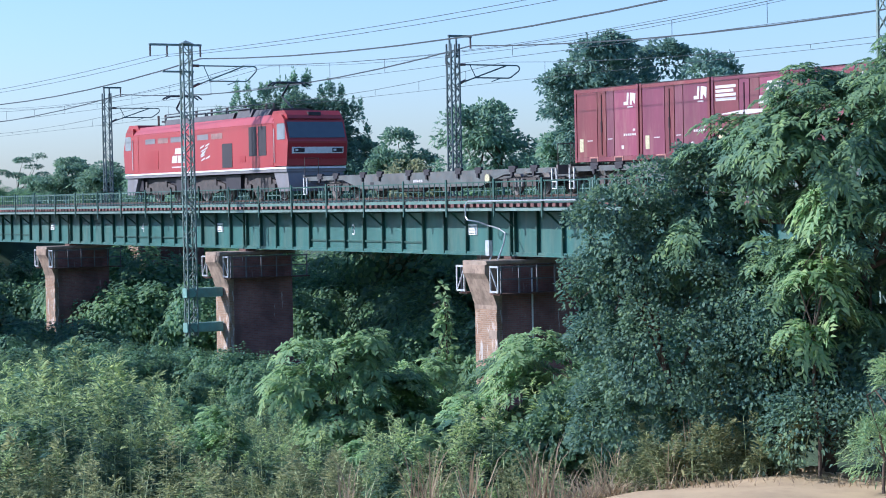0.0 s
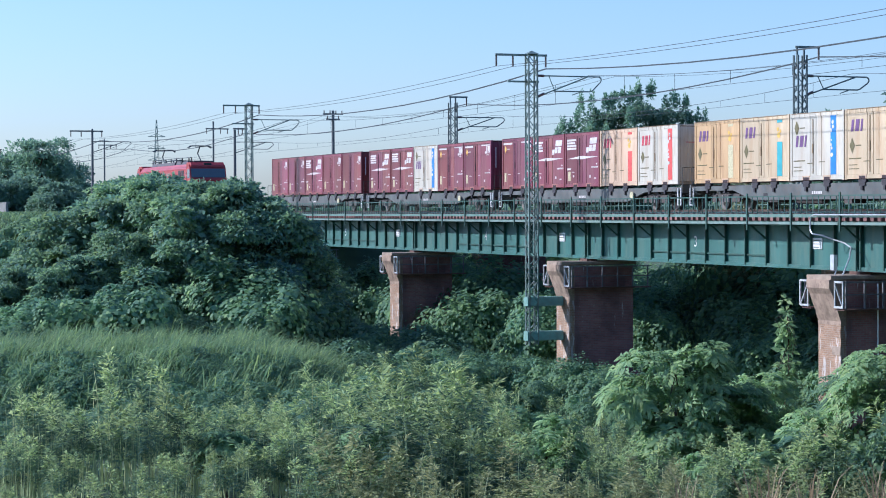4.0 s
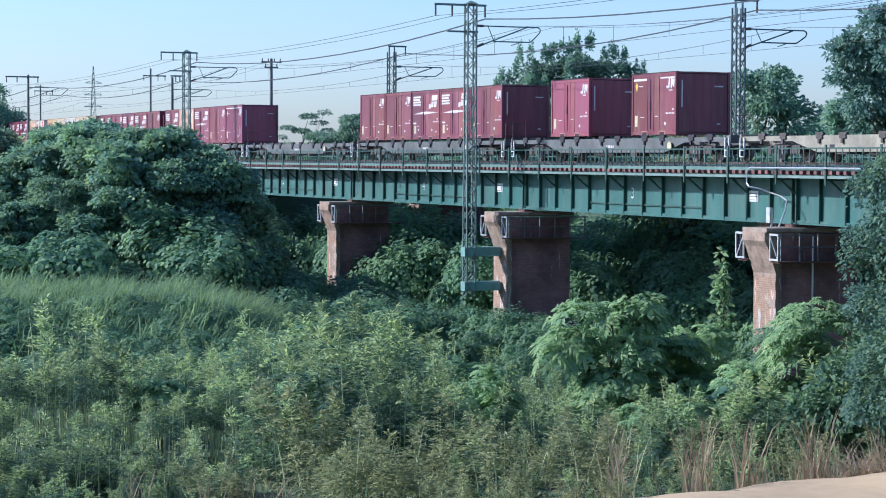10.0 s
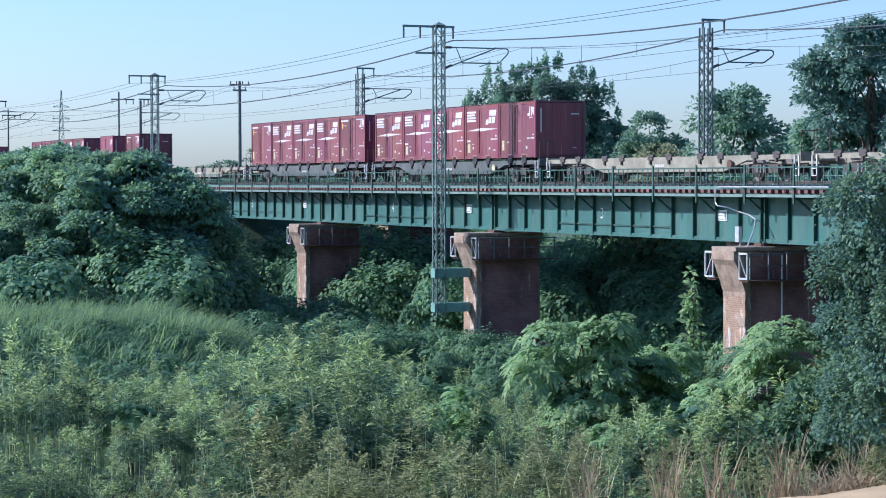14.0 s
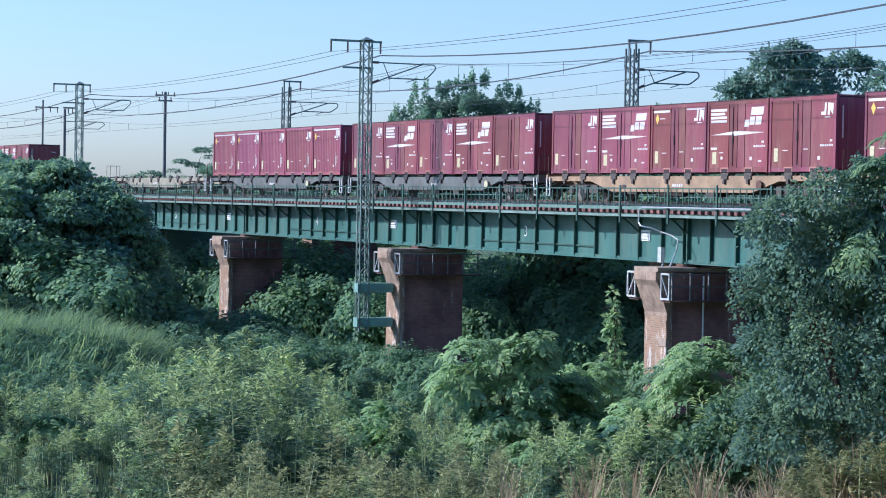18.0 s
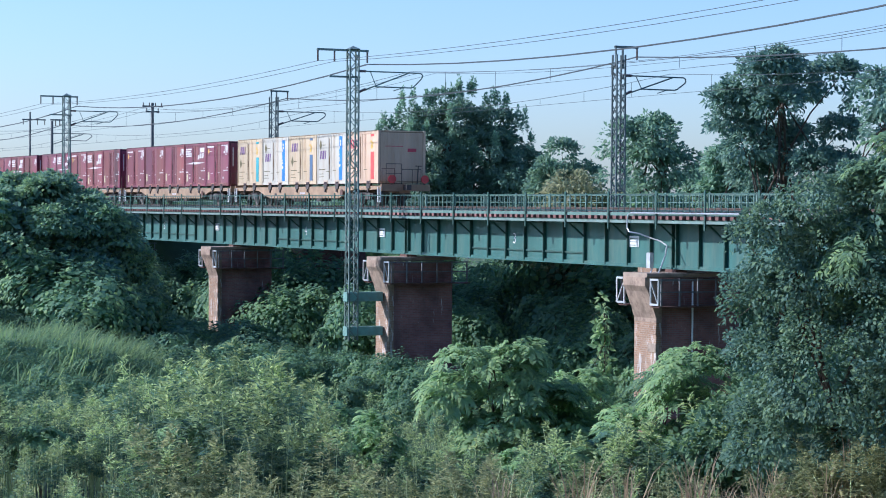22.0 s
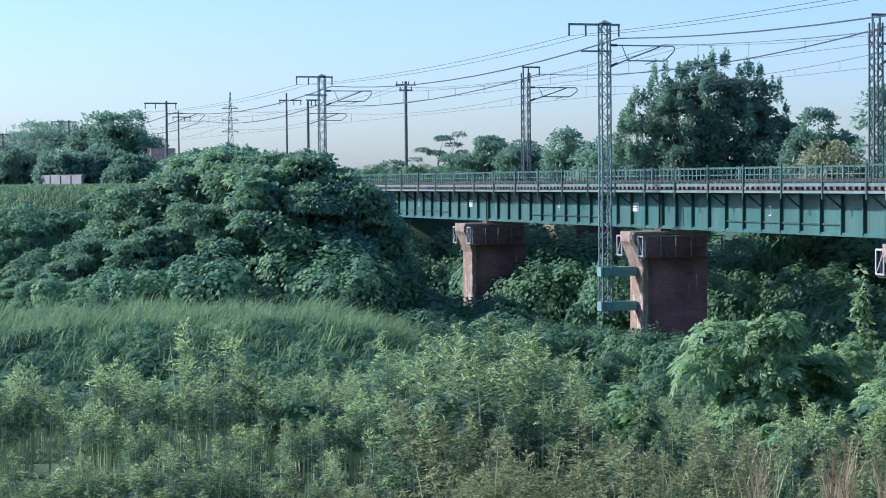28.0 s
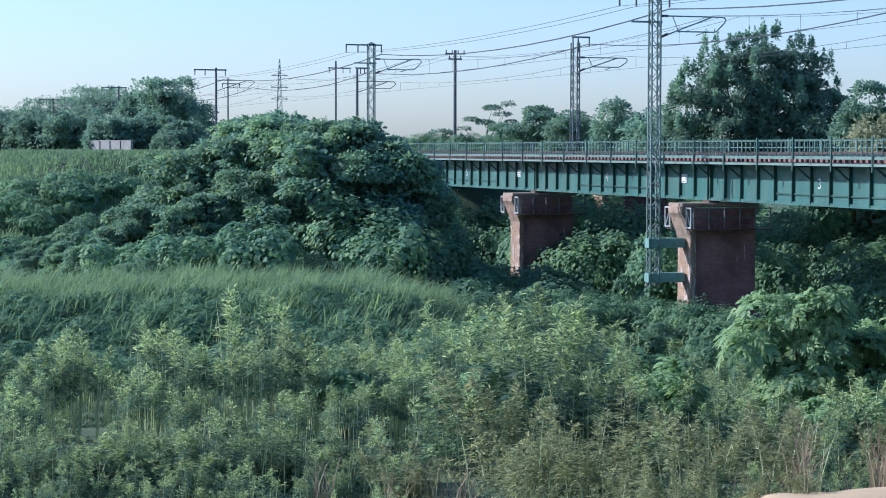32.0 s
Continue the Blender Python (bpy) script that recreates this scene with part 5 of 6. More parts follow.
        part("plough", Shape().prism([(o(a), z) for a, z in (((0.2, 0.35), (1.25, 0.35), (1.05, 1.33), (-0.4, 1.33)) if sx > 0 else ((-0.4, 1.33), (1.05, 1.33), (1.25, 0.35), (0.2, 0.35)))], -W + 0.1, W - 0.1), LGREY, ob, "grey pilot plough under the cab")
        part("roof_hood", Shape().prism([(o(a), z) for a, z in (((-0.5, 3.6), (1.1, 3.5), (1.06, 3.66), (0.8, 3.86), (-0.3, 3.86)) if sx > 0 else ((-0.3, 3.86), (0.8, 3.86), (1.06, 3.66), (1.1, 3.5), (-0.5, 3.6)))], -W + 0.12, W - 0.12), LOCO, ob, "red raised hood over the cab")
        part("hood_lamp_housing", Shape().box(min(o(0.7), o(1.09)), max(o(0.7), o(1.09)), -0.3, 0.3, 3.62, 3.8, 0.03), DARK, ob, "dark lamp housing on the hood")
        part("coupler", Shape().box(min(o(1.2), o(2.0)), max(o(1.2), o(2.0)), -0.14, 0.14, 0.75, 1.02), BOGIE, ob)
    f = -W - 0.014
    sd = lambda nm, m, *b: part(nm, Shape().box(b[0], b[1], f, -W + 0.02, b[2], b[3], 0.02), m, ob)
    sd("louvre", DARK, -4.1, -3.3, 1.95, 3.25), sd("louvre", DARK, -3.1, -2.3, 1.95, 3.25), sd("equipment_door", DARK, -7.0, -5.9, 1.5, 2.6)
    sd("grille", LOCOD, -16.0, -14.6, 1.6, 2.5), sd("grille", LOCOD, -5.1, -4.5, 1.7, 2.0)
    for i, a in enumerate((-16.2, -14.6, -13.0, -11.4, -9.8, -8.2)):
        sd("vent_window", VENTM if i % 2 else LGREY, a, a + 1.25, 2.85, 3.1)
    e = Shape()
    for a, b, lo, hi, k in ((-12.9, -12.3, 1.85, 2.2, 0.12), (-12.2, -11.3, 1.85, 2.2, 0.12), (-12.9, -11.3, 1.62, 1.68, 0), (-12.5, -11.2, 2.28, 2.55, 0.08)):
        e.poly([(a, f - 0.004, lo), (b, f - 0.004, lo), (b + k, f - 0.004, hi), (a + k, f - 0.004, hi)], [(0, 1, 2, 3)])
    part("emblem", e, MARK, ob)
    e = Shape()
    g = rnd(12)
    for i in range(9):
        x, z = -9.6 + g.uniform(0, 0.8), 1.85 + 0.75 * i / 9
        e.poly([(x, f - 0.004, z), (x + 0.45, f - 0.004, z + 0.1), (x + 0.5, f - 0.004, z + 0.19), (x + 0.05, f - 0.004, z + 0.08)], [(0, 1, 2, 3)])
    part("flourish", e, MARK, ob, "white brushed flourish")
    # dark roof skin, underfloor gear, roof equipment and pantographs
    part("roof", Shape().prism_x([(-W - 0.01, 3.36), (W + 0.01, 3.36), (W - 0.2, 3.72), (-W + 0.2, 3.72)], -Lb + 1.7, -1.7), LOCO, ob)
    for a, b, lo in ((-13.0, -11.5, 0.5), (-7.2, -5.6, 0.5), (-18.0, -17.2, 0.55), (-1.5, -0.9, 0.6)):
        part("underfloor_box", Shape().box(a, b, -1.2, 1.2, lo, 1.15, 0.04), DARK, ob)
    part("underfloor", Shape().box(-Lb + 0.6, -0.6, -1.0, 1.0, 0.75, 1.155), DARK, ob)
    part("roof_duct", Shape().prism_x([(-1.25, 3.725), (1.25, 3.725), (1.15, 3.98), (-1.15, 3.98)], -14.2, -6.2), ROOFM, ob)
    part("roof_duct", Shape().prism_x([(-1.2, 3.725), (1.2, 3.725), (1.05, 4.08), (-1.05, 4.08)], -6.0, -4.4), ROOFM, ob)
    part("roof_duct", Shape().prism_x([(-1.2, 3.725), (1.2, 3.725), (1.0, 4.02), (-1.0, 4.02)], -4.2, -2.6), ROOFM, ob)
    for x in (-16.5, -15.6, -13.5, -11.8, -10.0, -8.2, -6.2, -4.0, -3.2):
        part("roof_insulator", Shape().rod((x, -0.6, 3.69), (x, -0.6, 4.3), 0.06, 6), INSUL, ob)
    part("busbar", Shape().path([(-15.6, -0.6, 4.3), (-10, -0.6, 4.33), (-3.2, -0.6, 4.3)], 0.025, 5), WIRE, ob)
    for x, up in ((-15.6, 1), (-3.6, 1)):
        z = 5.2 if up else 4.32
        arm = part("pantograph", Shape().path([(x + 1.2, 0, 3.95), (x, 0, 4.4 if not up else 4.62), (x + 0.75, 0, z - 0.03)], 0.05, 5), WIRE, ob, "raised single-arm pantograph" if up else "folded pantograph")
        for q in (0.5, 0.95):
            part("contact_strip", Shape().path([(x + q, -0.95, z - 0.16), (x + q, -0.7, z), (x + q, 0.7, z), (x + q, 0.95, z - 0.16)], 0.04, 5), WIRE, arm)
        part("base_frame", Shape().box(x - 0.4, x + 1.4, -0.65, 0.65, 3.93, 4.02), ROOFM, arm)
    for a, b in ((-14.4, -12.0), (-11.8, -9.6), (-9.4, -7.2), (-7.0, -4.6)):
        part("roof_rail", Shape().path([(a, -1.1, 3.7), (a, -1.1, 4.12), (b, -1.1, 4.12), (b, -1.1, 3.7)], 0.045, 5), WIRE, ob, "dark roof guard rail")
    for bx in (-3.4, -9.3, -15.2):
        bg = thing("bogie", "", "")
        del_tags(bg)
        bg.parent, bg.location = ob, (bx, 0, 0)
        for y in (-1.15, 1.0):
            part("side_frame", Shape().prism([(-1.9, 0.5), (-0.7, 0.35), (0.7, 0.35), (1.9, 0.5), (1.9, 0.75), (0.6, 0.98), (-0.6, 0.98), (-1.9, 0.75)], y, y + 0.15), BOGIE, bg)
        for xx in (-1.25, 1.25):
            part("wheel", Shape().rod((xx, -0.7, 0.55), (xx, -0.55, 0.55), 0.55, 20), WHEELM, bg)
            part("wheel", Shape().rod((xx, 0.55, 0.55), (xx, 0.7, 0.55), 0.55, 20), WHEELM, bg)
            part("axle_box", Shape().box(xx - 0.2, xx + 0.2, -1.24, -1.151, 0.42, 0.7, 0.04), BOGIE, bg)
            part("sand_box", Shape().box(xx - 0.5, xx - 0.25, -1.2, -1.16, 0.5, 1.0, 0.03), BOGIE, bg)
        part("traction_frame", Shape().box(-1.7, 1.7, -0.9, 0.9, 0.6, 1.09), BOGIE, bg)
    return ob


CONSIST = {2: "ppapp", 3: "aawkk", 4: "kaarR", 5: "gtwst", 6: "apaap", 7: "arapb", 9: "ppaap", 10: ".f.k.", 12: "kaaak", 13: "aaaap", 16: "bbccb", 17: "papap", 18: "pakap", 19: "kppak", 20: "twswr"}
KINDS = dict(p="plain", f="faded", a="arrow", k="kite", b="ribbed", c="ribbed_plain", r="oil_red", R="oil_rose", t="oil_teal", g="oil_gold", w="oil_white", s="oil_slate")


def build_train():
    lo = locomotive()
    MOVING.append((lo, -81.1, TRACK_Y, RAIL))
    first_w, first_c = {}, {}
    for k in range(1, 21):
        left = FIRST + 20.4 * (k - 2)
        tan = "tan" if k >= 18 else "beige" if k in (11, 14, 15) else "grey"
        here = pose(left + 9.5, TRACK_Y, RAIL)
        if tan not in first_w:
            w = first_w[tan] = wagon(tan)
        else:
            w = copy_thing(first_w[tan], here)
        w["label"] = WAGON_LOOK[tan] + " steel flat container wagon, " + ("empty" if k not in CONSIST else "loaded with cream containers" if k in (5, 20) else "loaded with maroon containers")
        MOVING.append((w, left + 9.5, TRACK_Y, RAIL))
        for j, ch in enumerate(CONSIST.get(k, "")):
            if ch == ".":
                continue
            if ch not in first_c:
                c = first_c[ch] = container(KINDS[ch])
            else:
                c = copy_thing(first_c[ch], here)
            MOVING.append((c, left + 1.86 + 3.8 * j, TRACK_Y, RAIL + 1.05))
        if k == 20:
            d = thing("tail_railing", "thin dark handrails on the end of the last wagon", "railing")
            part("handrail", Shape().path([(0, -1.0, 0), (0, -1.0, 0.95), (0, -0.2, 0.95), (0, -0.2, 0)], 0.018, 5).rod((0, -1.0, 0.5), (0, -0.2, 0.5), 0.014, 5), BOGIE, d)
            part("low_rail", Shape().path([(0, -0.19, 0.7), (0, 0.8, 0.7), (0, 0.8, 0)], 0.016, 5).rod((0, 0.35, 0), (0, 0.35, 0.7), 0.014, 5), BOGIE, d)
            part("brake_column", Shape().rod((0, 0.6, 0), (0, 0.66, 0.85), 0.03, 6).box(-0.02, 0.02, 0.5, 0.82, 0.84, 0.88), BOGIE, d)
            MOVING.append((d, left + 9.5 + 9.83, TRACK_Y, RAIL + 1.02))
            for y in (-0.75, 0.95):
                d = thing("tail_disc", "round red tail disc on the last wagon", "tail marker", group="tail discs")
                part("disc", Shape().rod((0.02, 0, 0), (0.06, 0, 0), 0.2, 16), REDLENS, d)
                part("bracket", Shape().box(-0.04, 0.019, -0.04, 0.04, -0.25, 0.1), BOGIE, d)
                MOVING.append((d, left + 9.5 + 9.92, TRACK_Y + y, RAIL + 1.25))
    for ob, s, y, z in MOVING:
        ob.matrix_basis = pose(s, y, z)


build_train()


# ---- vegetation ----
def bamboo_clump(seed, tall=False, gold=False):
    """A thicket of leafy dwarf bamboo: thin canes, each with its own plume of fanned leaf sprays."""
    g = rnd(seed)
    ob = thing("bamboo_clump", "low yellow-green dwarf bamboo clump" if gold else "tall leafy bamboo clump with bare pale canes" if tall else "leafy green dwarf bamboo clump with thin pale canes", "bamboo", group="bamboo thicket")
    s = Shape()
    P, D, N, L = [], [], [], []
    m = 5
    for i in range(m):
        a, r = i * 2.4 + g.normal() * 0.3, 1.0 * math.sqrt((i + 0.2) / m)
        h = (g.uniform(2.7, 3.8) if tall else g.uniform(1.5, 3.7)) * (1.08 - 0.16 * r)
        base = np.array([r * math.cos(a), r * math.sin(a), -0.3])
        lean = np.array([math.cos(a), math.sin(a), 0]) * g.uniform(0.15, 0.7) + g.normal(size=3) * [0.2, 0.2, 0]
        lean = lean * (0.35 if tall else 1.0)
        for k in range(6 if tall else 2):
            b0 = base + g.normal(size=3) * [0.24, 0.24, 0]
            hh = h * (1 if k == 0 else g.uniform(0.72, 0.97))
            pts = [b0 + lean * t * t + np.array([0, 0, (hh + 0.3) * t]) for t in (0, 0.5, 0.8, 1.0)]
            for p, q, ra, rb in zip(pts, pts[1:], (0.025, 0.019, 0.01), (0.019, 0.01, 0.003)):
                s.rod(p, q, ra, 4, rb)
        # sprays: twigs that leave the cane upwards and hang over, each with a fan of leaves
        ns, nl = 44, 9
        t = np.linspace(0, 1, ns) ** 0.8
        drop = h * (0.4 if tall else 0.62) * g.uniform(0.75, 1.25)
        up = 1 - t * drop / h
        c = base + lean * (up * up)[:, None] + np.stack([0 * t, 0 * t, (h + 0.3) * up], 1)
        q = g.uniform(0, 6.28, ns)
        out = np.stack([np.cos(q), np.sin(q), 0 * q], 1)
        reach = (0.05 + 0.62 * t ** 0.7 * (1 - 0.25 * t)) * g.uniform(0.35, 1.3, ns) * (1 + 0.45 * np.sin(t * 14 + i * 2))
        for k in range(nl):
            f = (k + 1.0) / nl
            p = c + out * (reach * f)[:, None]
            p[:, 2] += reach * (0.75 * f - 0.85 * f * f) + g.normal(size=ns) * 0.03
            sd = np.stack([-out[:, 1], out[:, 0], 0 * q], 1) * (1 if k % 2 else -1)
            d = out * 0.8 + sd * g.uniform(0.2, 0.9, ns)[:, None] + g.normal(size=(ns, 3)) * 0.25
            d[:, 2] += 0.95 * (1 - t) - 0.55 * f + 0.15
            P.append(p + g.normal(size=(ns, 3)) * 0.04), D.append(d), N.append(out * 0.5 + g.normal(size=(ns, 3)) * 0.35 + [0, 0, 0.9]), L.append(g.uniform(0.13, 0.26, ns))
    # low undergrowth
    n = 60 if tall else 150
    a, r = g.uniform(0, 6.28, n), 1.3 * np.sqrt(g.random(n))
    P.append(np.stack([r * np.cos(a), r * np.sin(a), g.uniform(0.05, 0.8, n)], 1))
    D.append(unit(g, n) + [0, 0, 0.2]), N.append(unit(g, n) * 0.5 + [0, 0, 1.0]), L.append(g.uniform(0.2, 0.38, n))
    # Upper sprays, picked out for the lighter sunlit colour; gold clumps keep one colour.
    lighter = np.concatenate([np.tile(np.linspace(0, 1, ns) ** 0.8 < 0.45, nl * m), np.zeros(n, bool)]) & (g.random(m * ns * nl + n) < 0.8)
    L, P, D, N = np.concatenate(L), np.concatenate(P), np.concatenate(D), np.concatenate(N)
    tagged(part("cane_thicket", s, CULM, ob), kind="stuff")
    for nm, m, q in (("foliage", L_GOLD if gold else L_BAMBOO, ~lighter), ("new_foliage", L_GOLD if gold else L_TIP, lighter)):
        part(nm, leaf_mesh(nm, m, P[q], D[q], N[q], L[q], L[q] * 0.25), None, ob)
    return ob


def mound(seed, name, label, material, r=2.0, h=2.2, n=2200, length=0.24, width=0.2, category="shrub", group="kudzu mounds"):
    """A low heap of climbing leaves over hidden brush, the leaves laid like scales over its lumps."""
    g = rnd(seed)
    ob = thing(name, label, category, group=group)
    blobs = [(0, 0, 0.2, r * 0.9, r * 0.9, h * 0.9)] + [(g.uniform(-0.75, 0.75) * r, g.uniform(-0.75, 0.75) * r, g.uniform(0.15, 0.65) * h, r * g.uniform(0.28, 0.5), r * g.uniform(0.28, 0.5), h * g.uniform(0.26, 0.45)) for i in range(8)]
    P, d = blob_leaves(g, blobs, n, 0.14, 0.35)
    keep = P[:, 2] > -0.2
    P, d = P[keep], d[keep]
    k = len(P)
    D = unit(g, k) * 0.7 + [0, 0, -0.75]
    N = d + unit(g, k) * 0.4 + [0, 0, 0.25]
    D = D - d * (D * d).sum(1)[:, None] * 0.8 + d * 0.12
    L = length * g.uniform(0.6, 1.3, k)
    part("foliage", round_leaf_mesh("foliage", material, P, D, N, L, L * width / length), None, ob)
    # one forked stem
    s = Shape()
    s.rod((0, 0, -0.4), (0, 0, 0.25), 0.07, 6, 0.05)
    for i in range(5):
        a = g.uniform(0, 6.28)
        s.rod((0, 0, 0.2), (math.cos(a) * r * 0.5, math.sin(a) * r * 0.5, h * 0.7), 0.04, 5, 0.012)
    part("stem", s, BARK, ob)
    return ob


def strew(variants, spots, seed, wide=1.0):
    """Copies of a few built plants over given places (x, y, size); the first places take the originals."""
    g = rnd(seed)
    for i, (x, y, k, *zz) in enumerate(spots):
        z = zz[0] if zz else float(ground_z(x, y)) - 0.05
        m = pose(x, y, z, 0, 0, g.uniform(0, 360))
        if i < len(variants):
            ob = variants[i]
        else:
            ob = copy_thing(variants[int(g.integers(len(variants)))], m)
        ob.matrix_basis = m @ Matrix.Diagonal((k * g.uniform(1, wide), k * g.uniform(1, wide), k * g.uniform(0.92, 1.08), 1))


def grass(name, label, spots, height, width, material, seed, lean=0.45, category="grass", patch=0.0):
    """A stand of bent blades at the given places: one object, past counting."""
    g = rnd(seed)
    P = np.asarray(spots, float)
    n = len(P)
    a = g.uniform(0, 6.28, n)
    dr = np.stack([np.cos(a), np.sin(a), 0 * a], 1)
    side = np.stack([-np.sin(a), np.cos(a), 0 * a], 1)
    if patch:
        a = g.normal(0.9, 1.0, n)
        dr = np.stack([np.cos(a), np.sin(a), 0 * a], 1)
        side = np.stack([-np.sin(a), np.cos(a), 0 * a], 1)
    wave = np.sin(P[:, 0] * 0.9 + 1.1) * np.sin(P[:, 1] * 1.3) + 0.6 * np.sin(P[:, 0] * 2.3) * np.sin(P[:, 1] * 2.1 + 0.7)
    h = height * g.uniform(0.55, 1.2, n) * (1 + patch * wave)
    w = width * g.uniform(0.7, 1.3, n)
    k = lean * g.uniform(0.3, 1.4, n)
    V = []
    lv = [(0.0, 0.0, 1.0), (0.45, 0.2, 0.9), (0.8, 0.62, 0.55), (0.98, 1.15, 0.06)]
    pts = []
    for up, out, ww in lv:
        c = P + dr * (k * h * out)[:, None] + np.stack([0 * h, 0 * h, h * (up - 0.12 * out * k)], 1)
        pts.append((c - side * (w * ww / 2)[:, None], c + side * (w * ww / 2)[:, None]))
    for (a0, b0), (a1, b1) in zip(pts, pts[1:]):
        V.append(np.stack([a0, b0, b1, a1], 1))
    V = np.stack(V, 1).reshape(-1, 3)
    return tagged(part(name, quads(name, material, V), None), label, category, kind="stuff")


def build_plants():
    g = rnd(21)
    # --- bamboo thicket in the foreground
    variants = [bamboo_clump(100 + i) for i in range(6)]
    tall = [bamboo_clump(110 + i, True) for i in range(3)]
    canes, front = [], []
    gold = [bamboo_clump(120 + i, False, True) for i in range(4)]
    spots = []
    for d in np.arange(49.5, 76, 2.2):
        for b in np.arange(-86, -55.5, math.degrees(2.25 / d)):
            dd, bb = d + g.normal() * 0.55, b + g.normal() * 0.5
            if bb > -58 and dd > 66 or bb > -61 and dd > 72 or bb < -76.5 and dd > 70:
                continue
            x, y = polar(bb, dd)
            if y > 37 or x > -39.5:
                continue
            k = (0.62 + 0.3 * smooth(50, 58, dd) - 0.3 * smooth(62, 72, dd) + g.normal() * 0.15) * (0.99 - 0.18 * smooth(-75, -82, bb) - 0.14 * math.exp(-((bb + 74.6) / 1.8) ** 2) + 0.22 * math.exp(-((bb + 69.6) / 1.9) ** 2))
            if 56 < dd < 68 and g.random() < 0.16:
                k *= 1.13
            if g.random() < 0.1:
                k *= 0.6
            if -67.0 < bb < -60.2 and dd > 54:
                k = min(k, 0.62 if dd < 64 else 0.5)
            if dd < 55 and bb < -73 and g.random() < 0.35:
                continue
            if dd < 55 and bb < -57 and g.random() < 0.8:
                k = (0.34 + 0.14 * g.random()) if bb < -74 else (0.5 + 0.26 * g.random())
                front.append((x, y, float(k)))
                continue
            if bb < -73 and 54.5 < dd < 66:
                canes.append((x, y, max(0.55, float(k) * 0.86)))
            else:
                spots.append((x, y, max(0.28, float(k))))
    for b, d, k in ((-56.3, 48.0, 0.5), (-57.8, 48.5, 0.5), (-59.0, 49.0, 0.55), (-60.2, 47.5, 0.32), (-61.5, 47.0, 0.32), (-62.8, 46.5, 0.34), (-64.0, 46.5, 0.3), (-65.2, 47.0, 0.32), (-61.0, 48.5, 0.42), (-63.3, 48.3, 0.4), (-65.0, 48.8, 0.4), (-66.4, 48.0, 0.36), (-61.2, 56, 0.7), (-60.3, 57, 0.75), (-59.3, 56, 0.7), (-60.8, 59, 0.85), (-58.4, 57, 0.7)):
        spots.append((*polar(b, d), k))
    strew(variants, spots, 22, 1.2)
    strew(tall, canes, 28, 1.1)
    for b in np.arange(-86, -64, 1.5):
        for d in (44.6, 46.2, 48.0):
            if g.random() < (0.8 if b > -71 or b < -79 else 0.5):
                front.append((*polar(b + g.normal() * 0.4, d + g.normal() * 0.4), float(g.uniform(0.3, 0.46)) * (1 if b > -71 else 0.75)))
    for b, d, k in ((-54.3, 47.4, 0.6), (-53.6, 47.6, 0.68), (-53.0, 47.2, 0.6), (-52.1, 47.4, 0.55), (-51.4, 47.2, 0.6), (-50.8, 47.4, 0.5), (-55.2, 47.6, 0.45)):
        front.append((*polar(b, d), k))
    for b in np.arange(-88, -73, 1.1):
        for d in (43.0, 50.2, 52.4):
            if g.random() < 0.85:
                front.append((*polar(b + g.normal() * 0.3, d + g.normal() * 0.4), float(g.uniform(0.26, 0.38))))
    front += [(-37.4, 18.4, 0.24), (-37.3, 17.4, 0.22), (-37.0, 19.2, 0.2), (-37.6, 16.4, 0.25)]
    green = [p for p in front if math.degrees(math.atan2(p[0], p[1])) < -73.5]
    front = [p for p in front if math.degrees(math.atan2(p[0], p[1])) >= -73.5]
    for b in np.arange(-88, -73.6, 0.75):
        green.append((*polar(b + g.normal() * 0.3, 52.6 + g.normal() * 0.8), float(g.uniform(0.4, 0.6))))
    strew([bamboo_clump(140 + i) for i in range(4)], green, 30, 1.6)
    strew(gold, front, 29, 1.5)
    # --- kudzu and brush between the thicket and the bridge
    variants = [mound(130 + i, "kudzu_mound", "mound of dark green kudzu leaves over brush", L_KUDZU, n=7500, length=0.14, width=0.125) for i in range(4)]
    spots = []
    for d in np.arange(76, 112, 3.0):
        for b in np.arange(-80, -58, math.degrees(3.0 / d)):
            dd, bb = d + g.normal() * 0.8, b + g.normal() * 0.6
            x, y = polar(bb, dd)
            if y > 36.5 or (bb < -71.2 and dd < 97):
                continue
            if bb > -64.6 and dd > 80:
                continue
            if bb > -68.6:
                spots.append((x, y, float(g.uniform(0.4, 0.62))))
                continue
            spots.append((x, y, float(np.clip(1.0 - 0.25 * smooth(-73, -70.5, bb) + g.normal() * 0.25, 0.5, 1.6))))
    for b, d, k in ((-74.4, 101, 1.75), (-73.7, 99, 1.4), (-77.6, 99, 1.55), (-76.5, 104, 1.3), (-73.2, 103, 1.2), (-72.2, 96, 0.9), (-70.5, 106, 1.2), (-69.7, 104, 1.05), (-71.3, 104, 1.15), (-70.0, 97, 0.95), (-68.9, 98, 0.9)):
        spots.append((*polar(b, d), k))
    for i in range(40):
        spots.append((g.uniform(-99, -72), g.uniform(34.5, 38.6), float(g.uniform(0.5, 0.85))))
    strew(variants, spots, 23)
    # --- vines and brush down the front of the reed mound
    variants = [mound(135 + i, "vine_tangle", "tangle of dark green vines on the front of the reed mound", L_KUDZU, 2.2, 1.8, 5500, 0.13, 0.11, group="vine tangles") for i in range(3)]
    spots = []
    for i in range(150):
        b, d = -86 + 15.6 * (i + g.random()) / 150, 73 + 12.0 * g.random()
        spots.append((*polar(b, d), float(g.uniform(0.5, 0.8))))
    for i in range(36):
        b, d = g.uniform(-75.8, -70.6), g.uniform(83, 91)
        spots.append((*polar(b, d), float(g.uniform(0.5, 0.8))))
    strew(variants, spots, 34)
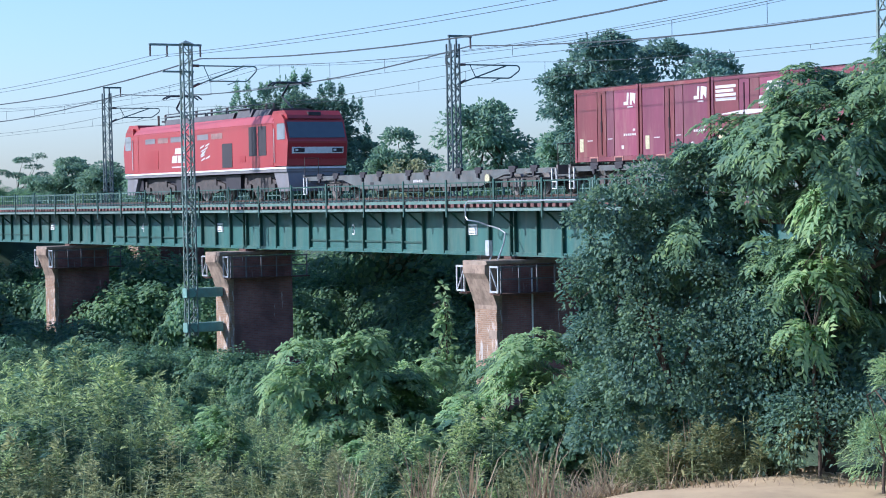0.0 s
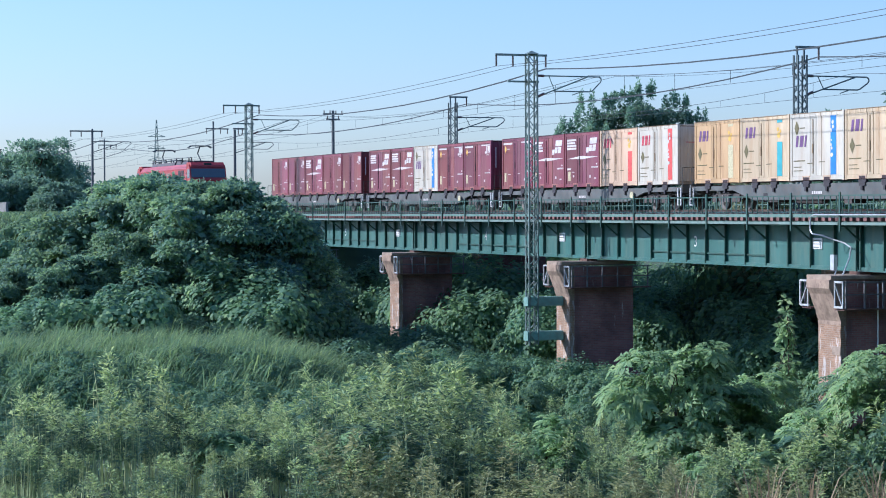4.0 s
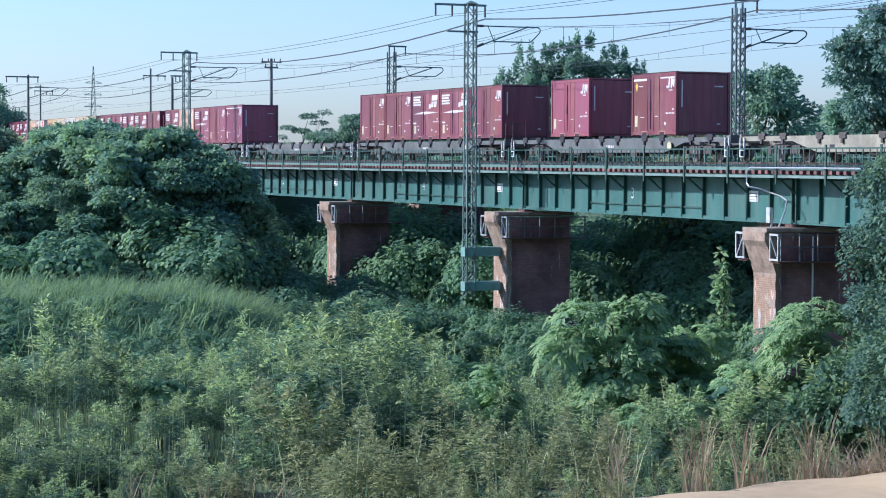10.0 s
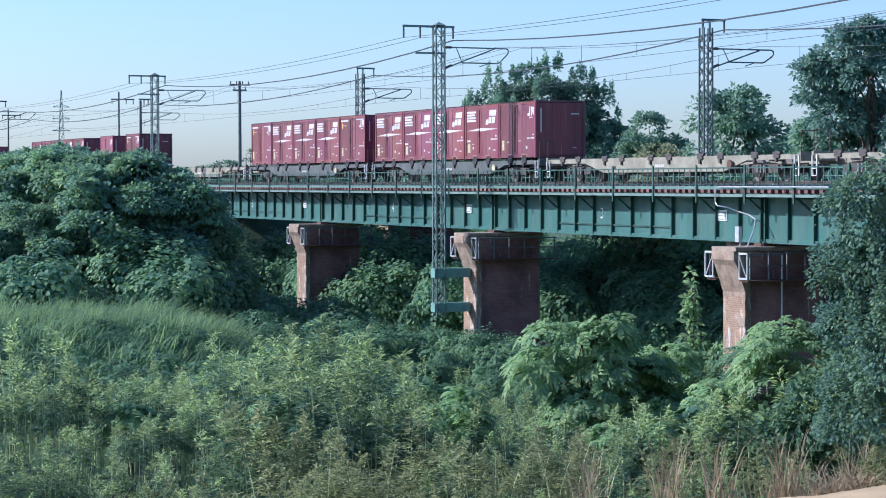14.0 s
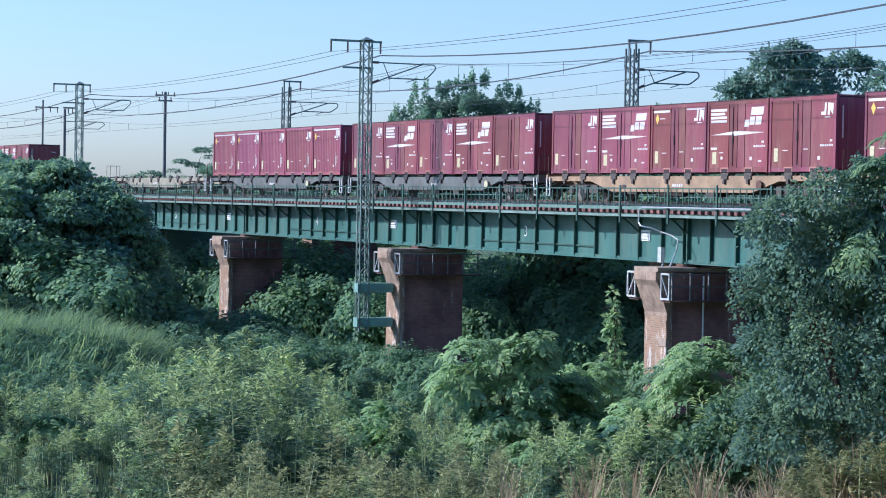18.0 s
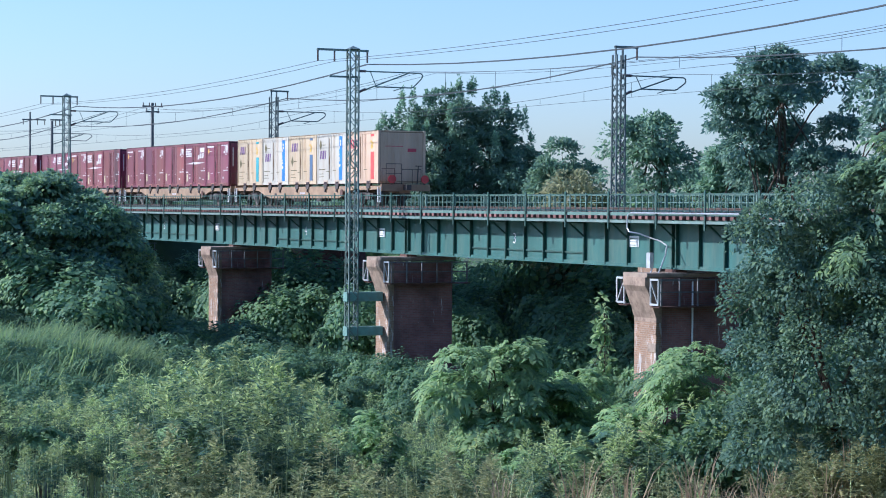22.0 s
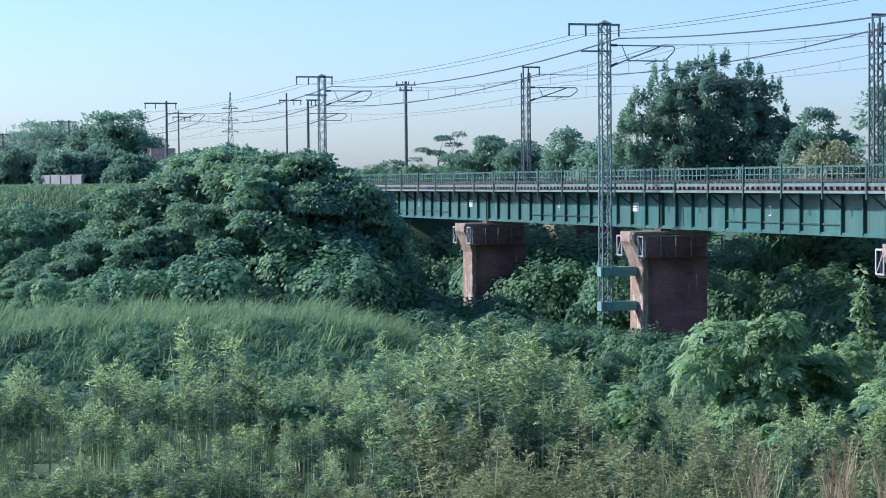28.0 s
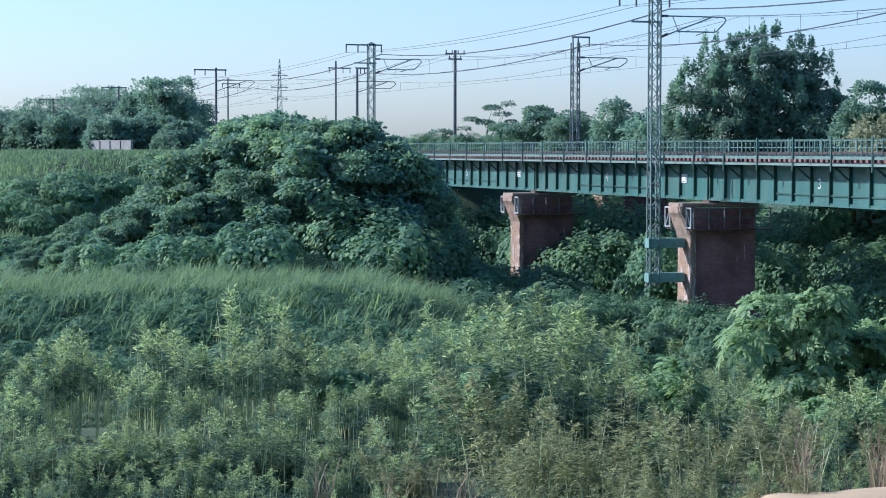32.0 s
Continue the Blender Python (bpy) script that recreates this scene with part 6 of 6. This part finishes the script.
    # --- the wide dark shrub mass that hides the left end of the bridge
    spots = []
    variants = []
    for i in range(3):
        ob = thing("broadleaf_shrub", "tall dark green broadleaf shrub with spreading branches", "shrub", group="shrub mass")
        gg = rnd(160 + i)
        # lit-green leafy shelves over the skin of a dome, round a core coloured shade-dark
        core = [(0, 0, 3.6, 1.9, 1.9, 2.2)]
        shelves = []
        for k in range(26):
            a, e = k * 2.4 + gg.normal() * 0.3, math.asin(min(1.0, 0.03 + 0.97 * (k + gg.random()) / 26))
            q = 2.7 * math.cos(e) + 0.2
            shelves.append((math.cos(a) * q, math.sin(a) * q, 1.1 + 4.9 * math.sin(e) + gg.normal() * 0.25, gg.uniform(0.7, 1.2), gg.uniform(0.7, 1.2), gg.uniform(0.35, 0.6)))
        trunk(ob, 3.8, 0.14, [(b[0], b[1], b[2] - 0.2) for b in shelves[::3]], 170 + i)
        crown("crown", L_LITSHELF, shelves, 26000, 0.2, 0.13, 180 + i, parent=ob, shell=0.5, gaps=0.6, face=0.6, up=0.7, droop=0.3)
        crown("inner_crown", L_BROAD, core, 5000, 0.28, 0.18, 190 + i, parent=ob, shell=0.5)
        variants.append(ob)
    for b, d, k in ((-76.6, 112, 1.42), (-78.4, 112, 1.35), (-74.9, 112, 1.22), (-80.0, 114, 0.98), (-77.5, 117, 1.45), (-75.8, 109, 1.28), (-79.2, 120, 1.15), (-81.3, 112, 0.58), (-79.2, 105, 0.8), (-80.7, 106, 0.66), (-77.6, 106, 0.85), (-82.6, 106, 0.42), (-76.0, 107, 0.85), (-74.2, 107, 0.84), (-74.5, 107, 1.28), (-73.8, 106, 1.02), (-75.6, 106, 1.3), (-73.3, 107, 0.82), (-83.5, 108, 0.38), (-82.0, 103, 0.45)):
        spots.append((*polar(b, d), k))
    strew(variants, spots, 24)
    # --- reeds on the mound
    n = 34000
    b, d = g.uniform(-85.5, -71.2, n), 79 + 20 * g.random(n)
    keep = (d < 98 - 0.1 * (b + 80) ** 2) & (d < 98 - 2.0 * np.maximum(0, b + 73.2) ** 2) & (g.random(n) > 0.85 * (1 - smooth(81, 87, d)))
    b, d = b[keep], d[keep]
    x, y = np.sin(np.radians(b)) * d, np.cos(np.radians(b)) * d
    grass("reed_bed", "dense pale green reeds bending in the breeze", np.stack([x, y, ground_z(x, y) - 0.05], 1), 1.7, 0.06, L_REED, 25, 0.65, category="reeds", patch=0.22)
    # --- grassy embankment at the left
    n = 70000
    x, y = g.uniform(-250, -122, n), g.uniform(8, 38, n)
    grass("embankment_grass", "rough green grass on the railway embankment", np.stack([x, y, ground_z(x, y) - 0.05], 1), 0.6, 0.09, L_REED, 26, 0.7)
    variants = [mound(140 + i, "embankment_bush", "low green bush on the grassy embankment", L_KUDZU, 1.6, 1.0, 3600, 0.16, 0.13, group="embankment bushes") for i in range(3)]
    spots = [(x, y, float(g.uniform(0.6, 1.4))) for x, y in zip(g.uniform(-152, -110, 130), g.uniform(6, 31, 130))]
    strew(variants, spots, 27)


build_plants()


def build_named_plants():
    # bright compound-leaf shrub before the second pier, its neighbours and the spire sapling
    x, y = polar(-62.6, 62)
    tree("sumac_shrub", "bright green shrub with large feathered leaves before the pier", x, y, [(0, 0, 3.5, 1.2, 1.2, 0.7), (-0.6, -1.2, 3.0, 0.8, 0.8, 0.5), (0.4, 0.9, 3.2, 0.9, 0.9, 0.6), (-0.3, -0.7, 3.9, 0.8, 0.8, 0.35), (0.3, 0.6, 4.1, 0.8, 0.8, 0.35), (-0.5, -1.5, 2.2, 0.7, 0.7, 0.5), (0.6, 1.6, 2.6, 0.7, 0.7, 0.5), (0.3, 0.1, 1.6, 1.3, 1.3, 0.9), (0.1, 0.2, 2.5, 1.2, 1.2, 0.6), (0.2, -0.4, 0.9, 1.3, 1.3, 0.7)], 120, 0.66, 0, 301, L_YOUNG, "rosette", r=0.06, category="shrub", pairs=6, leaflet=0.36, droop=0.32, leaves=8, shell=0.4)
    for b, d, k, sd in ((-60.4, 64, 0.8, 302), (-57.9, 62, 0.9, 303), (-57.0, 60, 1.05, 304), (-61.2, 62, 0.8, 305), (-71.0, 60, 0.55, 306), (-59.0, 60, 0.62, 307), (-66.3, 60, 0.6, 308), (-75.0, 60, 0.5, 309), (-60.4, 57, 0.42, 311), (-59.4, 58.5, 0.5, 312), (-61.9, 57.5, 0.4, 313)):
        x, y = polar(b, d)
        tree("sumac_shrub", "green shrub with feathered leaves in the thicket", x, y, [(0, 0, 3.0 * k, 1.6 * k, 1.5 * k, 1.3 * k), (0.8 * k, 0.5, 2.0 * k, 1.1 * k, 1.1 * k, 1.0 * k)], int(70 * k), 0.6, 0, sd, L_YOUNG if sd not in (303, 312) else L_AIL, "rosette", r=0.05, category="shrub", pairs=6, leaflet=0.34, droop=0.35, shell=0.4)
    x, y = polar(-59.75, 67)
    tree("spire_sapling", "slender upright sapling with short leafy whorls", x, y, [(0, 0, 1.6 + 0.4 * i, 0.42 - 0.034 * i, 0.42 - 0.034 * i, 0.1) for i in range(11)], 900, 0.26, 0.12, 310, L_YOUNG, height=5.2, r=0.03, category="sapling")
    # big tree and shrubs by the sand pad
    x, y = polar(-49.4, 48.5)
    tree("ailanthus_tree", "tall leafy tree with drooping feathered leaves beside the sand pad", x, y,
         [(0.2, 0.1, 7.4, 2.3, 2.3, 1.7), (-0.9, -0.6, 7.3, 1.5, 1.5, 1.3), (-2.2, -1.6, 5.3, 1.3, 1.3, 1.1), (-1.7, -1.1, 6.4, 1.5, 1.5, 1.3), (2.0, 1.4, 8.0, 2.2, 2.2, 1.9), (1.2, 0.6, 5.2, 2.0, 2.0, 1.6), (-0.6, -0.4, 4.2, 1.7, 1.7, 1.4), (0.9, 0.6, 2.6, 1.6, 1.6, 1.2), (-2.4, -1.8, 4.6, 0.8, 0.8, 0.7), (2.8, 2.4, 5.4, 2.0, 2.0, 2.0), (3.6, 2.6, 3.4, 1.7, 1.7, 1.5)],
         1250, 0.56, 0, 320, L_AIL, "rosette", r=0.18, droop=0.42, leaflet=0.32, leaves=7, shell=0.3)
    x, y = polar(-46.0, 50)
    tree("ailanthus_tree", "tall leafy tree with drooping feathered leaves beside the sand pad", x, y,
         [(0, 0, 7.2, 2.4, 2.4, 2.0), (-1.2, -0.8, 5.0, 1.8, 1.8, 1.8), (0.6, 0.6, 3.4, 1.8, 1.8, 1.6)], 520, 0.56, 0, 321, L_AIL, "rosette", r=0.16, droop=0.42, leaflet=0.32, leaves=7, shell=0.3)
    x, y = polar(-53.5, 49.0)
    tree("broadleaf_shrub", "tall dark dense small-leaved shrub under the larger tree", x, y,
         [(0, 0, 3.8, 1.9, 1.9, 1.9), (-1.1, -1.3, 5.6, 0.9, 0.9, 0.8), (-0.4, -0.3, 5.9, 1.3, 1.3, 0.9), (-0.9, -0.9, 2.2, 1.3, 1.3, 1.3), (1.2, 0.9, 2.4, 1.8, 1.8, 1.7), (0.8, 0.5, 5.4, 1.3, 1.3, 0.9), (2.0, 1.4, 4.0, 1.5, 1.5, 1.4),
          (-1.0, -1.3, 4.2, 0.9, 0.9, 0.8), (-0.7, -1.0, 6.5, 0.8, 0.8, 0.6), (0.1, 0.0, 6.9, 0.9, 0.9, 0.6), (0.8, 0.9, 6.6, 0.9, 0.9, 0.7), (-1.3, -1.7, 5.2, 0.5, 0.5, 0.45), (-1.2, -1.6, 6.9, 0.55, 0.55, 0.55), (-0.8, -1.1, 7.2, 0.8, 0.8, 0.6), (-0.2, -0.3, 7.8, 0.9, 0.9, 0.7), (0.5, 0.6, 8.1, 0.9, 0.9, 0.7), (1.0, 1.3, 8.2, 0.9, 0.9, 0.7)], 56000, 0.11, 0.07, 322, L_BROAD, r=0.1, category="shrub", gaps=0.7, shell=0.25, face=1.1)
    x, y = polar(-51.0, 48.5)
    tree("broadleaf_shrub", "dark dense broadleaf shrub under the larger tree", x, y,
         [(0, 0, 2.6, 1.9, 1.9, 1.8), (1.4, 1.0, 2.0, 1.6, 1.6, 1.5), (-0.8, -0.6, 1.4, 1.4, 1.4, 1.2), (2.6, 2.0, 1.7, 1.6, 1.6, 1.4), (2.0, -0.2, 1.2, 1.3, 1.3, 1.2), (3.2, 0.8, 1.2, 1.3, 1.3, 1.2)], 24000, 0.11, 0.07, 323, L_BROAD, r=0.1, category="shrub", gaps=0.9)
    x, y = polar(-49.6, 46.8)
    tree("ailanthus_sapling", "young tree with bright hanging feathered leaves before the dark shrub", x, y, [(0, 0, 4.2, 0.6, 0.6, 0.8), (0.1, 0, 5.3, 0.6, 0.6, 0.7), (-0.2, -0.4, 3.2, 0.5, 0.5, 0.5), (0.3, 0.5, 6.2, 0.7, 0.7, 0.6), (0.3, 0.6, 3.6, 0.4, 0.4, 0.4)], 46, 0.6, 0, 326, L_YOUNG, "rosette", r=0.05, category="sapling", droop=0.6, leaflet=0.36, leaves=7, shell=0.4)
    x, y = polar(-56.2, 56)
    tree("broadleaf_shrub", "mid-green broadleaf shrub at the foot of the pier", x, y, [(0, 0, 2.0, 1.4, 1.4, 1.2), (0.8, 0.6, 3.0, 1.0, 1.0, 0.9), (-0.7, -0.5, 1.3, 1.2, 1.2, 1.0)], 5200, 0.2, 0.12, 324, L_AIL, r=0.06, category="shrub")
    x, y = polar(-47.9, 44.0)
    tree("feathery_bush", "feathery bright green bush beside the sand pad", x, y, [(0, 0, 0.9, 0.8, 0.8, 0.9), (0.3, 0.2, 2.6, 0.55, 0.55, 0.5)], 3200, 0.16, 0.03, 325, L_YOUNG, r=0.04, category="bush")
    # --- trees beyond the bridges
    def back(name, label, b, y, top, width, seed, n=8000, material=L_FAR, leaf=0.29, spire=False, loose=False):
        n = int(n * 1.6)
        d = y / math.cos(radians(b))
        x = -d * math.sin(radians(-b))
        z0 = float(ground_z(x, y))
        h = top - z0
        gg = rnd(seed)
        w = width / 2
        blobs = []
        if spire:
            # broad body and upright shoots, set out across the line of sight
            for q, zz, rr in ((-4.6, 6.2, 2.2), (-1.5, 6.4, 3.0), (1.5, 6.4, 3.0), (4.8, 6.9, 2.5), (-3.7, 8.7, 2.0), (-0.8, 9.2, 2.7), (2.4, 9.2, 2.7), (5.0, 8.6, 1.8), (-1.6, 11.0, 1.8), (0.9, 11.4, 2.0), (3.0, 11.0, 1.8), (6.2, 7.2, 1.2), (-5.6, 5.0, 1.2), (-3.0, 4.6, 2.0), (0.5, 4.4, 2.4), (3.6, 4.6, 2.2)):
                blobs.append((q * 0.44, q * 0.9, zz + 1.1, rr * 0.9, rr * 0.9, rr * 0.8))
            for i in range(14):
                blobs.append((gg.uniform(-5, 5) * 0.44, gg.uniform(-5, 5) * 0.9, gg.uniform(4.0, 12.0), 0.9, 0.9, 0.6))
        else:
            for i in range(34 if loose else 13):
                t = gg.uniform(0.08 if loose else 0.3, 0.93 if loose else 0.86)
                a, q = gg.uniform(0, 6.28), w * 0.62 * math.sqrt(gg.random()) * (1.2 - 0.5 * t)
                f = 0.62 if loose else 1.0
                blobs.append((math.cos(a) * q * (2 - f), math.sin(a) * q * (2 - f), h * t, f * w * gg.uniform(0.34, 0.52), f * w * gg.uniform(0.34, 0.52), f * h * gg.uniform(0.08, 0.14)))
            blobs.append((0, 0, h * 0.9, w * 0.25 if loose else w * 0.4, w * 0.25 if loose else w * 0.4, h * 0.08))
        ob = tree(name, label, x, y, blobs, n, leaf, leaf * 0.5, seed, material, r=max(0.1, h * (0.009 if loose else 0.018)), shell=0.5, gaps=1.0, up=0.1, face=0.8)
        if spire:
            shoots = []
            for q in np.arange(-5.0, 5.9, 0.45):
                e = q + gg.normal() * 0.12
                shoots.append((e * 0.44, e * 0.9, 14.5 - 0.1 * (e - 0.8) ** 2 + gg.normal() * 0.35, 0.2, 0.2, gg.uniform(0.7, 1.2)))
            for i in range(30):
                e = gg.uniform(-5.5, 6.2)
                shoots.append((e * 0.44 + 1.6, e * 0.9 - 0.6, gg.uniform(6, 13.4) - 0.07 * e * e, 0.28, 0.28, gg.uniform(0.6, 1.0)))
            crown("shoot_foliage", material, shoots, 15000, 0.22, 0.09, seed + 1, droop=-0.7, shell=0.8, gaps=0.2, up=0.1, parent=ob, face=0.5)
        return ob

    back("tall_tree", "tall dark green tree with spiky upper shoots behind the bridge", -64.1, 62, 18.2, 15.5, 401, 50000, leaf=0.26, spire=True)
    back("leafy_tree", "dark green roadside tree behind the bridge", -60.9, 64, 14.0, 6.0, 402, 7000)
    back("yellowing_tree", "round tree with yellow-tinged leaves behind the bridge", -60.6, 57, 11.7, 7.4, 403, 7000, L_YELLOW, 0.26)
    back("leafy_tree", "dark green tree behind the bridge", -58.4, 60, 14.9, 6.2, 404, 9000)
    back("leafy_tree", "low dark green tree behind the bridge", -56.6, 58, 13.0, 4.5, 405, 6000)
    back("leafy_tree", "tall open-crowned green tree behind the bridge", -55.0, 58, 17.3, 9.0, 406, 27000, L_SHADE, 0.26, loose=True)
    back("leafy_tree", "tall open-crowned green tree behind the bridge", -52.0, 60, 16.0, 6.5, 407, 10000, L_SHADE, 0.26, loose=True)
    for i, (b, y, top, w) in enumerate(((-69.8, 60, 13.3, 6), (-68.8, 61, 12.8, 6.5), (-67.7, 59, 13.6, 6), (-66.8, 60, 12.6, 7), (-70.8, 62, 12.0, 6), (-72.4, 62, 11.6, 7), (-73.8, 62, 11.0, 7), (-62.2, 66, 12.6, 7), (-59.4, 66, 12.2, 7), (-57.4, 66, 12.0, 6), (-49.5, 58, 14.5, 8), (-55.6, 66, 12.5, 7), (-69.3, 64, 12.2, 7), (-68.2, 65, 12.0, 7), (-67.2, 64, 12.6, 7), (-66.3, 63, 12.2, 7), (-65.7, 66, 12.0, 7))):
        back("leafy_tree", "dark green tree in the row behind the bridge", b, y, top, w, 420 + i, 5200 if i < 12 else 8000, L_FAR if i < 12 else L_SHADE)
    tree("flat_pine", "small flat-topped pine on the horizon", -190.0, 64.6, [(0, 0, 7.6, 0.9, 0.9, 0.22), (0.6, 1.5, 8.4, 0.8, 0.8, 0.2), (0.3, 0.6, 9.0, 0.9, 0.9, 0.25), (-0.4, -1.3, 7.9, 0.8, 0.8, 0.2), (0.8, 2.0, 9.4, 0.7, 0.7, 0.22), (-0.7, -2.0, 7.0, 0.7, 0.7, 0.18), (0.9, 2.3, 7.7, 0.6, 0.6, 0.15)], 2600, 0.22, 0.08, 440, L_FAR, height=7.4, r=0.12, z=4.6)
    for i, (b, d, top, w) in enumerate(((-79.9, 215, 17.0, 9), (-80.8, 225, 15.5, 8), (-81.8, 300, 18.0, 14), (-82.8, 310, 17.0, 14), (-83.9, 260, 13.5, 12), (-85.0, 250, 13.5, 12), (-79.1, 235, 13.2, 6), (-81.2, 205, 12.2, 7), (-82.3, 212, 12.6, 8), (-83.4, 215, 12.3, 8), (-84.6, 220, 12.6, 9), (-80.3, 206, 12.6, 6), (-79.5, 200, 11.6, 6))):
        x, y = polar(b, d)
        z0 = float(ground_z(x, y))
        gg = rnd(450 + i)
        h, ww = top - z0, w / 2
        blobs = [(gg.uniform(-0.7, 0.7) * ww * (1.15 - 0.5 * t), gg.uniform(-0.7, 0.7) * ww * (1.15 - 0.5 * t), h * t, ww * gg.uniform(0.26, 0.46), ww * gg.uniform(0.26, 0.46), ww * gg.uniform(0.22, 0.36)) for t in gg.uniform(0.06, 0.9, 30)]
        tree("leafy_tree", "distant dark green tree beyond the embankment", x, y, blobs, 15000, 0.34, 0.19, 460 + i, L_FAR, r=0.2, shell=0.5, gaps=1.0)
    # dark brush on the bank under and behind the bridges
    variants = [mound(150 + i, "bank_brush", "dark green brush on the far bank under the bridge", L_KUDZU, 2.6, 3.4, 8000, 0.17, 0.13, group="bank brush") for i in range(4)]
    gg = rnd(31)
    spots = []
    for x in np.arange(-200, -36, 3.4):
        spots.append((x + gg.normal() * 0.6, 54.8 + gg.normal() * 0.4, float(gg.uniform(0.9, 1.4)) if x > -150 else float(gg.uniform(0.35, 0.6))))
        spots.append((x + gg.normal() * 0.6, 59.5 + gg.normal() * 0.8, float(gg.uniform(1.75, 2.25)) if x > -104 else float(gg.uniform(1.2, 1.6)) if x > -150 else float(gg.uniform(0.4, 0.75))))
        if gg.random() < 0.9 and -150 < x < -88:
            spots.append((x + gg.normal(), 45.2 + gg.normal() * 0.5, float(gg.uniform(0.95, 1.45))))
        if -88 <= x < -46:
            spots.append((x + gg.normal(), 48.6 + gg.normal() * 0.5, float(gg.uniform(0.85, 1.25))))
    spots += [(-104.9, 41.6, 1.2), (-106.4, 44.6, 1.6), (-128.4, 40.6, 1.5), (-129.6, 37.4, 1.35), (-126.5, 38.0, 1.3), (-113.5, 45.0, 1.75), (-116.5, 45.3, 1.6), (-110.0, 45.0, 1.5)]
    strew(variants, spots, 32)
    # dry canes, tufts and rubble by the sand
    def tufts(name, label, places, per, height, width, material, seed, lean=0.5):
        gg = rnd(seed)
        P = []
        for x, y, r in places:
            a, q = gg.uniform(0, 6.28, per), r * np.sqrt(gg.random(per))
            xs, ys = x + q * np.cos(a), y + q * np.sin(a)
            P.append(np.stack([xs, ys, ground_z(xs, ys) - 0.05], 1))
        grass(name, label, np.concatenate(P), height, width, material, seed + 1, lean)
    places = [(*polar(b, d), r) for b, d, r in ((-55.3, 46.5, 0.4), (-57.4, 45.8, 0.35), (-58.4, 46.0, 0.4), (-53.6, 47.0, 0.3), (-72.6, 49.6, 0.6), (-73.6, 49.2, 0.5), (-71.8, 49.2, 0.6), (-62.0, 48.0, 0.9), (-60.5, 47.6, 0.9), (-63.5, 48.5, 0.8), (-75.8, 49.5, 0.4))]
    tufts("dry_canes", "dry straw-coloured canes at the edge of the sand", places, 20, 1.2, 0.03, L_DRY, 501, 0.5)
    tufts("dry_stalks", "tall dry pinkish-brown stalks beside the sand pad", [(-38.0, 21.6, 0.35), (-38.6, 24.9, 0.3), (-38.9, 27.0, 0.3), (-38.2, 28.8, 0.25), (-38.5, 20.0, 0.3), (-38.4, 23.2, 0.4), (-39.4, 26.0, 0.4)], 34, 1.8, 0.035, L_DRY, 507, 0.35)
    tufts("brush_pile", "heap of dry grey-brown twigs on the edge of the sand", [(-38.2, 25.6, 0.5), (-38.3, 26.3, 0.45)], 170, 0.75, 0.03, L_DRY, 509, 1.3)
    places = [(*polar(b, d), 0.9) for b, d in zip(np.linspace(-64, -47, 16), np.full(16, 46.0))]
    tufts("edge_grass", "dry trampled grass along the sand's edge", places, 45, 0.42, 0.025, L_DRY, 503, 0.9)
    gg = rnd(33)
    s = Shape()
    for i in range(160):
        x, y = gg.uniform(-37.5, -30), 31.2 + gg.normal() * 0.5
        z = float(ground_z(x, y))
        q = gg.uniform(0.05, 0.16)
        s.rod((x - q, y, z + 0.02), (x + q, y + gg.normal() * 0.05, z + 0.06), q * 0.8, 5, q * 0.5)
    tagged(part("earth_clods", s, SAND), "broken clods of sandy earth along the pad's edge", "rubble", kind="stuff")
    x, y = polar(-81.4, 199)
    w = thing("low_wall", "pale grey concrete wall beyond the embankment", "wall", (x, y, float(ground_z(x, y))), turn=20)
    for i in range(4):
        part("panel", Shape().box(-4.0 + 2 * i + 0.01, -2.0 + 2 * i - 0.01, -0.12, 0.12, -0.5, 1.3), CONC, w)
        part("post", Shape().box(-4.08 + 2 * i, -3.92 + 2 * i, -0.2, -0.122, -0.5, 1.35), CONC, w)
    part("coping", Shape().box(-4.1, 4.1, -0.119, 0.2, 1.304, 1.42), CONC, w)


build_named_plants()


# ---- sleepers, piece by piece ----
def build_sleepers():
    bed = thing("sleeper_row", "row of red-brown timber sleepers on the girders", "sleepers", (0, 0, 0), kind="structure")
    me = Shape().box(-0.11, 0.11, EDGE_Y + 0.55, 42.4, 9.075, 9.345, 0.02).mesh("sleeper", TIMBER)
    for i in range(290):
        part("sleeper", me, None, bed, at=(-153.8 + 0.46 * i, 0, 0))
    # Added board behind the sleepers; its dark colour imitates the dim gaps.
    part("gap_backing_board", Shape().box(-154.2, 20, 39.86, 39.9, 9.1, 9.33), GAP_BACKING, bed)
    part("guard_timber", Shape().box(-154.2, 20, 40.0, 40.16, 9.35, 9.42), RAILGREEN, bed)


build_sleepers()


def motions():
    """The train runs away along the track at about 19 metres a second."""
    times = [0, 2, 4, 6, 8, 10, 12, 14, 16, 18, 20, 22, 24, 26, 28, 30, 32]
    gone = lambda t: 19.6661 * t + -0.073629 * t ** 2 + 0.0017992 * t ** 3
    for ob, s, y, z in MOVING:
        walk(ob, [(t, pose(s - gone(t), y, z)) for t in times])


motions()
